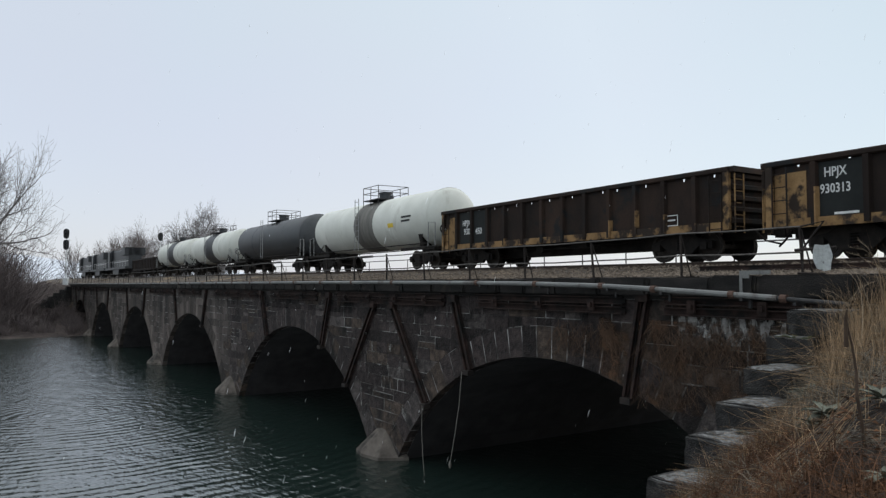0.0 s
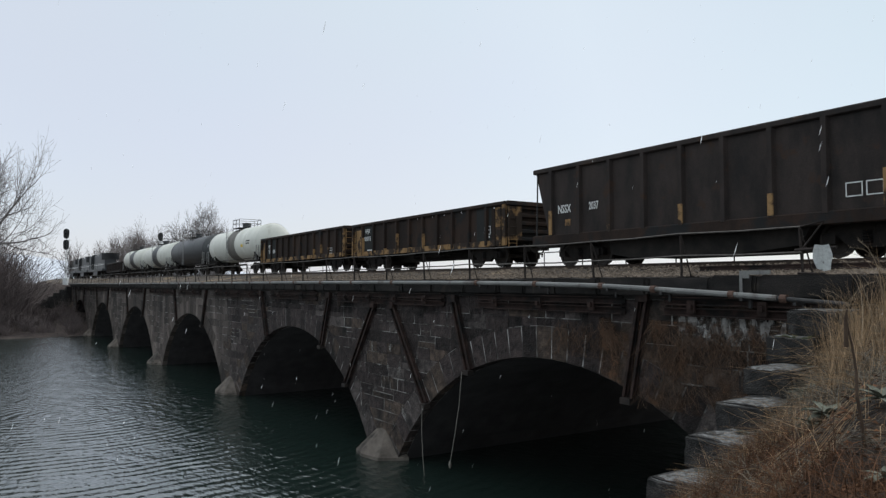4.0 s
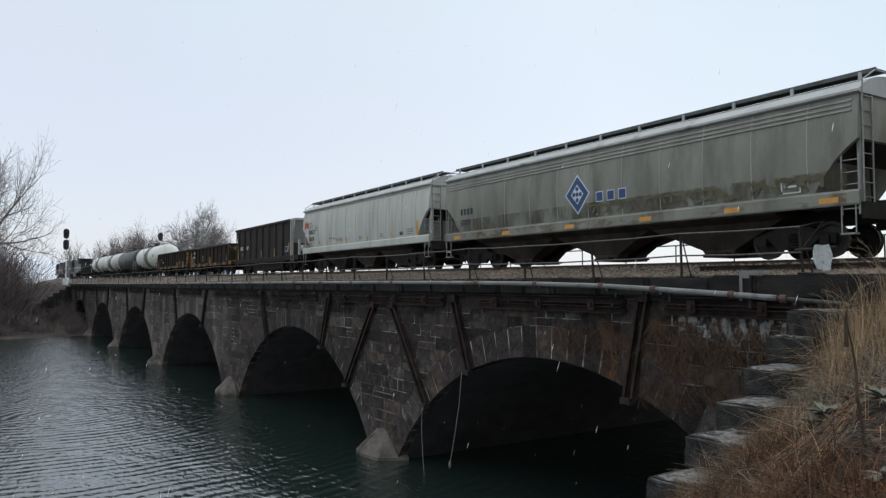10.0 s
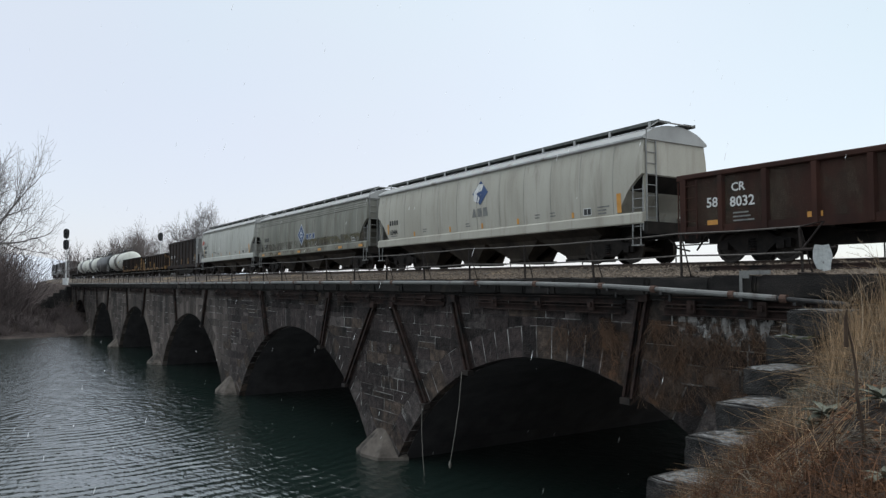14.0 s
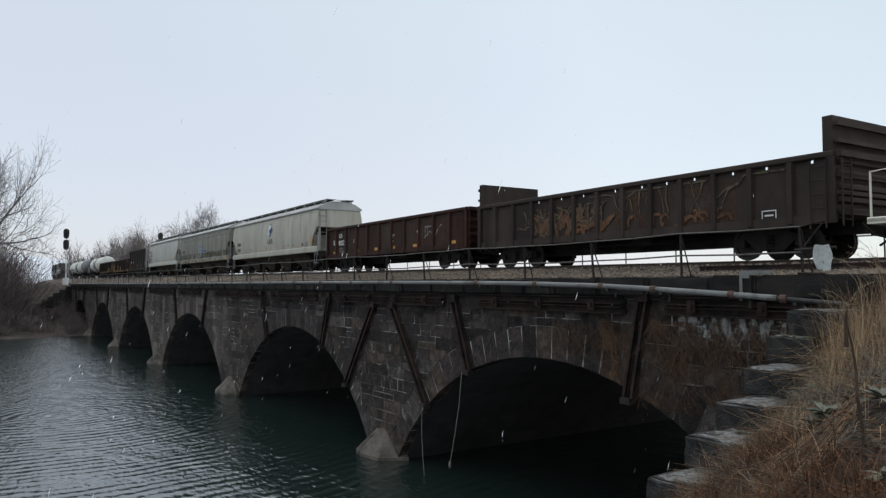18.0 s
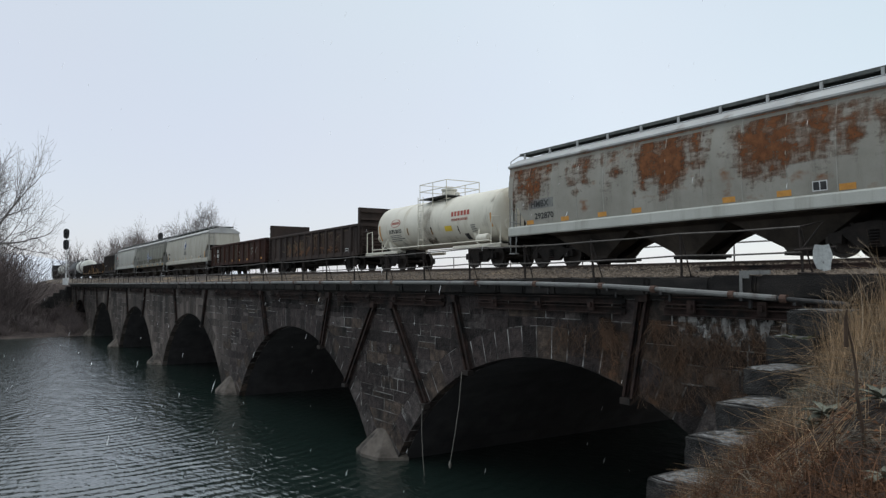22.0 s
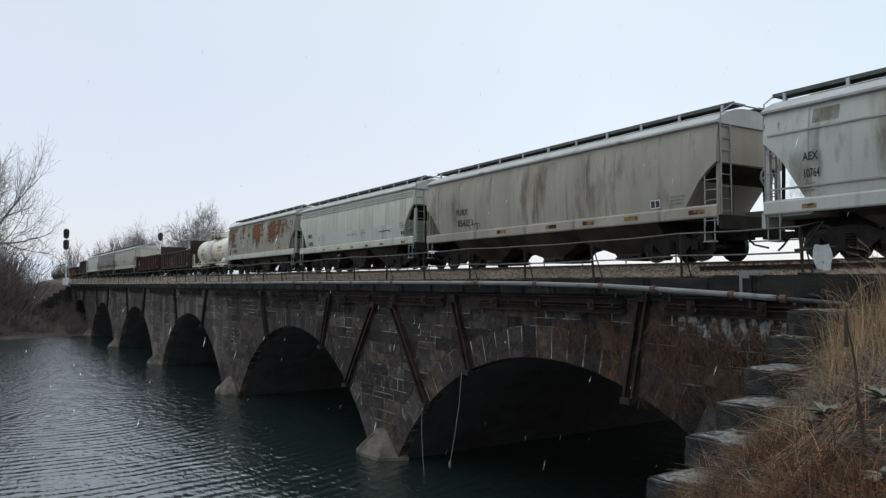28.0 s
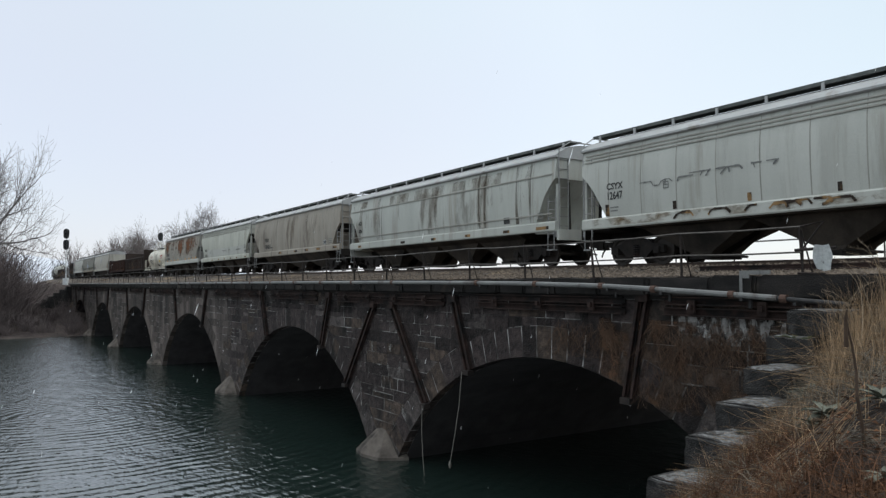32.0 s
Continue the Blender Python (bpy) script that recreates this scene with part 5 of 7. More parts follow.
def aggregate(far, near, label):
    """A tall black aggregate car with inclined ends and a grey sloped end behind."""
    car, h = start("aggregate_car", far, near, label, "freight car")
    top, bottom = 3.6, 1.15
    for sg in (-1, 1):
        y0, y1 = sorted((sg * 1.42, sg * 1.48))
        bm = bmesh.new()
        prism(bm, [(h - 0.75, bottom), (h, top), (-h, top), (-h, bottom)], "y", y0, y1)
        part("side_sheet", bm, M_BLACKCAR, car)
        for k in range(9):
            x = h - 0.95 - (2 * h - 1.1) * k / 8
            bm = bmesh.new()
            y = sg * 1.48
            prism(bm, [(x - 0.12, y), (x + 0.12, y), (x + 0.07, y + sg * 0.12), (x - 0.07, y + sg * 0.12)], "z", bottom - 0.05, top - 0.05)
            post = part("side_post", bm, M_BLACKCAR, car)
            if k in (0, 2, 4, 6, 8) and sg > 0:
                bm = bmesh.new()
                prism(bm, [(x - 0.09, y + 0.1), (x + 0.09, y + 0.1), (x + 0.076, y + 0.128), (x - 0.076, y + 0.128)], "z", bottom, bottom + (0.9 if k in (0, 8) else 0.6))
                part("rust_patch", bm, M_OCHRE, post)
        bm = bmesh.new()
        boxed(bm, -h, h + 0.05, *sorted((sg * 1.38, sg * 1.58)), top - 0.08, top + 0.1, 0.03)
        part("top_chord", bm, M_BLACKCAR, car)
        bm = bmesh.new()
        boxed(bm, -h - 1.6, h + 0.1, *sorted((sg * 1.42, sg * 1.58)), bottom - 0.35, bottom, 0.03)
        part("side_sill", bm, M_BROWNCAR, car)
    bm = bmesh.new()
    prism(bm, [(h - 0.85, bottom), (h - 0.1, top), (h - 0.02, top), (h - 0.72, bottom)], "y", -1.42, 1.42)
    part("front_slope", bm, M_BLACKCAR, car)
    bm = bmesh.new()
    prism(bm, [(-h - 0.9, top), (-h, top), (-h, bottom + 0.9), (-h - 0.05, bottom + 0.9)], "y", -1.5, 1.5)
    part("rear_slope", bm, M_GREYROOF, car, "pale grey sloped end sheet")
    bm = bmesh.new()
    boxed(bm, -h - 0.95, -h + 0.05, -1.56, 1.56, top - 0.05, top + 0.1, 0.02)
    part("rear_chord", bm, M_GREYROOF, car)
    for sg in (-1, 1):
        bm = bmesh.new()
        box(bm, -h - 0.22, -h + 0.02, *sorted((sg * 1.40, sg * 1.56)), bottom - 0.3, top)
        part("rear_post", bm, M_GREYROOF, car)
        bm = bmesh.new()
        box(bm, -h - 1.5, -h - 1.36, *sorted((sg * 1.35, sg * 1.5)), bottom - 0.3, 2.2)
        part("end_post", bm, M_GREYROOF, car)
    bm = bmesh.new()
    lathe(bm, [(0.02, -0.5), (0.2, -0.44), (0.22, 0), (0.2, 0.44), (0.02, 0.5)], 14, pose(-h - 0.9, 0.9, bottom + 0.5))
    part("air_reservoir", bm, M_GREY, car, smooth=True)
    bm = bmesh.new()
    box(bm, -h - 1.6, -h, -1.5, 1.5, bottom - 0.15, bottom)
    part("end_platform", bm, M_UNDER, car)
    ladder(car, 1.6, -h - 0.7, -h - 0.28, 0.7, top - 0.1, M_LADDER, 8, "x")
    bm = bmesh.new()
    tube(bm, [(h - 0.12, 1.5, top - 0.1), (h - 0.05, 1.5, 0.75)], 0.03, 6)
    tube(bm, [(h - 0.12, 1.5, 0.75), (h - 0.7, 1.5, 0.75)], 0.03, 6)
    part("front_grab_iron", bm, M_DARKSTEEL, car)
    bm = bmesh.new()
    box(bm, -h - 1.3, h, -0.3, 0.3, 0.6, bottom)
    box(bm, -h + 1, h - 2.5, -1.3, 1.3, bottom - 0.1, bottom)
    prism(bm, [(-h + 2.0, bottom), (-h + 2.6, 0.34), (-h + 4.2, 0.2), (h - 4.6, 0.2), (h - 3.7, 0.34), (h - 3.4, bottom)], "y", -1.2, 1.2)
    for c in (h - 2.0, -h + 0.9):
        box(bm, c - 1.5, c + 1.5, -1.25, 1.25, 0.86, bottom)
    part("centre_sill", bm, M_UNDER, car)
    for x in (h - 2.0, -h + 0.9):
        truck(car, x)
    couplers(car, h + 0.9)
    return car, h


# ---- paint and lettering ----
def flat_side(y):
    return lambda z: y


def round_side(r, cz):
    return lambda z: math.sqrt(max(0.01, r * r - (z - cz) ** 2))


def decal(car, name, x0, x1, z0, z1, mat, side, eps=0.012, label=""):
    """A painted mark that follows the side of a car."""
    bm = bmesh.new()
    n = max(2, int((z1 - z0) / 0.12))
    zs = [z0 + (z1 - z0) * k / n for k in range(n + 1)]
    a = [[bm.verts.new((x, side(z) + eps, z)) for x in (x0, x1)] for z in zs]
    for p, q in zip(a, a[1:]):
        bm.faces.new((p[0], p[1], q[1], q[0]))
    return part(name, bm, mat, car, label)


def shape(car, name, pts, mat, side, eps=0.014):
    """A painted outline of (x, z) points."""
    bm = bmesh.new()
    bm.faces.new([bm.verts.new((x, side(z) + eps, z)) for x, z in pts])
    return part(name, bm, mat, car)


def marks(car, s, size, x, z, side, mat, squash=1.0, eps=0.012):
    """Stencilled characters; x is where they begin, z their foot."""
    ob = words(car, s, size, x, z, side(z), mat)
    dy = (side(z + size * 0.7) - side(z)) / (size * 0.7)
    up = Vector((0, dy, 1)).normalized()
    nrm = Vector((-1, 0, 0)).cross(up)
    ob.matrix_basis = Matrix(((-squash, 0, nrm.x, x), (0, up.y, nrm.y, side(z) + eps), (0, up.z, nrm.z, z), (0, 0, 0, 1)))
    return ob


def small_print(car, x, z, side, mat, rows=3, w=0.7, h=0.045, step=0.11):
    """Lines of writing too small to read, as bars."""
    for k in range(rows):
        ww = w * random.uniform(0.6, 1.0)
        decal(car, "text_bar", x - ww, x, z - k * step, z - k * step + h, mat, side)


def placard(car, x, z, side, w=0.4, h=0.26):
    decal(car, "data_panel", x - w, x, z, z + h, M_BLACK, side, 0.012, "black stencilled data panel")
    t = 0.025
    for a, b, c, d in ((x - w, x, z, z + t), (x - w, x, z + h - t, z + h), (x - w, x - w + t, z, z + h), (x - t, x, z, z + h), (x - w / 2 - t / 2, x - w / 2 + t / 2, z, z + h)):
        decal(car, "panel_border", a, b, c, d, M_WHITE, side, 0.016)


def outline_box(car, x, z, w, h, side, mat, t=0.03, rows=True):
    for a, b, c, d in ((x - w, x, z, z + t), (x - w, x, z + h - t, z + h), (x - w, x - w + t, z, z + h), (x - t, x, z, z + h)):
        decal(car, "stencil_frame", a, b, c, d, mat, side, 0.016)
    if rows:
        decal(car, "stencil_frame", x - w * 0.8, x - w * 0.2, z + h * 0.45, z + h * 0.6, mat, side, 0.016)


def daub(car, x0, x1, z0, z1, mat, side, n, seed, w=0.05, eps=0.02, step=0.17):
    """Loose brush strokes, all worn, as one painted mark."""
    rnd = random.Random(seed)
    bm = bmesh.new()
    for i in range(n):
        cx = x0 + (x1 - x0) * (i + rnd.uniform(0.2, 0.8)) / n
        pts = []
        a = rnd.uniform(-0.4, 0.4)
        x, z = cx, rnd.uniform(z0, z0 + (z1 - z0) * 0.4)
        for k in range(7):
            pts.append((x, min(z1, max(z0, z))))
            a += rnd.uniform(-0.9, 0.9)
            x += step * math.sin(a)
            z += step * math.cos(a)
        for p, q in zip(pts, pts[1:]):
            d = Vector((q[0] - p[0], q[1] - p[1]))
            if d.length < 0.01:
                continue
            o = Vector((-d.y, d.x)).normalized() * w * rnd.uniform(0.5, 1.3)
            c = [(p[0] + o.x, p[1] + o.y), (q[0] + o.x, q[1] + o.y), (q[0] - o.x, q[1] - o.y), (p[0] - o.x, p[1] - o.y)]
            bm.faces.new([bm.verts.new((u, side(v) + eps + 0.0006 * i, v)) for u, v in c])
    return tagged(part("graffiti", bm, mat, car, "worn spray-painted graffiti"), kind="stuff")

# ---- the train, front first; places are metres along the track at the start ----
random.seed(31)
for a, b in ((170, 148.5), (146.8, 125.5), (123.8, 101.5)):
    locomotive(a, b, "black diesel locomotive with pale handrails at the train's head")
gondola(95.0, 79.4, "low black gondola car behind the locomotives", M_BLACKCAR, None, top=2.3)
tank(78.0, 62.0, "white tank car with a black band", M_WHITETANK2, band=M_TANKBLACK, band_w=3.2)
tank(60.9, 45.0, "white tank car with a black band", M_WHITETANK2, band=M_TANKBLACK, band_w=3.2)
tank(43.9, 27.9, "plain black tank car", M_TANKBLACK)
t4, h4 = tank(26.9, 11.0, "dirty white tank car with a grimy grey band", M_WHITETANK2, band=M_BAND, band_w=2.4)

g1, h1 = gondola(10.3, -5.1, "brown gondola car with chipped ochre trim", M_BROWNCAR, M_OCHRE, posts=12, plated=False)
g2, h2 = gondola(-6.3, -20.95, "brown gondola car with chipped ochre trim", M_BROWNCAR, M_OCHRE, posts=10)
g3, h3 = aggregate(-22.9, -36.05, "tall black aggregate car with a pale grey sloped end")
hop1, k1 = hopper(-38.5, -54.85, "pale grey covered hopper car with orange markers", M_GREY, M_GREYROOF, ribs=(4.0,), gate=0.56, clear=1.14)
hop2, k2 = hopper(-56.3, -75.1, "dirt-streaked grey covered hopper car with blue diamond emblem", M_DIRTY, M_GREYROOF, ribs=(3.93, 3.8, 3.68), gate=0.56, clear=1.16)
hop3, k3 = hopper(-76.5, -95.2, "warm grey covered hopper car with blue leaf emblem", M_BEIGE, M_GREYROOF, bays=4, gate=0.56, clear=1.1)
ga, ha = gondola(-96.7, -112.25, "faded oxide red gondola car", M_REDCAR, None, posts=10)
gb, hb = gondola(-113.2, -128.75, "dark brown bulkhead gondola car with faded graffiti", M_DARKBROWN, None, posts=12, bulkhead=3.55)
tk, ht = tank(-129.5, -142.1, "cream white tank car with red lettering", M_WHITETANK, radius=1.22, cz=2.35, frame_mat=M_WHITETANK, gap=0.72, pl=1.25, dish=0.26, dz=-0.09)
hr, kr = hopper(-142.75, -158.85, "grey covered hopper car with large rust patches", M_RUSTY_GREY, M_GREYROOF, sill_mat=M_GREY, clear=1.22, gate=0.42)
hn, kn = hopper(-160.0, -175.35, "pale greenish grey covered hopper car", M_PALE_GREEN, M_GREYROOF, ribs=(3.93, 3.82, 3.7), seams=9, clear=1.28, mouth=3.3, gate=0.36)
hf, kf = hopper(-176.7, -193.1, "brown-grey weathered covered hopper car", M_TAN, M_GREYROOF)
hx, kx = hopper(-194.6, -212.6, "blue-grey covered hopper car with dirty rain streaks", M_STREAKED, M_GREYROOF, ribs=(3.47, 2.0), bays=4, gate=0.48, seams=2, clear=1.16, mouth=3.3, slope_mat=M_STREAKED, dark_end=False)
hc, kc = hopper(-214.05, -231.0, "pale grey covered hopper car with brown markers", M_GREY, M_GREYROOF, ribs=(3.93, 3.82, 3.7), clear=1.28, mouth=3.25, gate=0.38)

# markings, car by car
for x0, x1, z0, z1 in ((7.1, 6.95, 1.75, 2.48), (4.28, 4.15, 1.75, 2.08), (1.36, 1.22, 1.75, 2.05), (-1.44, -1.57, 1.75, 1.99), (-4.26, -4.4, 1.75, 1.97), (-6.9, -7.1, 1.75, 2.45)):
    decal(hop1, "reflector_bar", x1, x0, z0, z1, M_ORANGE, k1)
marks(hop1, "BNGX", 0.36, 7.1, 2.56, k1, M_BLACK)
marks(hop1, "30570", 0.36, 7.1, 2.12, k1, M_BLACK)
small_print(hop1, 7.1, 1.98, k1, M_GREYINK, 3, 0.9)
shape(hop1, "round_emblem", [(6.82 + 0.36 * math.cos(a * 0.3927), 3.03 + 0.29 * math.sin(a * 0.3927)) for a in range(16)], M_GREYINK, k1)
shape(hop1, "round_emblem", [(6.82 + 0.29 * math.cos(a * 0.3927), 3.03 + 0.23 * math.sin(a * 0.3927)) for a in range(16)], M_GREY, k1, 0.017)
shape(hop1, "round_emblem", [(7.02, 2.93), (6.9, 3.1), (6.62, 3.16), (6.72, 3.0), (6.86, 2.9)], M_GREYINK, k1, 0.02)
shape(hop1, "red_emblem", [(7.85, 3.0), (7.8, 3.4), (7.55, 3.32), (7.5, 3.5), (7.3, 3.3), (7.08, 3.34), (7.15, 3.05), (7.3, 2.95), (7.5, 3.08), (7.65, 2.92)], M_REDINK, k1, 0.02)
placard(hop1, -5.2, 1.78, k1)
for x in (5.5, 2.2, -0.4, -3.0):
    small_print(hop1, x, 1.98, k1, M_GREYINK, 2, 0.45)
outline_box(hop1, 6.0, 2.75, 0.3, 0.3, k1, M_GREYINK)
small_print(hop1, -6.0, 2.05, k1, M_GREYINK, 3, 0.7)
daub(hop1, 3.9, 1.7, 1.95, 2.15, M_GREYINK, k1, 4, 3, 0.02)

dx, dz = 0.51, 2.60
for sc, m, e in ((1.0, M_PALEBLUE, 0.014), (0.9, M_BLUE, 0.017), (0.50, M_PALEBLUE, 0.020)):
    shape(hop2, "diamond_emblem", [(dx - 0.64 * sc, dz), (dx, dz + 0.72 * sc), (dx + 0.64 * sc, dz), (dx, dz - 0.72 * sc)], m, k2, e)
for ax, az in ((0, 0), (0, 0.2), (0, -0.2), (0.17, 0), (-0.17, 0)):
    shape(hop2, "diamond_emblem", [(dx + ax + 0.085 * math.cos(q * 0.785), dz + az + 0.085 * math.sin(q * 0.785)) for q in range(8)], M_BLUE, k2, 0.023)
for q in range(3):
    x = -0.42 - 0.53 * q
    decal(hop2, "brand_block", x - 0.36, x, 2.24, 2.6, M_PALEBLUE, k2, 0.014)
    decal(hop2, "brand_block", x - 0.33, x - 0.03, 2.27, 2.57, M_BLUE, k2, 0.018)
for q in range(4):
    decal(hop2, "text_bar", 7.13 + 0.26 * q, 7.3 + 0.26 * q, 2.45, 2.72, M_BLACK, k2)
marks(hop2, "62070", 0.36, 8.1, 2.0, k2, M_BLACK, 0.9)
outline_box(hop2, -7.35, 1.78, 0.55, 0.34, k2, M_WHITE)
for x in (8.6, 5.0, 1.2, -2.4, -5.6, -8.4):
    decal(hop2, "reflector_bar", x - 0.5, x, 1.42, 1.56, M_ORANGE, flat_side(1.59), 0.006)

lx, lz = -0.25, 3.27
shape(hop3, "leaf_emblem", [(lx - 0.58, lz), (lx + 0.02, lz + 0.54), (lx + 0.58, lz), (lx - 0.02, lz - 0.52)], M_BLUE, k3, 0.016)
shape(hop3, "leaf_emblem", [(lx + 0.46, lz - 0.3), (lx + 0.48, lz + 0.05), (lx + 0.12, lz + 0.4), (lx - 0.22, lz + 0.36), (lx - 0.1, lz + 0.02), (lx + 0.12, lz - 0.42)], M_WHITE, k3, 0.02)
shape(hop3, "leaf_emblem", [(lx + 0.25, lz - 0.42), (lx + 0.16, lz + 0.02), (lx - 0.12, lz + 0.28), (lx + 0.1, lz + 0.05), (lx + 0.19, lz - 0.42)], M_BLUE, k3, 0.024)
for q in range(3):
    x = 0.36 - 0.42 * q
    shape(hop3, "brand_block", [(x, 2.26), (x - 0.12, 2.62), (x - 0.22, 2.62), (x - 0.34, 2.26)] if q == 0 else [(x, 2.26), (x, 2.62), (x - 0.3, 2.62), (x - 0.34, 2.26)], M_GREYINK, k3)
for q in range(4):
    decal(hop3, "text_bar", 7.1 + 0.24 * q, 7.25 + 0.24 * q, 2.42, 2.66, M_BLACK, k3)
marks(hop3, "63484", 0.34, 7.95, 1.95, k3, M_BLACK, 0.9)
small_print(hop3, 7.9, 1.84, k3, M_GREYINK, 1, 0.8)
for x0, x1, z0, z1 in ((8.24, 8.1, 1.98, 2.49), (5.52, 5.38, 1.75, 1.97), (2.24, 2.12, 1.75, 2.0), (-0.29, -0.42, 1.75, 1.97), (-2.77, -2.9, 1.75, 1.98), (-5.98, -6.1, 1.75, 1.95), (-8.22, -8.42, 1.75, 2.4)):
    decal(hop3, "reflector_bar", x1, x0, z0, z1, M_ORANGE, k3)
placard(hop3, -6.6, 1.78, k3)
small_print(hop3, -7.3, 2.0, k3, M_GREYINK, 3, 0.6)
for x in (4.6, 0.9, -3.9, -4.8):
    small_print(hop3, x, 2.0, k3, M_GREYINK, 2, 0.4)

GON = flat_side(1.455)
decal(g1, "repainted_panel", 4.0, 6.3, 1.0, 2.46, M_PANEL, GON, 0.004, "blackened panel behind the marks")
marks(g1, "HPJX", 0.36, 6.1, 1.86, GON, M_WHITE, 0.75)
marks(g1, "930", 0.38, 6.0, 1.48, GON, M_WHITE, 0.85)
marks(g1, "450", 0.38, 5.1, 1.46, GON, M_WHITE, 0.85)
outline_box(g1, -5.35, 1.08, 0.5, 0.34, GON, M_WHITE)
decal(g2, "repainted_panel", 4.6, 6.0, 1.0, 2.46, M_PANEL, GON, 0.004, "blackened panel behind the marks")
decal(g2, "repainted_panel", -6.3, -5.2, 1.0, 2.46, M_PANEL, GON, 0.004)
marks(g2, "HPJX", 0.33, 5.75, 2.08, GON, M_WHITE, 0.80)
marks(g2, "930313", 0.33, 5.86, 1.66, GON, M_WHITE, 0.8)
small_print(g2, 5.5, 1.1, GON, M_WHITE, 2, 0.7, 0.06)
outline_box(g2, -5.78, 1.34, 0.46, 0.36, GON, M_WHITE)
small_print(g2, -5.8, 1.2, GON, M_WHITE, 1, 0.42, 0.09)
S3 = flat_side(1.485)
marks(g3, "NSSX", 0.42, 5.3, 1.93, S3, M_WHITE, 0.70)
marks(g3, "2037", 0.38, 3.66, 1.94, S3, M_WHITE, 0.62)
decal(g3, "ochre_patch", 4.62, 4.9, 1.44, 1.68, M_OCHRE, S3)
outline_box(g3, -5.4, 1.45, 0.42, 0.36, S3, M_WHITE, 0.03, False)
outline_box(g3, -5.9, 1.45, 0.42, 0.36, S3, M_WHITE, 0.03, False)
marks(ga, "CR", 0.34, 6.05, 2.0, GON, M_WHITE)
marks(ga, "58", 0.40, 6.9, 1.6, GON, M_WHITE)
marks(ga, "8032", 0.40, 6.1, 1.56, GON, M_WHITE)
small_print(ga, 6.0, 1.35, GON, M_GREYINK, 3, 0.8)
for x in (6.88, 3.79, 1.33, -0.58, -2.9, -6.4):
    decal(ga, "reflector_bar", x - 0.42, x, 1.08, 1.22, M_ORANGE, GON, 0.006)
daub(ga, -0.5, -1.0, 1.4, 1.8, M_WHITE, GON, 1, 77, 0.03)
daub(ga, -3.9, -5.2, 1.35, 2.0, M_GREYINK, GON, 4, 78, 0.03)
decal(gb, "faded_fill", 0.6, 4.2, 1.05, 2.1, M_GRAFFILL, GON, 0.006, "rust-coloured faded graffiti fill")
decal(gb, "faded_fill", -4.9, -0.2, 1.1, 2.25, M_GRAFFILL, GON, 0.006, "rust-coloured faded graffiti fill")
daub(gb, 4.2, 0.5, 1.05, 2.15, M_GRAF, flat_side(1.462), 26, 5, 0.03, 0.02, 0.2)
daub(gb, 4.1, 0.5, 1.0, 2.0, M_GRAFRUST, flat_side(1.456), 24, 6, 0.09)
daub(gb, -0.1, -4.6, 1.2, 2.35, M_GRAF, flat_side(1.462), 12, 15, 0.026, 0.02, 0.42)
daub(gb, -0.3, -4.9, 1.0, 1.5, M_GRAFRUST, flat_side(1.464), 11, 16, 0.05, 0.02, 0.12)
outline_box(gb, -5.7, 1.0, 0.44, 0.3, GON, M_WHITE)
TS = round_side(1.22, 2.35)
for s0, m, e in ((1.0, M_REDINK, 0.012), (0.88, M_WHITETANK, 0.016)):
    shape(tk, "oval_emblem", [(3.35 + 0.52 * s0 * math.cos(q * 0.314), 2.53 + 0.21 * s0 * math.sin(q * 0.314)) for q in range(20)], m, TS, e)
for q in range(6):
    decal(tk, "brand_block", 2.98 + 0.13 * q, 3.07 + 0.13 * q, 2.46, 2.59, M_REDINK, TS, 0.02)
marks(tk, "DUPX 80125", 0.3, 4.1, 2.0, TS, M_BLACK, 0.82)
small_print(tk, 4.05, 1.88, TS, M_GREYINK, 4, 1.5, 0.04, 0.09)
for x0, x1, z0, z1, m in ((5.2, 5.07, 1.7, 2.5, M_ORANGE), (2.16, 2.04, 1.85, 2.2, M_OCHRE), (-0.15, -0.28, 1.75, 2.1, M_OCHRE), (-2.5, -2.6, 1.65, 2.0, M_OCHRE), (-5.15, -5.25, 1.8, 2.4, M_ORANGE)):
    decal(tk, "reflector_bar", x1, x0, z0, z1, m, TS)
for q in range(6):
    x = -2.1 - 0.26 * q
    shape(tk, "brand_block", [(x, 2.46), (x + 0.05, 2.68), (x - 0.14, 2.68), (x - 0.19, 2.46)], M_REDINK, TS)
marks(tk, "TITANIUM DIOXIDE", 0.16, -2.1, 2.24, TS, M_REDINK, 0.95)
decal(tk, "yellow_placard", -2.05, -1.45, 1.82, 2.06, M_YELLOW, TS)
decal(tk, "data_panel", -3.23, -2.9, 1.38, 1.64, M_BLACK, TS)
shape(tk, "hazard_diamond", [(-4.27, 1.2), (-4.08, 1.36), (-4.27, 1.52), (-4.46, 1.36)], M_WHITE, TS, 0.05)
small_print(tk, -3.6, 1.95, TS, M_GREYINK, 5, 0.55, 0.04, 0.09)
bm = bmesh.new()
lathe(bm, [(0.02, -0.42), (0.16, -0.37), (0.19, -0.3), (0.19, 0.3), (0.16, 0.37), (0.02, 0.42)], 16, pose(-4.75, 1.25, 1.33))
part("air_reservoir", bm, M_WHITETANK, tk, smooth=True)
decal(hr, "repainted_panel", 5.3, 6.75, 2.32, 2.68, M_GREYINK, kr, 0.008)
marks(hr, "HMBX", 0.34, 6.6, 2.38, kr, M_BLACK, 1.1, 0.016)
marks(hr, "292870", 0.32, 6.4, 1.92, kr, M_BLACK, 1.15)
placard(hr, -4.75, 1.78, kr)
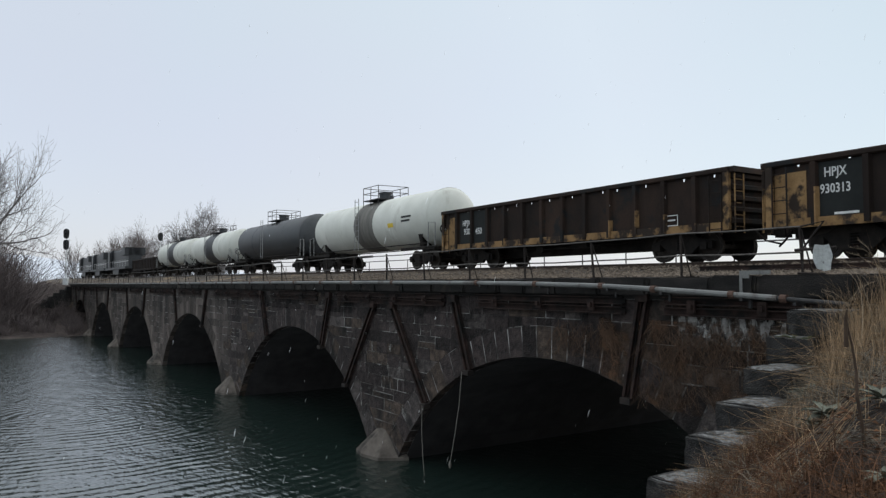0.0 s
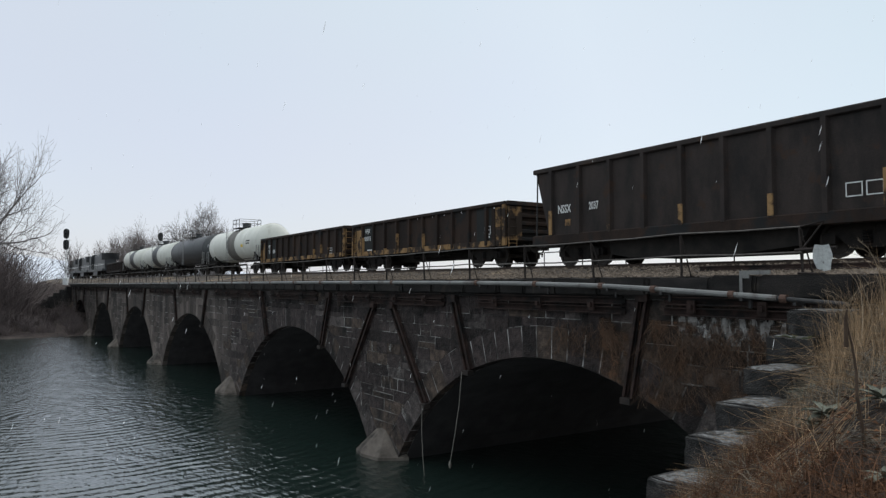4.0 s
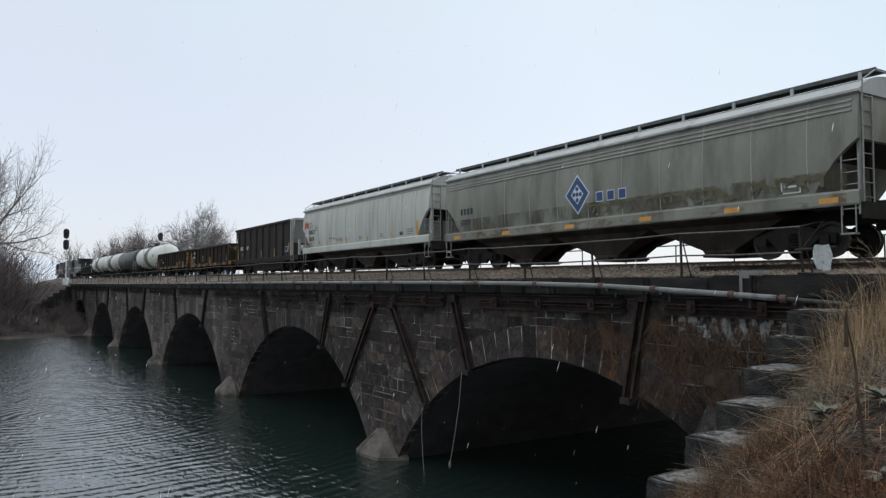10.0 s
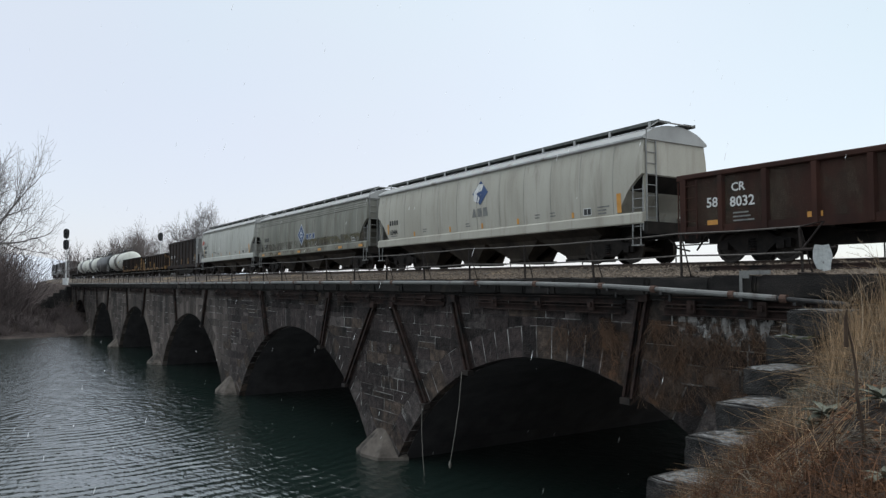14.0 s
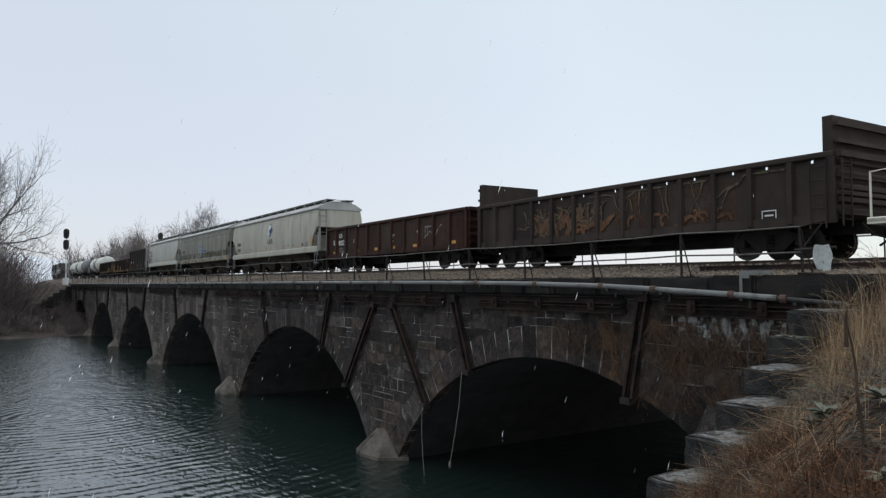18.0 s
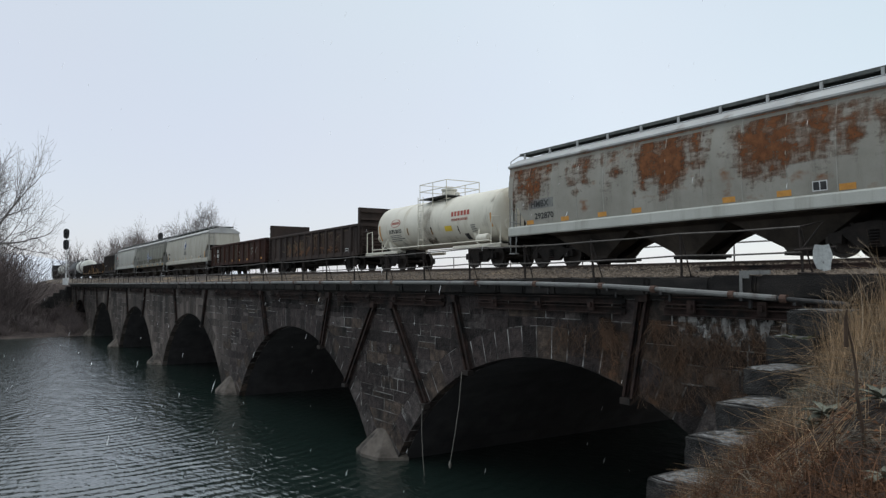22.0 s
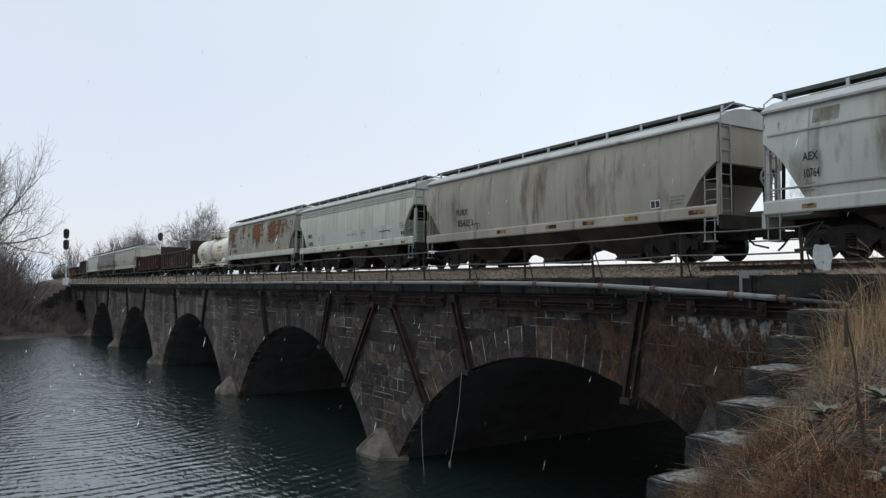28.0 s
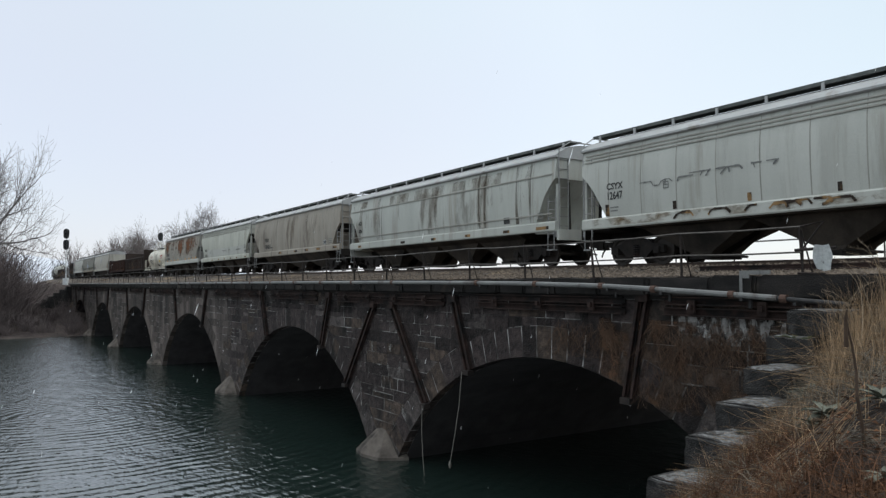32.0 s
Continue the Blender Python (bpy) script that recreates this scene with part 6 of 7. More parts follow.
for x in (6.9, 4.9, 3.0, 1.44, -2.05, -3.75, -5.44, -6.6):
    decal(hr, "reflector_bar", x - 0.42, x, 1.74, 1.9, M_ORANGE, kr)
marks(hn, "NRLX", 0.34, 6.2, 2.3, kn, M_BLACK, 0.83)
marks(hn, "54158", 0.36, 6.2, 1.8, kn, M_BLACK, 0.85)
decal(hn, "repainted_panel", -6.2, 5.2, 1.74, 2.42, M_GREY, kn, 0.008, "paler grey repainted panel along the side")
for x in (3.7, 1.5, -0.4, -2.3, -4.1, -6.5):
    decal(hn, "reflector_bar", x - 0.4, x, 1.4, 1.52, M_OCHRE, flat_side(1.59), 0.006)
placard(hn, -6.4, 1.8, kn, 0.45)
daub(hn, -3.9, -5.4, 2.05, 2.15, M_BLACK, kn, 3, 31, 0.02)
daub(hn, -0.1, -2.1, 2.08, 2.2, M_GREYINK, kn, 4, 32, 0.02)
small_print(hn, 4.4, 2.2, kn, M_GREYINK, 2, 0.4)
small_print(hn, -6.3, 2.4, kn, M_GREYINK, 3, 0.6)
marks(hf, "FURX", 0.38, 5.6, 2.44, kf, M_BLACK)
marks(hf, "854351", 0.40, 5.5, 1.95, kf, M_BLACK, 1.05)
daub(hf, 4.6, 3.6, 1.75, 2.0, M_BLACK, kf, 4, 41, 0.015)
placard(hf, -5.7, 1.78, kf)
small_print(hf, -6.5, 2.05, kf, M_GREYINK, 3, 0.6)
for x in (2.5, -0.6, -2.6, -4.6, -7.2):
    decal(hf, "reflector_bar", x - 0.6, x, 1.46, 1.6, M_OCHRE, flat_side(1.59), 0.006)
marks(hx, "AEX", 0.30, 7.85, 2.66, kx, M_BLACK, 0.72)
marks(hx, "10764", 0.32, 7.85, 2.22, kx, M_BLACK, 0.56)
small_print(hx, 7.85, 2.05, kx, M_GREYINK, 3, 0.35, 0.03, 0.09)
decal(hx, "data_panel", -6.2, -5.8, 1.8, 2.05, M_BLACK, kx)
outline_box(hx, -8.0, 1.85, 0.3, 0.22, kx, M_GREYINK)
for x, w in ((7.9, 0.4), (2.9, 0.45), (-0.1, 0.42), (-3.0, 0.42), (-5.8, 0.42), (-7.9, 0.75)):
    decal(hx, "reflector_bar", x - w, x, 1.42, 1.54, M_OCHRE, flat_side(1.59), 0.006)
marks(hc, "CSYX", 0.30, 7.25, 2.64, kc, M_BLACK)
marks(hc, "12647", 0.36, 7.25, 2.30, kc, M_BLACK, 0.8)
for x0, x1, z1 in ((7.33, 7.16, 2.14), (4.46, 4.32, 2.0), (1.86, 1.73, 1.98), (-0.68, -0.8, 1.98), (-3.3, -3.42, 1.98), (-7.4, -7.55, 2.2)):
    decal(hc, "reflector_bar", x1, x0, 1.75, z1, M_OCHRE, kc)
outline_box(hc, 4.8, 2.42, 0.22, 0.22, kc, M_GREYINK)
daub(hc, 5.3, 4.0, 2.55, 2.7, M_GREYINK, kc, 4, 51, 0.02)
daub(hc, 3.7, 0.9, 2.6, 2.78, M_GREYINK, kc, 7, 52, 0.025)
daub(hc, 4.0, -1.5, 1.45, 1.62, M_OCHRE, flat_side(1.592), 9, 53, 0.04)
small_print(hc, 7.1, 2.0, kc, M_GREYINK, 2, 0.4)
small_print(t4, -4.5, 2.6, round_side(1.45, 2.55), M_BLACK, 2, 1.4, 0.1, 0.2)
decal(t4, "yellow_placard", -3.6, -3.0, 2.2, 2.42, M_YELLOW, round_side(1.45, 2.55))

# grime that lies on the paint
decal(hop2, "grime", -9.1, 8.8, 1.74, 2.25, M_SMUDGE, k2, 0.006, "brown-black grime along the lower side")
decal(hop2, "grime", -9.1, 8.8, 1.74, 3.9, M_RUNS, k2, 0.008)
daub(hop2, 0.2, -8.6, 1.78, 2.15, M_GRAFOLIVE, k2, 30, 61, 0.05, 0.016, 0.2)
decal(hop2, "dust", -9.1, 8.6, 1.38, 1.64, M_DUST, flat_side(1.59), 0.005)
decal(hop3, "grime", -9.0, 9.0, 1.74, 3.95, M_RUNS, k3, 0.006)
decal(hop1, "grime", -8.0, 8.0, 1.74, 3.85, M_RUNS, k1, 0.006)
decal(hf, "grime", -8.0, 8.0, 1.74, 3.95, M_RUNBROWN, kf, 0.006)
decal(hx, "grime", -8.6, 8.6, 1.74, 3.95, M_RUNBROWN, kx, 0.006)
decal(hn, "grime", -7.5, 7.5, 1.74, 3.6, M_RUNS, kn, 0.006)
decal(hc, "grime", -8.4, 8.4, 1.74, 3.6, M_RUNS, kc, 0.006)
decal(hr, "grime", -7.9, 7.9, 1.74, 3.9, M_RUNS, kr, 0.006)
decal(hr, "rust_patch", -7.75, 7.75, 1.95, 3.95, M_RUSTRUN, kr, 0.009, "orange-brown rust patches breaking through the paint")
decal(hr, "eave_rust", -8.0, 8.0, 4.02, 4.06, M_RUSTRUN, flat_side(1.562), 0.006)
for xa, xb, za in ((7.6, 6.9, 3.6), (4.2, 2.2, 3.5), (1.6, -1.2, 3.45), (-1.9, -2.9, 3.55), (-3.4, -5.6, 3.5)):
    decal(hx, "grime", xb, xa, za, 3.97, M_EAVEGRIME, kx, 0.008, "brown grime below the eave")
for xa, xb in ((-6.9, -7.5), (-4.6, -5.0), (3.1, 2.9), (-0.4, -0.7)):
    decal(hx, "rain_run", xb, xa, 1.74, 3.95, M_RUNBROWN, kx, 0.010, "dark rain run down the side")
for xa, xb in ((-6.6, -7.6), (-3.9, -4.6), (5.6, 5.0)):
    decal(hx, "rain_run", xb, xa, 1.74, 4.05, M_LONGRUN, kx, 0.012, "long brown rain run")
decal(hc, "grime", -8.4, 8.4, 1.42, 1.68, M_DUST, flat_side(1.59), 0.005)
decal(hn, "grime", -7.4, 7.4, 1.40, 1.68, M_RUNS, flat_side(1.59), 0.005)
decal(ga, "grime", -7.6, 7.6, 1.0, 2.5, M_SMUDGE, GON, 0.003)
decal(tk, "grime", -5.3, -4.5, 1.3, 3.3, M_RUNBROWN, TS, 0.008, "brown grime at the tank's end")
decal(tk, "grime", -1.2, 1.4, 1.2, 3.4, M_RUNBROWN, TS, 0.008, "brown runs below the hatch")
decal(tk, "grime", -4.5, 5.0, 1.18, 1.6, M_RUNBROWN, TS, 0.008)

# ---- trees, brush, grass ----
class Twigs:
    """Collects tapered branches into one mesh."""

    def __init__(self):
        self.v, self.f = [], []

    def limb(self, pts, r0, r1, seg):
        base = len(self.v)
        n = len(pts)
        for i, p in enumerate(pts):
            d = (pts[min(i + 1, n - 1)] - pts[max(i - 1, 0)]).normalized()
            s = d.cross(Vector((0.31, 0.17, 0.93)) if abs(d.z) < 0.95 else Vector((1, 0, 0))).normalized()
            u = d.cross(s)
            r = r0 + (r1 - r0) * i / (n - 1)
            for k in range(seg):
                a = 2 * math.pi * k / seg
                self.v.append(p + (s * math.cos(a) + u * math.sin(a)) * r)
        for i in range(n - 1):
            for k in range(seg):
                a, b = base + i * seg + k, base + i * seg + (k + 1) % seg
                self.f.append((a, b, b + seg, a + seg))

    def blade(self, p, d, length, w, bend, n=3):
        side = Vector((-d.y, d.x, 0))
        side = side.normalized() * w if side.length > 1e-4 else Vector((w, 0, 0))
        base = len(self.v)
        up = Vector((0, 0, 1))
        q = p.copy()
        for i in range(n + 1):
            f = i / n
            ww = side * (1 - f * 0.9)
            self.v.extend((q - ww, q + ww))
            g = (up * (1 - bend * f) + Vector((d.x, d.y, 0)) * (0.25 + bend * f * 1.3)).normalized()
            q = q + g * (length / n)
        for i in range(n):
            a = base + i * 2
            self.f.append((a, a + 1, a + 3, a + 2))

    def link(self, name, mat, parent=None, label=""):
        me = bpy.data.meshes.new(name)
        me.from_pydata([tuple(p) for p in self.v], [], self.f)
        me.materials.append(mat)
        ob = new(name, me)
        ob.parent = parent
        if label:
            ob["label"] = label
        return ob


def grow(rng, out, p, d, length, r, depth, spread, min_r, kids=3, up=0.05):
    """A branch that winds a little, thins, and forks again and again."""
    n = 5 if depth > 1 else 3
    pts = [p]
    for i in range(n):
        d = (d + Vector((rng.gauss(0, 1), rng.gauss(0, 1), rng.gauss(0, 1))) * 0.11 + Vector((0, 0, up))).normalized()
        pts.append(pts[-1] + d * length / n)
    out[0 if depth >= 5 else 1 if depth >= 2 else 2].limb(pts, r, max(min_r, r * 0.62), 7 if depth >= 5 else 4 if depth >= 2 else 3)
    if depth == 0:
        return
    a = rng.uniform(0, 6.283)
    for k in range(kids):
        f = 0.35 + 0.6 * (k + rng.uniform(0.1, 0.9)) / kids
        i = min(n - 1, int(f * n))
        q = pts[i].lerp(pts[i + 1], f * n - i)
        a += 2.4 + rng.uniform(-0.5, 0.5)
        ax = d.orthogonal().normalized()
        ax = Matrix.Rotation(a, 3, d) @ ax
        nd = (Matrix.Rotation(spread * rng.uniform(0.7, 1.25), 3, ax) @ d).normalized()
        grow(rng, out, q, nd, length * rng.uniform(0.55, 0.85), max(min_r, r * 0.55), depth - 1, spread, min_r, kids, up)
    grow(rng, out, pts[-1], d, length * rng.uniform(0.65, 0.85), max(min_r, r * 0.6), depth - 1, spread, min_r, kids, up)


def tree(x, y, z, height, seed, depth=5, spread=0.62, min_r=0.018, kids=4, lean=(0, 0), label="bare winter tree with fine grey twigs", up=0.12, mat=None, wide=None):
    rng = random.Random(seed)
    th = tagged(empty("bare_tree", pose(x, y, z)), label, "tree", group="bare trees")
    out = [Twigs(), Twigs(), Twigs()]
    grow(rng, out, Vector((0, 0, 0)), Vector((lean[0], lean[1], 1)).normalized(), height * 0.30, height * 0.017, depth, spread, min_r, kids, up)
    every = [p for o in out for p in o.v]
    kz = height / max(p.z for p in every)
    far = sorted(math.hypot(p.x, p.y) for p in every)
    kw = wide / far[int(len(far) * 0.985)] if wide else kz
    for p in every:
        p.x, p.y, p.z = p.x * kw, p.y * kw, p.z * kz
    for o, nm in zip(out, ("trunk", "branching", "crown")):
        if o.v:
            o.link(nm, M_HAZED_BARK if nm != "crown" else (mat or M_HAZED_TWIG), th)
    return th


tree(-121, -0.6, 1.0, 36.0, 9, 6, 0.70, 0.017, 3, (0.0, 0.10), "large bare tree with spreading limbs on the far bank", 0.03, mat=M_HAZED_BARK, wide=10.8)
tree(-127, -3.2, 1.0, 35.0, 23, 7, 0.74, 0.013, 3, (0.0, 0.12), "large bare tree with spreading limbs on the far bank", 0.02, mat=M_HAZED_BARK, wide=12.5)
tree(-150, 37.4, 1.5, 23.4, 8, 6, 0.80, 0.021, 4, (0, 0), "round-crowned bare tree beyond the bridge", 0.0, mat=M_HAZED_BARK, wide=8.6)
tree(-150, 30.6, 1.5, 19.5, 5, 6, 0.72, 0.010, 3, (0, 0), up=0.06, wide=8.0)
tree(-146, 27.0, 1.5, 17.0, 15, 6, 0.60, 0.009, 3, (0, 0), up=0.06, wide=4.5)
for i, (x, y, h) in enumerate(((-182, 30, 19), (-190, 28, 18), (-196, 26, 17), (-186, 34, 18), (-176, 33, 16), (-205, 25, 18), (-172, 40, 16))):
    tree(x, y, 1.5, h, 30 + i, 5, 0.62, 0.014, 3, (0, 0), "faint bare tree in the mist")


def thicket(name, spots, mat, seed, label, r=0.014):
    rng = random.Random(seed)
    t = Twigs()
    for x, y, z, h, n in spots:
        for k in range(n):
            d = Vector((rng.gauss(0, 0.35), rng.gauss(0, 0.35), 1)).normalized()
            p = Vector((x + rng.gauss(0, h * 0.16), y + rng.gauss(0, h * 0.16), z))
            ln = h * rng.uniform(0.5, 1.0)
            pts = [p]
            for i in range(4):
                d = (d + Vector((rng.gauss(0, 0.18), rng.gauss(0, 0.18), 0.05))).normalized()
                pts.append(pts[-1] + d * ln / 4)
            t.limb(pts, r * 1.8, r * 0.6, 3)
            for q in pts[1:]:
                for j in range(2):
                    e = (d + Vector((rng.gauss(0, 0.6), rng.gauss(0, 0.6), rng.gauss(0, 0.3)))).normalized()
                    t.limb([q, q + e * ln * 0.16, q + e * ln * 0.26 + Vector((0, 0, 0.05 * ln))], r, r * 0.5, 3)
    ob = t.link(name, mat)
    return tagged(ob, label, "brush", kind="stuff")


rng = random.Random(77)
# brush brown raised to carry the mist haze of the far bank
M_HAZED_BRUSH = surf("hazed_brown_brush", (0.080, 0.064, 0.064), (0.165, 0.136, 0.133), 0.6, 0.95, 0.0)
spots = []
for i in range(84):
    x, y = rng.uniform(-134, -111.5), rng.uniform(-14, 8.5)
    if x < -113 - max(0, y - 2) * 1.2:
        spots.append((x, y, far_bank_height(x, y) - 0.1, rng.uniform(4.0, 8.0) * min(1.0, max(0.22, 1.0 - (y - 1.0) * 0.14)), 26))
for i in range(70):
    x, y = rng.uniform(-131, -119), rng.uniform(-3, 6.2)
    spots.append((x, y, far_bank_height(x, y) - 0.1, rng.uniform(0.8, 1.05) * (12.0 if y < 3.5 else 12.0 - (y - 3.5) * 2.2), 26))
thicket("brush", spots, M_HAZED_BRUSH, 5, "tangled brown brush on the far river bank", 0.022)
spots = []
for i in range(150):
    x, y = rng.uniform(-131, -111.5), rng.uniform(-6, 13.8)
    spots.append((x, y, far_bank_height(x, y) - 0.1, rng.uniform(0.8, 2.4), 22))
for i in range(26):
    spots.append((rng.uniform(-150, -136), rng.uniform(8, 17), 5.0, rng.uniform(1.5, 2.6), 16))
thicket("low_brush", spots, M_HAZED_BRUSH, 6, "low brown weeds along the far bank", 0.016)
spots = [(rng.uniform(-175, -150), rng.uniform(26, 60), 2.0, rng.uniform(6, 9), 30) for i in range(40)]
thicket("misty_woods", spots, M_HAZED_TWIG, 8, "grey bare undergrowth beyond the bridge", 0.016)

# ---- dry grass and weeds on the near bank ----
M_STRAW = surf("dry_straw", (0.115, 0.073, 0.043), (0.400, 0.272, 0.165), 2.0, 0.85, 0.0, vary=0.6, islands=True)
M_RUSSET = surf("russet_dead_grass", (0.040, 0.021, 0.0135), (0.170, 0.083, 0.043), 2.0, 0.9, 0.0, vary=0.5, islands=True)
M_GREYWEED = surf("grey_dead_weed", (0.060, 0.052, 0.042), (0.23, 0.20, 0.162), 3.0, 0.9, 0.0, vary=0.45, islands=True)
M_MULLEIN = surf("grey_green_leaf", (0.055, 0.058, 0.044), (0.150, 0.152, 0.122), 6.0, 0.85, 0.2, vary=0.2)
M_STALK = surf("brown_weed_stalk", (0.035, 0.023, 0.017), (0.075, 0.05, 0.036), 5.0, 0.9, 0.1)


def field(name, mat, label, count, seed, region, length, width, bend, keep=None, limp=0.35):
    """Clumps of blades and bent stems, some upright and some fallen."""
    r = random.Random(seed)
    t = Twigs()
    x0, x1, y0, y1 = region
    clumps = [(r.uniform(x0, x1), r.uniform(y0, y1), r.uniform(0.55, 1.2), r.uniform(0, 6.283), r.uniform(0.05, 0.22)) for _ in range(max(6, count // 26))]
    for i in range(count):
        cx, cy, sz, ca, sp = clumps[r.randrange(len(clumps))]
        x, y = cx + r.gauss(0, sp), cy + r.gauss(0, sp)
        if x < -7.45 or (keep and not keep(x, y)):
            continue
        a = ca + r.gauss(0, 1.2)
        p = Vector((x, y, bank_height(x, y) - 0.03))
        ln = r.uniform(*length) * sz
        if r.random() < limp:
            d = Vector((math.cos(a), math.sin(a), r.uniform(0.15, 0.7))).normalized()
            pts = [p]
            for k in range(4):
                d = (d + Vector((r.gauss(0, 0.22), r.gauss(0, 0.22), r.gauss(-0.12, 0.15)))).normalized()
                q = pts[-1] + d * ln * 0.3
                q.z = max(q.z, bank_height(q.x, q.y) + 0.01)
                pts.append(q)
            t.limb(pts, width * 0.8, width * 0.35, 3)
        else:
            t.blade(p, Vector((math.cos(a), math.sin(a), 0)), ln, width * r.uniform(0.6, 1.3), r.uniform(0.05, bend), 4)
    return tagged(t.link(name, mat), label, "grass", kind="stuff")


field("tall_grass", M_STRAW, "tall dry straw-coloured grass on the bank", 5200, 1, (-8.0, -3.0, 7.6, 14.7), (0.55, 1.25), 0.0036, 0.45, lambda x, y: -x < 0.57 * y + 0.12 * noise.noise((x * 2.0, y * 2.0, 0.4)), 0.2)
field("russet_grass", M_RUSSET, "matted russet dead grass on the bank", 19000, 2, (-7.3, -1.6, 3.4, 9.0), (0.15, 0.46), 0.0028, 1.1, lambda x, y: -x > 0.60 * y + 0.25 * noise.noise((x * 1.3, y * 1.3, 1.7)) or (y < 5.2 and noise.noise((x * 1.1, y * 1.1, 4.2)) > 0.05), 0.5)
field("grey_weeds", M_GREYWEED, "grey dead weeds among the grass", 20000, 3, (-7.3, -1.4, 2.8, 13.0), (0.12, 0.42), 0.0030, 1.3, lambda x, y: y > 6.6 or noise.noise((x * 1.4, y * 1.4, 1.7)) < -0.15, 0.7)
field("straw_stems", M_STRAW, "scattered pale straw stems on the bank", 2600, 5, (-7.3, -2.2, 5.0, 13.0), (0.25, 0.6), 0.0028, 0.9, None, 0.6)
field("verge_grass", M_STRAW, "dry grass along the track verge", 3000, 4, (-7.6, 2.0, 14.5, 17.0), (0.15, 0.55), 0.004, 0.6, lambda x, y: x > -7.2)


def litter(count, seed):
    """Fallen leaves on the bank."""
    r = random.Random(seed)
    t = Twigs()
    for i in range(count):
        x, y = r.uniform(-7.3, -1.4), r.uniform(2.8, 13.8)
        z = bank_height(x, y) + 0.015
        a, s = r.uniform(0, 6.283), r.uniform(0.018, 0.035)
        u, v = Vector((math.cos(a), math.sin(a), r.uniform(-0.4, 0.4))) * s, Vector((-math.sin(a), math.cos(a), r.uniform(-0.4, 0.4))) * s * 0.6
        c = Vector((x, y, z))
        b = len(t.v)
        t.v.extend((c - u, c + v + Vector((0, 0, 0.012)), c + u, c - v + Vector((0, 0, 0.012))))
        t.f.append((b, b + 1, b + 2, b + 3))
    return tagged(t.link("leaf_litter", M_RUSSET), "brown fallen leaves on the bank", "leaves", kind="stuff")


litter(6000, 9)


def leaf_mesh():
    bm = bmesh.new()
    rows = []
    for i in range(7):
        f = i / 6
        w = 0.19 * math.sin(math.pi * min(1, 0.12 + f * 0.88)) ** 0.8 * (1 - 0.15 * f)
        z = 0.28 * f - 0.38 * f * f
        rows.append([bm.verts.new((f, s * w, z + (0.05 if s else 0.0))) for s in (-1, 0, 1)])
    for a, b in zip(rows, rows[1:]):
        for k in range(2):
            bm.faces.new((a[k], a[k + 1], b[k + 1], b[k]))
    return make_mesh("leaf", bm, M_MULLEIN)


LEAF = leaf_mesh()


def mullein(x, y, z, size, seed, n=13):
    r = random.Random(seed)
    th = tagged(empty("mullein_plant", pose(x, y, z)), "grey-green rosette of broad felted leaves", "plant", group="leafy weeds")
    for k in range(n):
        a = k * 2.4 + r.uniform(-0.3, 0.3)
        s = size * r.uniform(0.7, 1.1)
        shared("leaf", LEAF, th, Matrix.Rotation(a, 4, "Z") @ Matrix.Rotation(-r.uniform(-0.25, 0.6), 4, "Y") @ Matrix.Scale(s, 4))


def stalk(x, y, height, seed, lean=0.1):
    r = random.Random(seed)
    th = tagged(empty("weed_stalk", pose(x, y, bank_height(x, y) - 0.05)), "upright brown dead weed stalk", "plant", group="dead stalks")
    bm = bmesh.new()
    pts = [(lean * height * (k / 5) ** 1.4, 0.02 * math.sin(k * 2 + seed), height * k / 5) for k in range(6)]
    tube(bm, pts, 0.013, 6, 0.006)
    part("stem", bm, M_STALK, th)
    bm = bmesh.new()
    p = Vector(pts[-1])
    tube(bm, [p - Vector((0, 0, height * 0.22)), p, p + Vector((0.01, 0, 0.06))], 0.016, 6, 0.006)
    part("seed_head", bm, M_STALK, th)


for i, (x, y, size, leaves) in enumerate(((-6.70, 11.3, 0.30, 15), (-6.35, 10.9, 0.22, 11), (-3.65, 6.50, 0.24, 17), (-3.95, 6.75, 0.20, 12), (-2.75, 5.60, 0.19, 14), (-2.2, 4.5, 0.15, 11))):
    mullein(x, y, bank_height(x, y) + 0.03, size, i + 1, leaves)
mullein(-7.75, 13.15, 5.48, 0.17, 7, 9)
mullein(-7.55, 10.8, 4.56, 0.17, 8, 9)
stalk(-2.55, 4.95, 0.85, 1, -0.10)
stalk(-2.42, 5.05, 0.62, 2, 0.02)
stalk(-4.15, 9.75, 1.0, 3, -0.02)
stalk(-4.35, 9.6, 1.15, 4, -0.08)

# drooping seed heads that stand above the verge
M_REED = surf("pale_reed", (0.16, 0.12, 0.085), (0.34, 0.27, 0.20), 3.0, 0.9, 0.0, vary=0.3, islands=True)
rr = random.Random(41)
reeds = Twigs()
for k in range(26):
    y = rr.uniform(9.5, 14.0)
    x = -y * rr.uniform(0.46, 0.565)
    p = Vector((x, y, bank_height(x, y) - 0.03))
    d = Vector((rr.gauss(0, 0.12), rr.gauss(0, 0.12), 1)).normalized()
    side = Vector((rr.uniform(-1, 1), rr.uniform(-0.6, 0.6), 0)).normalized()
    ln, pts = rr.uniform(0.95, 1.45), [p]
    for i in range(7):
        d = (d + side * 0.035 * i + Vector((0, 0, -0.012 * i * i))).normalized()
        pts.append(pts[-1] + d * ln / 7)
    reeds.limb(pts, 0.0045, 0.002, 3)
    for i in range(9):
        q = pts[-2].lerp(pts[-1], i / 8)
        reeds.blade(q, Vector((rr.uniform(-1, 1), rr.uniform(-1, 1), 0)).normalized(), rr.uniform(0.03, 0.06), 0.003, 0.5, 2)
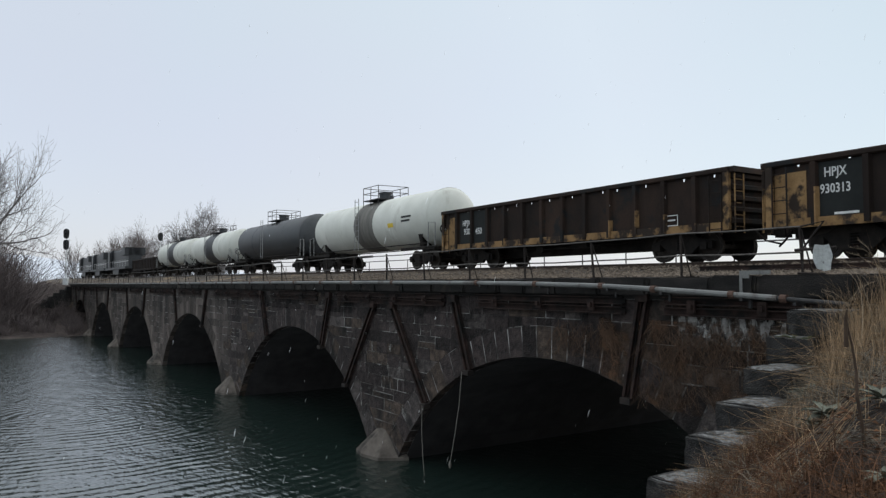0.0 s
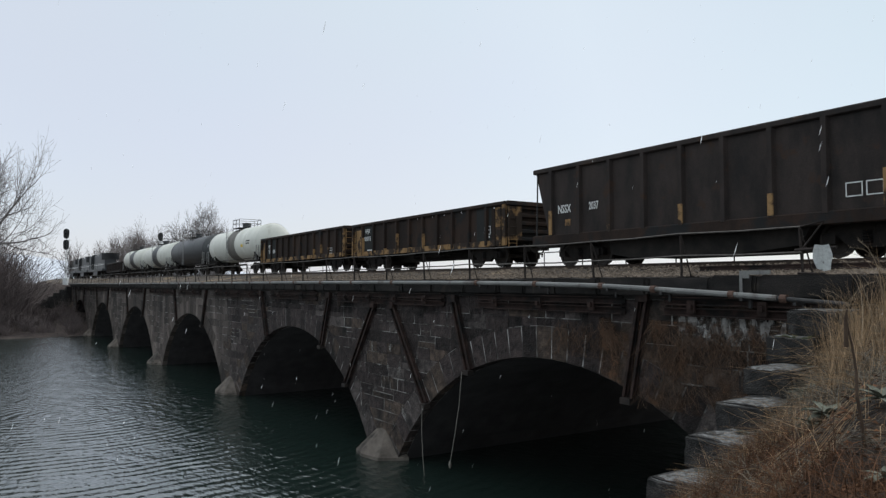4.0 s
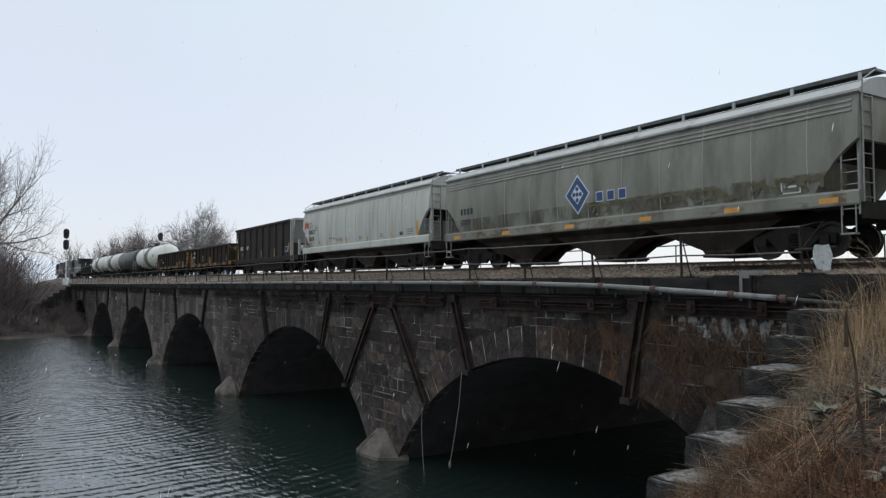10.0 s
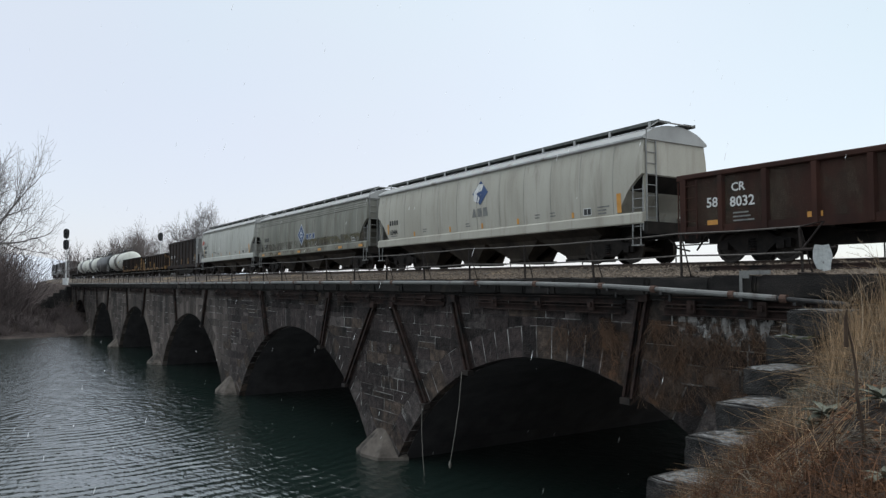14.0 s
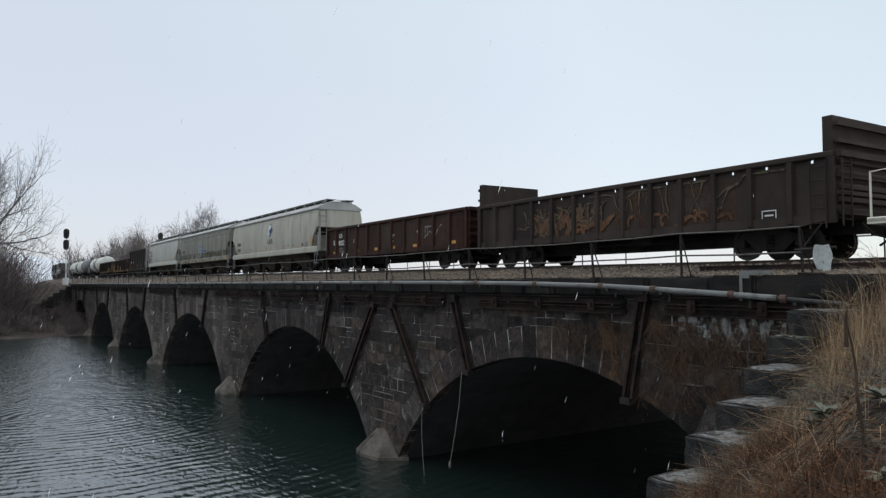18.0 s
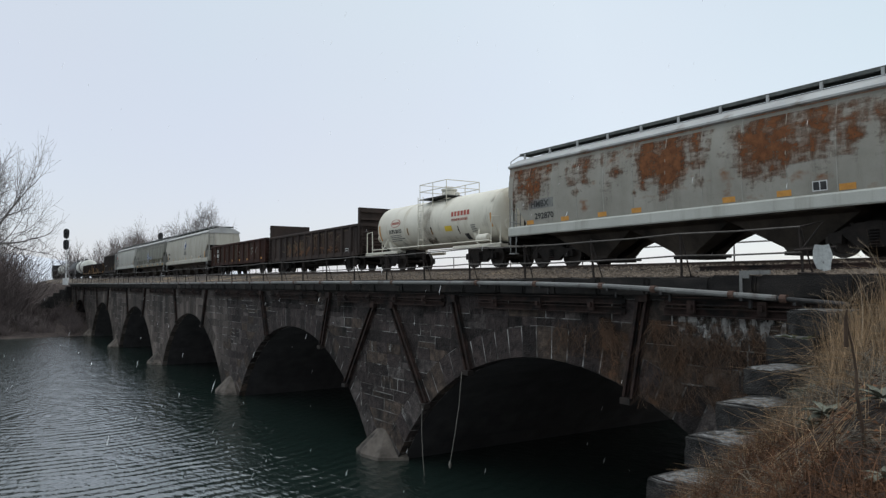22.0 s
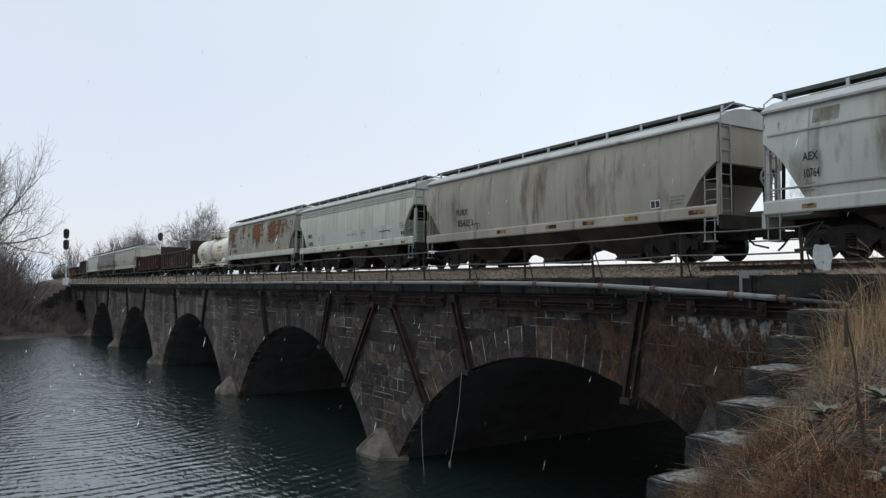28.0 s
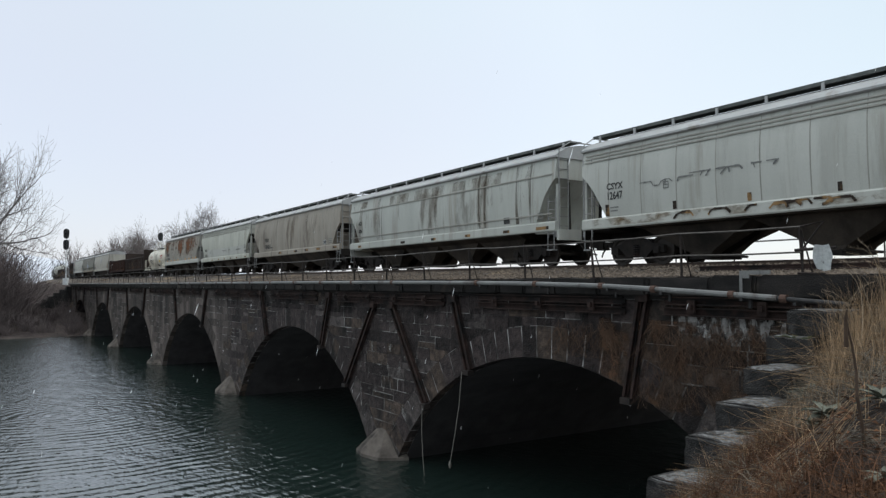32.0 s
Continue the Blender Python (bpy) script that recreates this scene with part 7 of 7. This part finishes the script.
tagged(reeds.link("reed_stems", M_REED), "tall dry reed stems with drooping seed heads", "grass", kind="stuff")

# moss on the wing wall's upper step
M_MOSSGREEN = surf("green_moss", (0.022, 0.028, 0.010), (0.060, 0.070, 0.024), 14.0, 0.95, 0.6, fine=60)
bm = bmesh.new()
grid_sheet(bm, [-8.55 + 0.055 * i for i in range(14)], [13.42 + 0.06 * i for i in range(13)], lambda x, y: 5.995 + 0.07 * max(-0.6, noise.noise((x * 3.1, y * 3.1, 2.0)) + 0.5 * noise.noise((x * 9.0, y * 9.0, 1.0))))
tagged(part("moss", bm, M_MOSSGREEN, smooth=True), "small green moss cushion on a stone step", "moss", kind="stuff")

# ---- signals, ropes, bag, stains ----
M_SIGNAL = surf("black_signal_paint", (0.03, 0.031, 0.034), (0.055, 0.056, 0.06), 4.0, 0.6, 0.1)
M_SILVER = surf("aluminium_paint", (0.55, 0.56, 0.58), (0.68, 0.69, 0.7), 3.0, 0.6, 0.1)
M_LENS = surf("dark_lens", (0.02, 0.02, 0.025), (0.04, 0.04, 0.05), 4.0, 0.15, 0.0)
M_BAG = surf("torn_white_plastic", (0.50, 0.52, 0.53), (0.66, 0.68, 0.68), 9.0, 0.45, 0.4, spots=(0.16, 0.15, 0.15), spot_scale=7.0, spot_at=0.62)
M_ROPE = surf("frayed_grey_rope", (0.12, 0.11, 0.10), (0.24, 0.22, 0.20), 20.0, 0.9, 0.3)
M_VINE = surf("dead_brown_vine", (0.045, 0.028, 0.020), (0.11, 0.068, 0.046), 3.0, 0.9, 0.0)


def signal(x, y, z, height, heads=(0.75, 2.75), size=1.0):
    th = tagged(empty("railway_signal", pose(x, y, z, 0, 0, 62)), "two-headed railway signal on a silver mast with ladder", "signal", group="signals")
    bm = bmesh.new()
    lathe(bm, [(0.16, 0), (0.16, 0.3), (0.09, 0.35), (0.08, height)], 12, pose(0, 0, 0, 0, -90, 0))
    part("mast", bm, M_SILVER, th)
    bm = bmesh.new()
    box(bm, -0.35, 0.35, -0.35, 0.35, -0.6, 0.9)
    part("relay_case", bm, M_SILVER, th)
    for hz in [height - q for q in heads]:
        bm = bmesh.new()
        prof = [(0.62 * size * math.cos(a * math.pi / 8), hz + (0.45 if math.sin(a * math.pi / 8) >= 0 else -0.45) * size + 0.62 * size * math.sin(a * math.pi / 8)) for a in range(16)]
        prism(bm, prof, "y", -0.16, -0.10)
        head = part("signal_head", bm, M_SIGNAL, th)
        for k, dz in enumerate((0.5, 0.0, -0.5)):
            bm = bmesh.new()
            lathe(bm, [(0.17, 0.0), (0.17, 0.3), (0.15, 0.3), (0.15, 0.02)], 12, Matrix.Translation((0, -0.16, hz + dz)) @ pose(0, 0, 0, 0, 0, -90))
            part("lamp_hood", bm, M_SIGNAL, head)
            bm = bmesh.new()
            lathe(bm, [(0.14, 0.0), (0.14, 0.02)], 12, Matrix.Translation((0, -0.17, hz + dz)) @ pose(0, 0, 0, 0, 0, -90))
            part("lens", bm, M_LENS, head)
        bm = bmesh.new()
        box(bm, -0.25, 0.25, -0.1, 0.15, hz - 0.5, hz + 0.5)
        part("lamp_case", bm, M_SILVER, th)
    bm = bmesh.new()
    for s in (-0.2, 0.2):
        tube(bm, [(s, 0.9, 0), (s, 0.35, height)], 0.025, 5)
    for k in range(int(height / 0.35)):
        f = k * 0.35 / height
        tube(bm, [(-0.2, 0.9 - 0.55 * f, k * 0.35), (0.2, 0.9 - 0.55 * f, k * 0.35)], 0.018, 5)
    part("ladder", bm, M_SILVER, th)
    bm = bmesh.new()
    for hz in (height - 3.9, height - 1.8):
        box(bm, -0.5, 0.5, 0.1, 0.9, hz, hz + 0.05)
    part("platform", bm, M_SILVER, th)


signal(-140, 14.6, 7.2, 9.2, (0.7, 2.6), 0.8)
signal(-135, 28.9, 7.0, 9.1, (0.7,), 0.7)


def rope(pts, r, label):
    bm = bmesh.new()
    tube(bm, pts, r, 6)
    ob = part("rope", bm, M_ROPE)
    tagged(ob, label, "rope")


rope([(-23.45, 14.4, 2.5), (-23.5, 14.42, 1.6), (-23.4, 14.4, 0.7), (-23.2, 14.35, 0.0)], 0.014, "thin frayed rope hanging into the water")
rope([(-20.85, 14.4, 4.0), (-21.05, 14.42, 2.8), (-21.3, 14.4, 1.7), (-21.55, 14.38, 0.75)], 0.016, "frayed grey rope hanging below the arch")
bm = bmesh.new()
bmesh.ops.create_icosphere(bm, subdivisions=2, radius=1.0)
for v in bm.verts:
    k = noise.noise_vector(v.co * 2.0) * 0.25
    v.co = Vector((v.co.x * 0.05 - 21.55, v.co.y * 0.05 + 14.38, v.co.z * 0.14 + 0.72)) + k * 0.06
tagged(part("rope_knot", bm, M_ROPE), "frayed knot at a rope's end", "rope")

# torn plastic sheet tied to the railing's last post
bm = bmesh.new()
n, mrows = 10, 12
vv = []
for j in range(mrows + 1):
    row = []
    for i in range(n + 1):
        u, w = i / n - 0.5, j / mrows
        wd = 0.15 + 0.11 * math.sin(math.pi * min(1, 0.15 + w * 0.9)) + 0.04 * w
        p = Vector((-8.20 + 0.03 * w + u * 2 * wd * 0.72, 14.55 - abs(u) * 0.08, 7.80 - 0.53 * w + 0.04 * abs(u) + (0.09 * (0.4 - i / n) if i < 4 and j == mrows else 0)))
        row.append(bm.verts.new(p + noise.noise_vector(p * 7.0) * 0.022))
    vv.append(row)
for a, b in zip(vv, vv[1:]):
    for i in range(n):
        bm.faces.new((a[i], a[i + 1], b[i + 1], b[i]))
bmesh.ops.solidify(bm, geom=bm.faces[:], thickness=0.004)
bag = part("plastic_sheet", bm, M_BAG, smooth=True)
tagged(bag, "torn white plastic sheet tied to the railing post", "plastic sheet")

# lime crust and dead vines on the wall
M_LIMEWASH = stain("white_lime_crust", (0.14, 0.13, 0.125), (0.36, 0.345, 0.335), 3.2, 0.46, 0.10, (1.4, 1, 0.55))
for x0, x1, z0, z1 in ((-11.9, -11.1, 5.75, 6.25), (-11.1, -10.2, 5.6, 6.28), (-10.2, -9.1, 5.75, 6.25)):
    bm = bmesh.new()
    box(bm, x0, x1, FACE - 0.036, FACE - 0.034, z0, z1)
    part("lime_crust", bm, M_LIMEWASH, bridge, "white lime crust washed down the wall")


M_MOSS = stain("brown_dead_moss", (0.040, 0.024, 0.016), (0.105, 0.058, 0.036), 1.3, 0.46, 0.14, (1, 1, 0.8), 0.9)
# ragged near-black patches along the upper wall, below the coping
M_BLOTCH = stain("ragged_black", (0.004, 0.0038, 0.0038), (0.010, 0.009, 0.009), 0.8, 0.47, 0.2, (0.7, 1, 0.9), 0.85)
M_SALT = stain("pale_salt_bloom", (0.12, 0.112, 0.106), (0.30, 0.285, 0.27), 2.6, 0.59, 0.08, (1.6, 1, 0.5), 0.8)
for name, mat, xa, xb, za, zb, dy in (("dead_moss", M_MOSS, -14.6, -8.3, 3.9, 6.1, 0.040), ("dead_moss", M_MOSS, -10.6, -8.2, 1.0, 3.9, 0.040), ("soot", M_BLOTCH, -50.0, -15.0, 5.72, 6.6, 0.039), ("salt_bloom", M_SALT, -29.4, -25.0, 0.2, 4.6, 0.041)):
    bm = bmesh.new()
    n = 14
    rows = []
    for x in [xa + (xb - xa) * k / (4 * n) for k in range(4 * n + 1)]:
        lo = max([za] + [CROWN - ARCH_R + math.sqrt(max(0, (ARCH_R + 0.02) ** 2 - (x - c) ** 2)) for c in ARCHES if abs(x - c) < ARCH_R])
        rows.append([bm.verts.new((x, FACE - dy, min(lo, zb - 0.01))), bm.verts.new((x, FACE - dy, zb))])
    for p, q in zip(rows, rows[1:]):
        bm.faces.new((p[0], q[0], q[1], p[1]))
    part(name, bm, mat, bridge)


def vines(x0, x1, z0, z1, n, seed):
    q = random.Random(seed)
    t = Twigs()
    for k in range(n):
        x, z = q.uniform(x0, x1), q.uniform(z1 - 0.5, z1)
        p = Vector((x, 14.6 - q.uniform(0, 0.12), z))
        pts = [p]
        d = Vector((q.gauss(0, 0.5), q.gauss(-0.1, 0.15), -0.6))
        for i in range(5):
            d = d + Vector((q.gauss(0, 0.35), q.gauss(0, 0.12), -0.12))
            nx = pts[-1] + d.normalized() * q.uniform(0.1, 0.26)
            nx.y = min(14.62, nx.y)
            nx.z = max(z0, nx.z)
            pts.append(nx)
        t.limb(pts, 0.006, 0.003, 3)
    tagged(t.link("dead_vines", M_VINE), "dead brown vines hanging on the stone wall", "vines", kind="stuff")


vines(-16.2, -13.9, 5.0, 6.0, 130, 1)
vines(-12.8, -9.4, 4.3, 6.0, 230, 2)
vines(-13.0, -11.0, 3.9, 5.0, 60, 3)

# ---- falling snow ----
M_SNOW = bpy.data.materials.new("snowflake")
M_SNOW.use_nodes = True
sn, sl = M_SNOW.node_tree.nodes, M_SNOW.node_tree.links
s_tr, s_df, s_ad = sn.new("ShaderNodeBsdfTranslucent"), sn.new("ShaderNodeBsdfDiffuse"), sn.new("ShaderNodeAddShader")
s_tr.inputs["Color"].default_value, s_df.inputs["Color"].default_value = (0.5, 0.5, 0.51, 1), (0.49, 0.49, 0.5, 1)
sl.new(s_tr.outputs[0], s_ad.inputs[0])
sl.new(s_df.outputs[0], s_ad.inputs[1])
sl.new(s_ad.outputs[0], sn["Material Output"].inputs["Surface"])
SNOW = []


def snowfall(seed, count, size, drift):
    """Sparse flakes that fall together."""
    q = random.Random(seed)
    v, f = [], []
    tilt = Vector((drift[0], drift[1], drift[2])).normalized()
    for i in range(count):
        c = Vector((q.uniform(-34, 12), q.uniform(2.5, 36), q.uniform(0.2, 58)))
        way = [c + Vector(drift) * (k / 40) for k in range(41)]
        if any(math.hypot(p.x, p.y) < 9.5 and p.z < 17 for p in way):
            continue
        s = size * q.uniform(0.6, 1.5)
        a = tilt.orthogonal().normalized() * s
        b = tilt.cross(a).normalized() * s
        e = tilt * s * q.uniform(7.0, 22.0)
        o = len(v)
        v.extend(tuple(c + k) for k in (a, -a, b, -b, e, -e))
        f.extend(((o, o + 4, o + 1, o + 5), (o + 2, o + 4, o + 3, o + 5)))
    me = bpy.data.meshes.new("falling_snow")
    me.from_pydata(v, [], f)
    me.materials.append(M_SNOW)
    ob = tagged(new("falling_snow", me), "sparse white snowflakes falling over the river", "snow", kind="stuff")
    SNOW.append((ob, drift))


snowfall(1, 900, 0.0042, (-8.0, -12.0, -46.0))
snowfall(2, 800, 0.005, (-5.0, -9.0, -50.0))
snowfall(3, 260, 0.0055, (-9.0, -11.0, -48.0))

# ---- masonry, stone by stone ----
random.seed(21)


def free_spans(z0, z1, xa, xb):
    """Stretches of a course that lie outside the arch rings, as (bottom left, top left, bottom right, top right)."""
    out, left = [], (xb, xb)
    for c in sorted(ARCHES, reverse=True):
        w0, w1 = arch_half(z0, RING), arch_half(z1, RING)
        if w0 > 0 and c - w0 < left[0] and c + w0 > xa - 30:
            r = (c + w0, c + w1 if w1 > 0 else c + w0)
            if r[0] < left[0] - 0.1:
                out.append((r[0], r[1], left[0], left[1]))
            left = (c - w0, c - w1 if w1 > 0 else c - w0)
    if left[0] > xa:
        out.append((xa, xa, left[0], left[1]))
    return out


def stone(bm, bl, tl, br, tr, z0, z1, depth, g=0.0065):
    """One faced stone: slanted ends allowed, a chamfered and slightly uneven face."""
    y, d = FACE - depth, 0.006

    def j(k):
        return random.uniform(-k, k)
    w = 0.019
    hexa(bm, [(bl + w, FACE + 0.1, z0 + g), (br - w, FACE + 0.1, z0 + g), (tr - w, FACE + 0.1, z1 - g), (tl + w, FACE + 0.1, z1 - g),
              (bl + w + d + j(0.016), y + j(0.004), z0 + g + d + j(0.014)), (br - w - d + j(0.016), y + j(0.004), z0 + g + d + j(0.014)),
              (tr - w - d + j(0.016), y + j(0.004), z1 - g - d + j(0.014)), (tl + w + d + j(0.016), y + j(0.004), z1 - g - d + j(0.014))])


def stone_mat(pos, z):
    q = random.random()
    if z < 2.2:
        return M_STONE_PALE if q < 0.55 else M_STONE_BROWN if q < 0.85 else M_STONE
    if pos > -13.5:
        return M_STONE_BROWN if q < 0.8 else M_STONE
    return M_STONE if q < 0.62 else M_STONE_BROWN if q < 0.80 else M_STONE_PALE


levels = [-0.6, -0.12, 0.42, 0.86, 1.36, 1.80, 2.30, 2.74, 3.22, 3.66, 4.16, 4.60, 5.06, 5.50, 6.00, 6.62]
courses = list(zip(levels, levels[1:]))
far_bm = bmesh.new()
made = 0
for z0, z1 in courses:
    for bl, tl, br, tr in free_spans(z0, z1, ABUT_FAR, ABUT_NEAR):
        x_b, x_t = br, tr
        while True:
            w = random.choice((0.55, 0.8, 1.0, 1.25, 1.7)) * random.uniform(0.85, 1.15)
            nb = x_b - w
            last = nb - 0.5 < max(bl, tl)
            if last:
                nb, nt = bl, tl
            else:
                nb = min(nb, x_t - 0.3)
                nt = nb
            pos = (x_b + nb) / 2
            dep = random.uniform(0.005, 0.015)
            if pos > -48.5 and (pos < -8.0 or z0 > 5):
                cuts = (z0, z1)
                if random.random() < 0.22 and not last and nb == nt and x_b == x_t:
                    cuts = (z0, z0 + (z1 - z0) * random.uniform(0.4, 0.6), z1)
                for za, zb in zip(cuts, cuts[1:]):
                    bm = bmesh.new()
                    stone(bm, nb, nt, x_b, x_t, za, zb, dep + random.uniform(0, 0.004))
                    part("stone", bm, stone_mat(pos, z1), bridge)
                    made += 1
            else:
                stone(far_bm, nb, nt, x_b, x_t, z0, z1, dep, 0.008)
            x_b, x_t = nb, nt
            if last:
                break
for i, c in enumerate(ARCHES):
    a0 = math.asin(arch_half(-0.8) / ARCH_R)
    n = 35
    for k in range(n):
        a, b = -a0 + 2 * a0 * k / n, -a0 + 2 * a0 * (k + 1) / n
        r1 = ARCH_R + RING + random.uniform(-0.03, 0.02)
        y = FACE - random.uniform(0.014, 0.03)
        bm = bmesh.new() if i < 2 else far_bm
        g = 0.0024
        q = [(c + r * math.sin(t), CROWN - ARCH_R + r * math.cos(t)) for r, t in ((ARCH_R - 0.015, a + g), (ARCH_R - 0.015, b - g), (r1, b - g), (r1, a + g))]
        hexa(bm, [(p[0], FACE + 0.35, p[1]) for p in q] + [(p[0], y, p[1]) for p in q])
        if i < 2:
            low = CROWN - ARCH_R + ARCH_R * math.cos((a + b) / 2) < 2.3 or (i == 0 and a > 0.38)
            part("arch_stone", bm, stone_mat(-10, 1.0) if low else M_STONE if random.random() < 0.85 else M_STONE_BROWN, bridge)
    for z0, z1 in courses:
        w = arch_half(z0, RING)
        if w > 0 and arch_half(z1, RING) == 0:
            n = 7
            for k in range(n):
                xa, xb = c - w + 2 * w * k / n + 0.012, c - w + 2 * w * (k + 1) / n - 0.012
                za, zb = [CROWN - ARCH_R + math.sqrt((ARCH_R + RING) ** 2 - (x - c) ** 2) + 0.012 for x in (xa, xb)]
                y = FACE - random.uniform(0.012, 0.028)
                bm = bmesh.new() if i < 2 else far_bm
                hexa(bm, [(xa, FACE + 0.1, za), (xb, FACE + 0.1, zb), (xb, FACE + 0.1, z1 - 0.007), (xa, FACE + 0.1, z1 - 0.007), (xa, y, za), (xb, y, zb), (xb, y, z1 - 0.01), (xa, y, z1 - 0.01)])
                if i < 2:
                    part("stone", bm, M_STONE, bridge)
far_stones = part("far_stones", far_bm, M_STONE_FAR, bridge, "sooty dark stones of the far arches")
tagged(far_stones, kind="stuff")
# pointed footings at the piers
for i, (ca, cb) in enumerate(zip(ARCHES, ARCHES[1:])):
    c = (ca + cb) / 2
    bm = bmesh.new()
    base = [(-1.8, 0.35), (-1.2, -0.7), (-0.2, -0.95), (0.9, -0.75), (1.5, 0.35)]
    loft(bm, [[(c + x, FACE + y, -0.8) for x, y in base], [(c + x * 0.97, FACE + y * 0.97, 0.12) for x, y in base], [(c + x * 0.42 - 0.1, FACE + 0.1 + y * 0.26, 0.92) for x, y in base], [(c + x * 0.22 - 0.1, FACE + 0.16 + y * 0.1, 1.15) for x, y in base]])
    part("footing", bm, M_CUTWATER, bridge, "pale weathered stone footing at the waterline")


def motions():
    """The train rolls away along the track, its wheels turn, and snow falls."""
    for car, place, dz in MOVERS:
        walk(car, [(t, track(place + run(t), 0.0, dz)) for t in range(0, 33)])
    for w, a in WHEELS:
        walk(w, [(t / 10, pose(a, 0, WHEEL_R) @ Matrix.Rotation(run(t / 10) / WHEEL_R, 4, "Y")) for t in range(0, 321)])
    for ob, d in SNOW:
        walk(ob, [(t, pose(d[0] * t / 32, d[1] * t / 32, d[2] * t / 32)) for t in (0, 8, 16, 24, 32)])


motions()
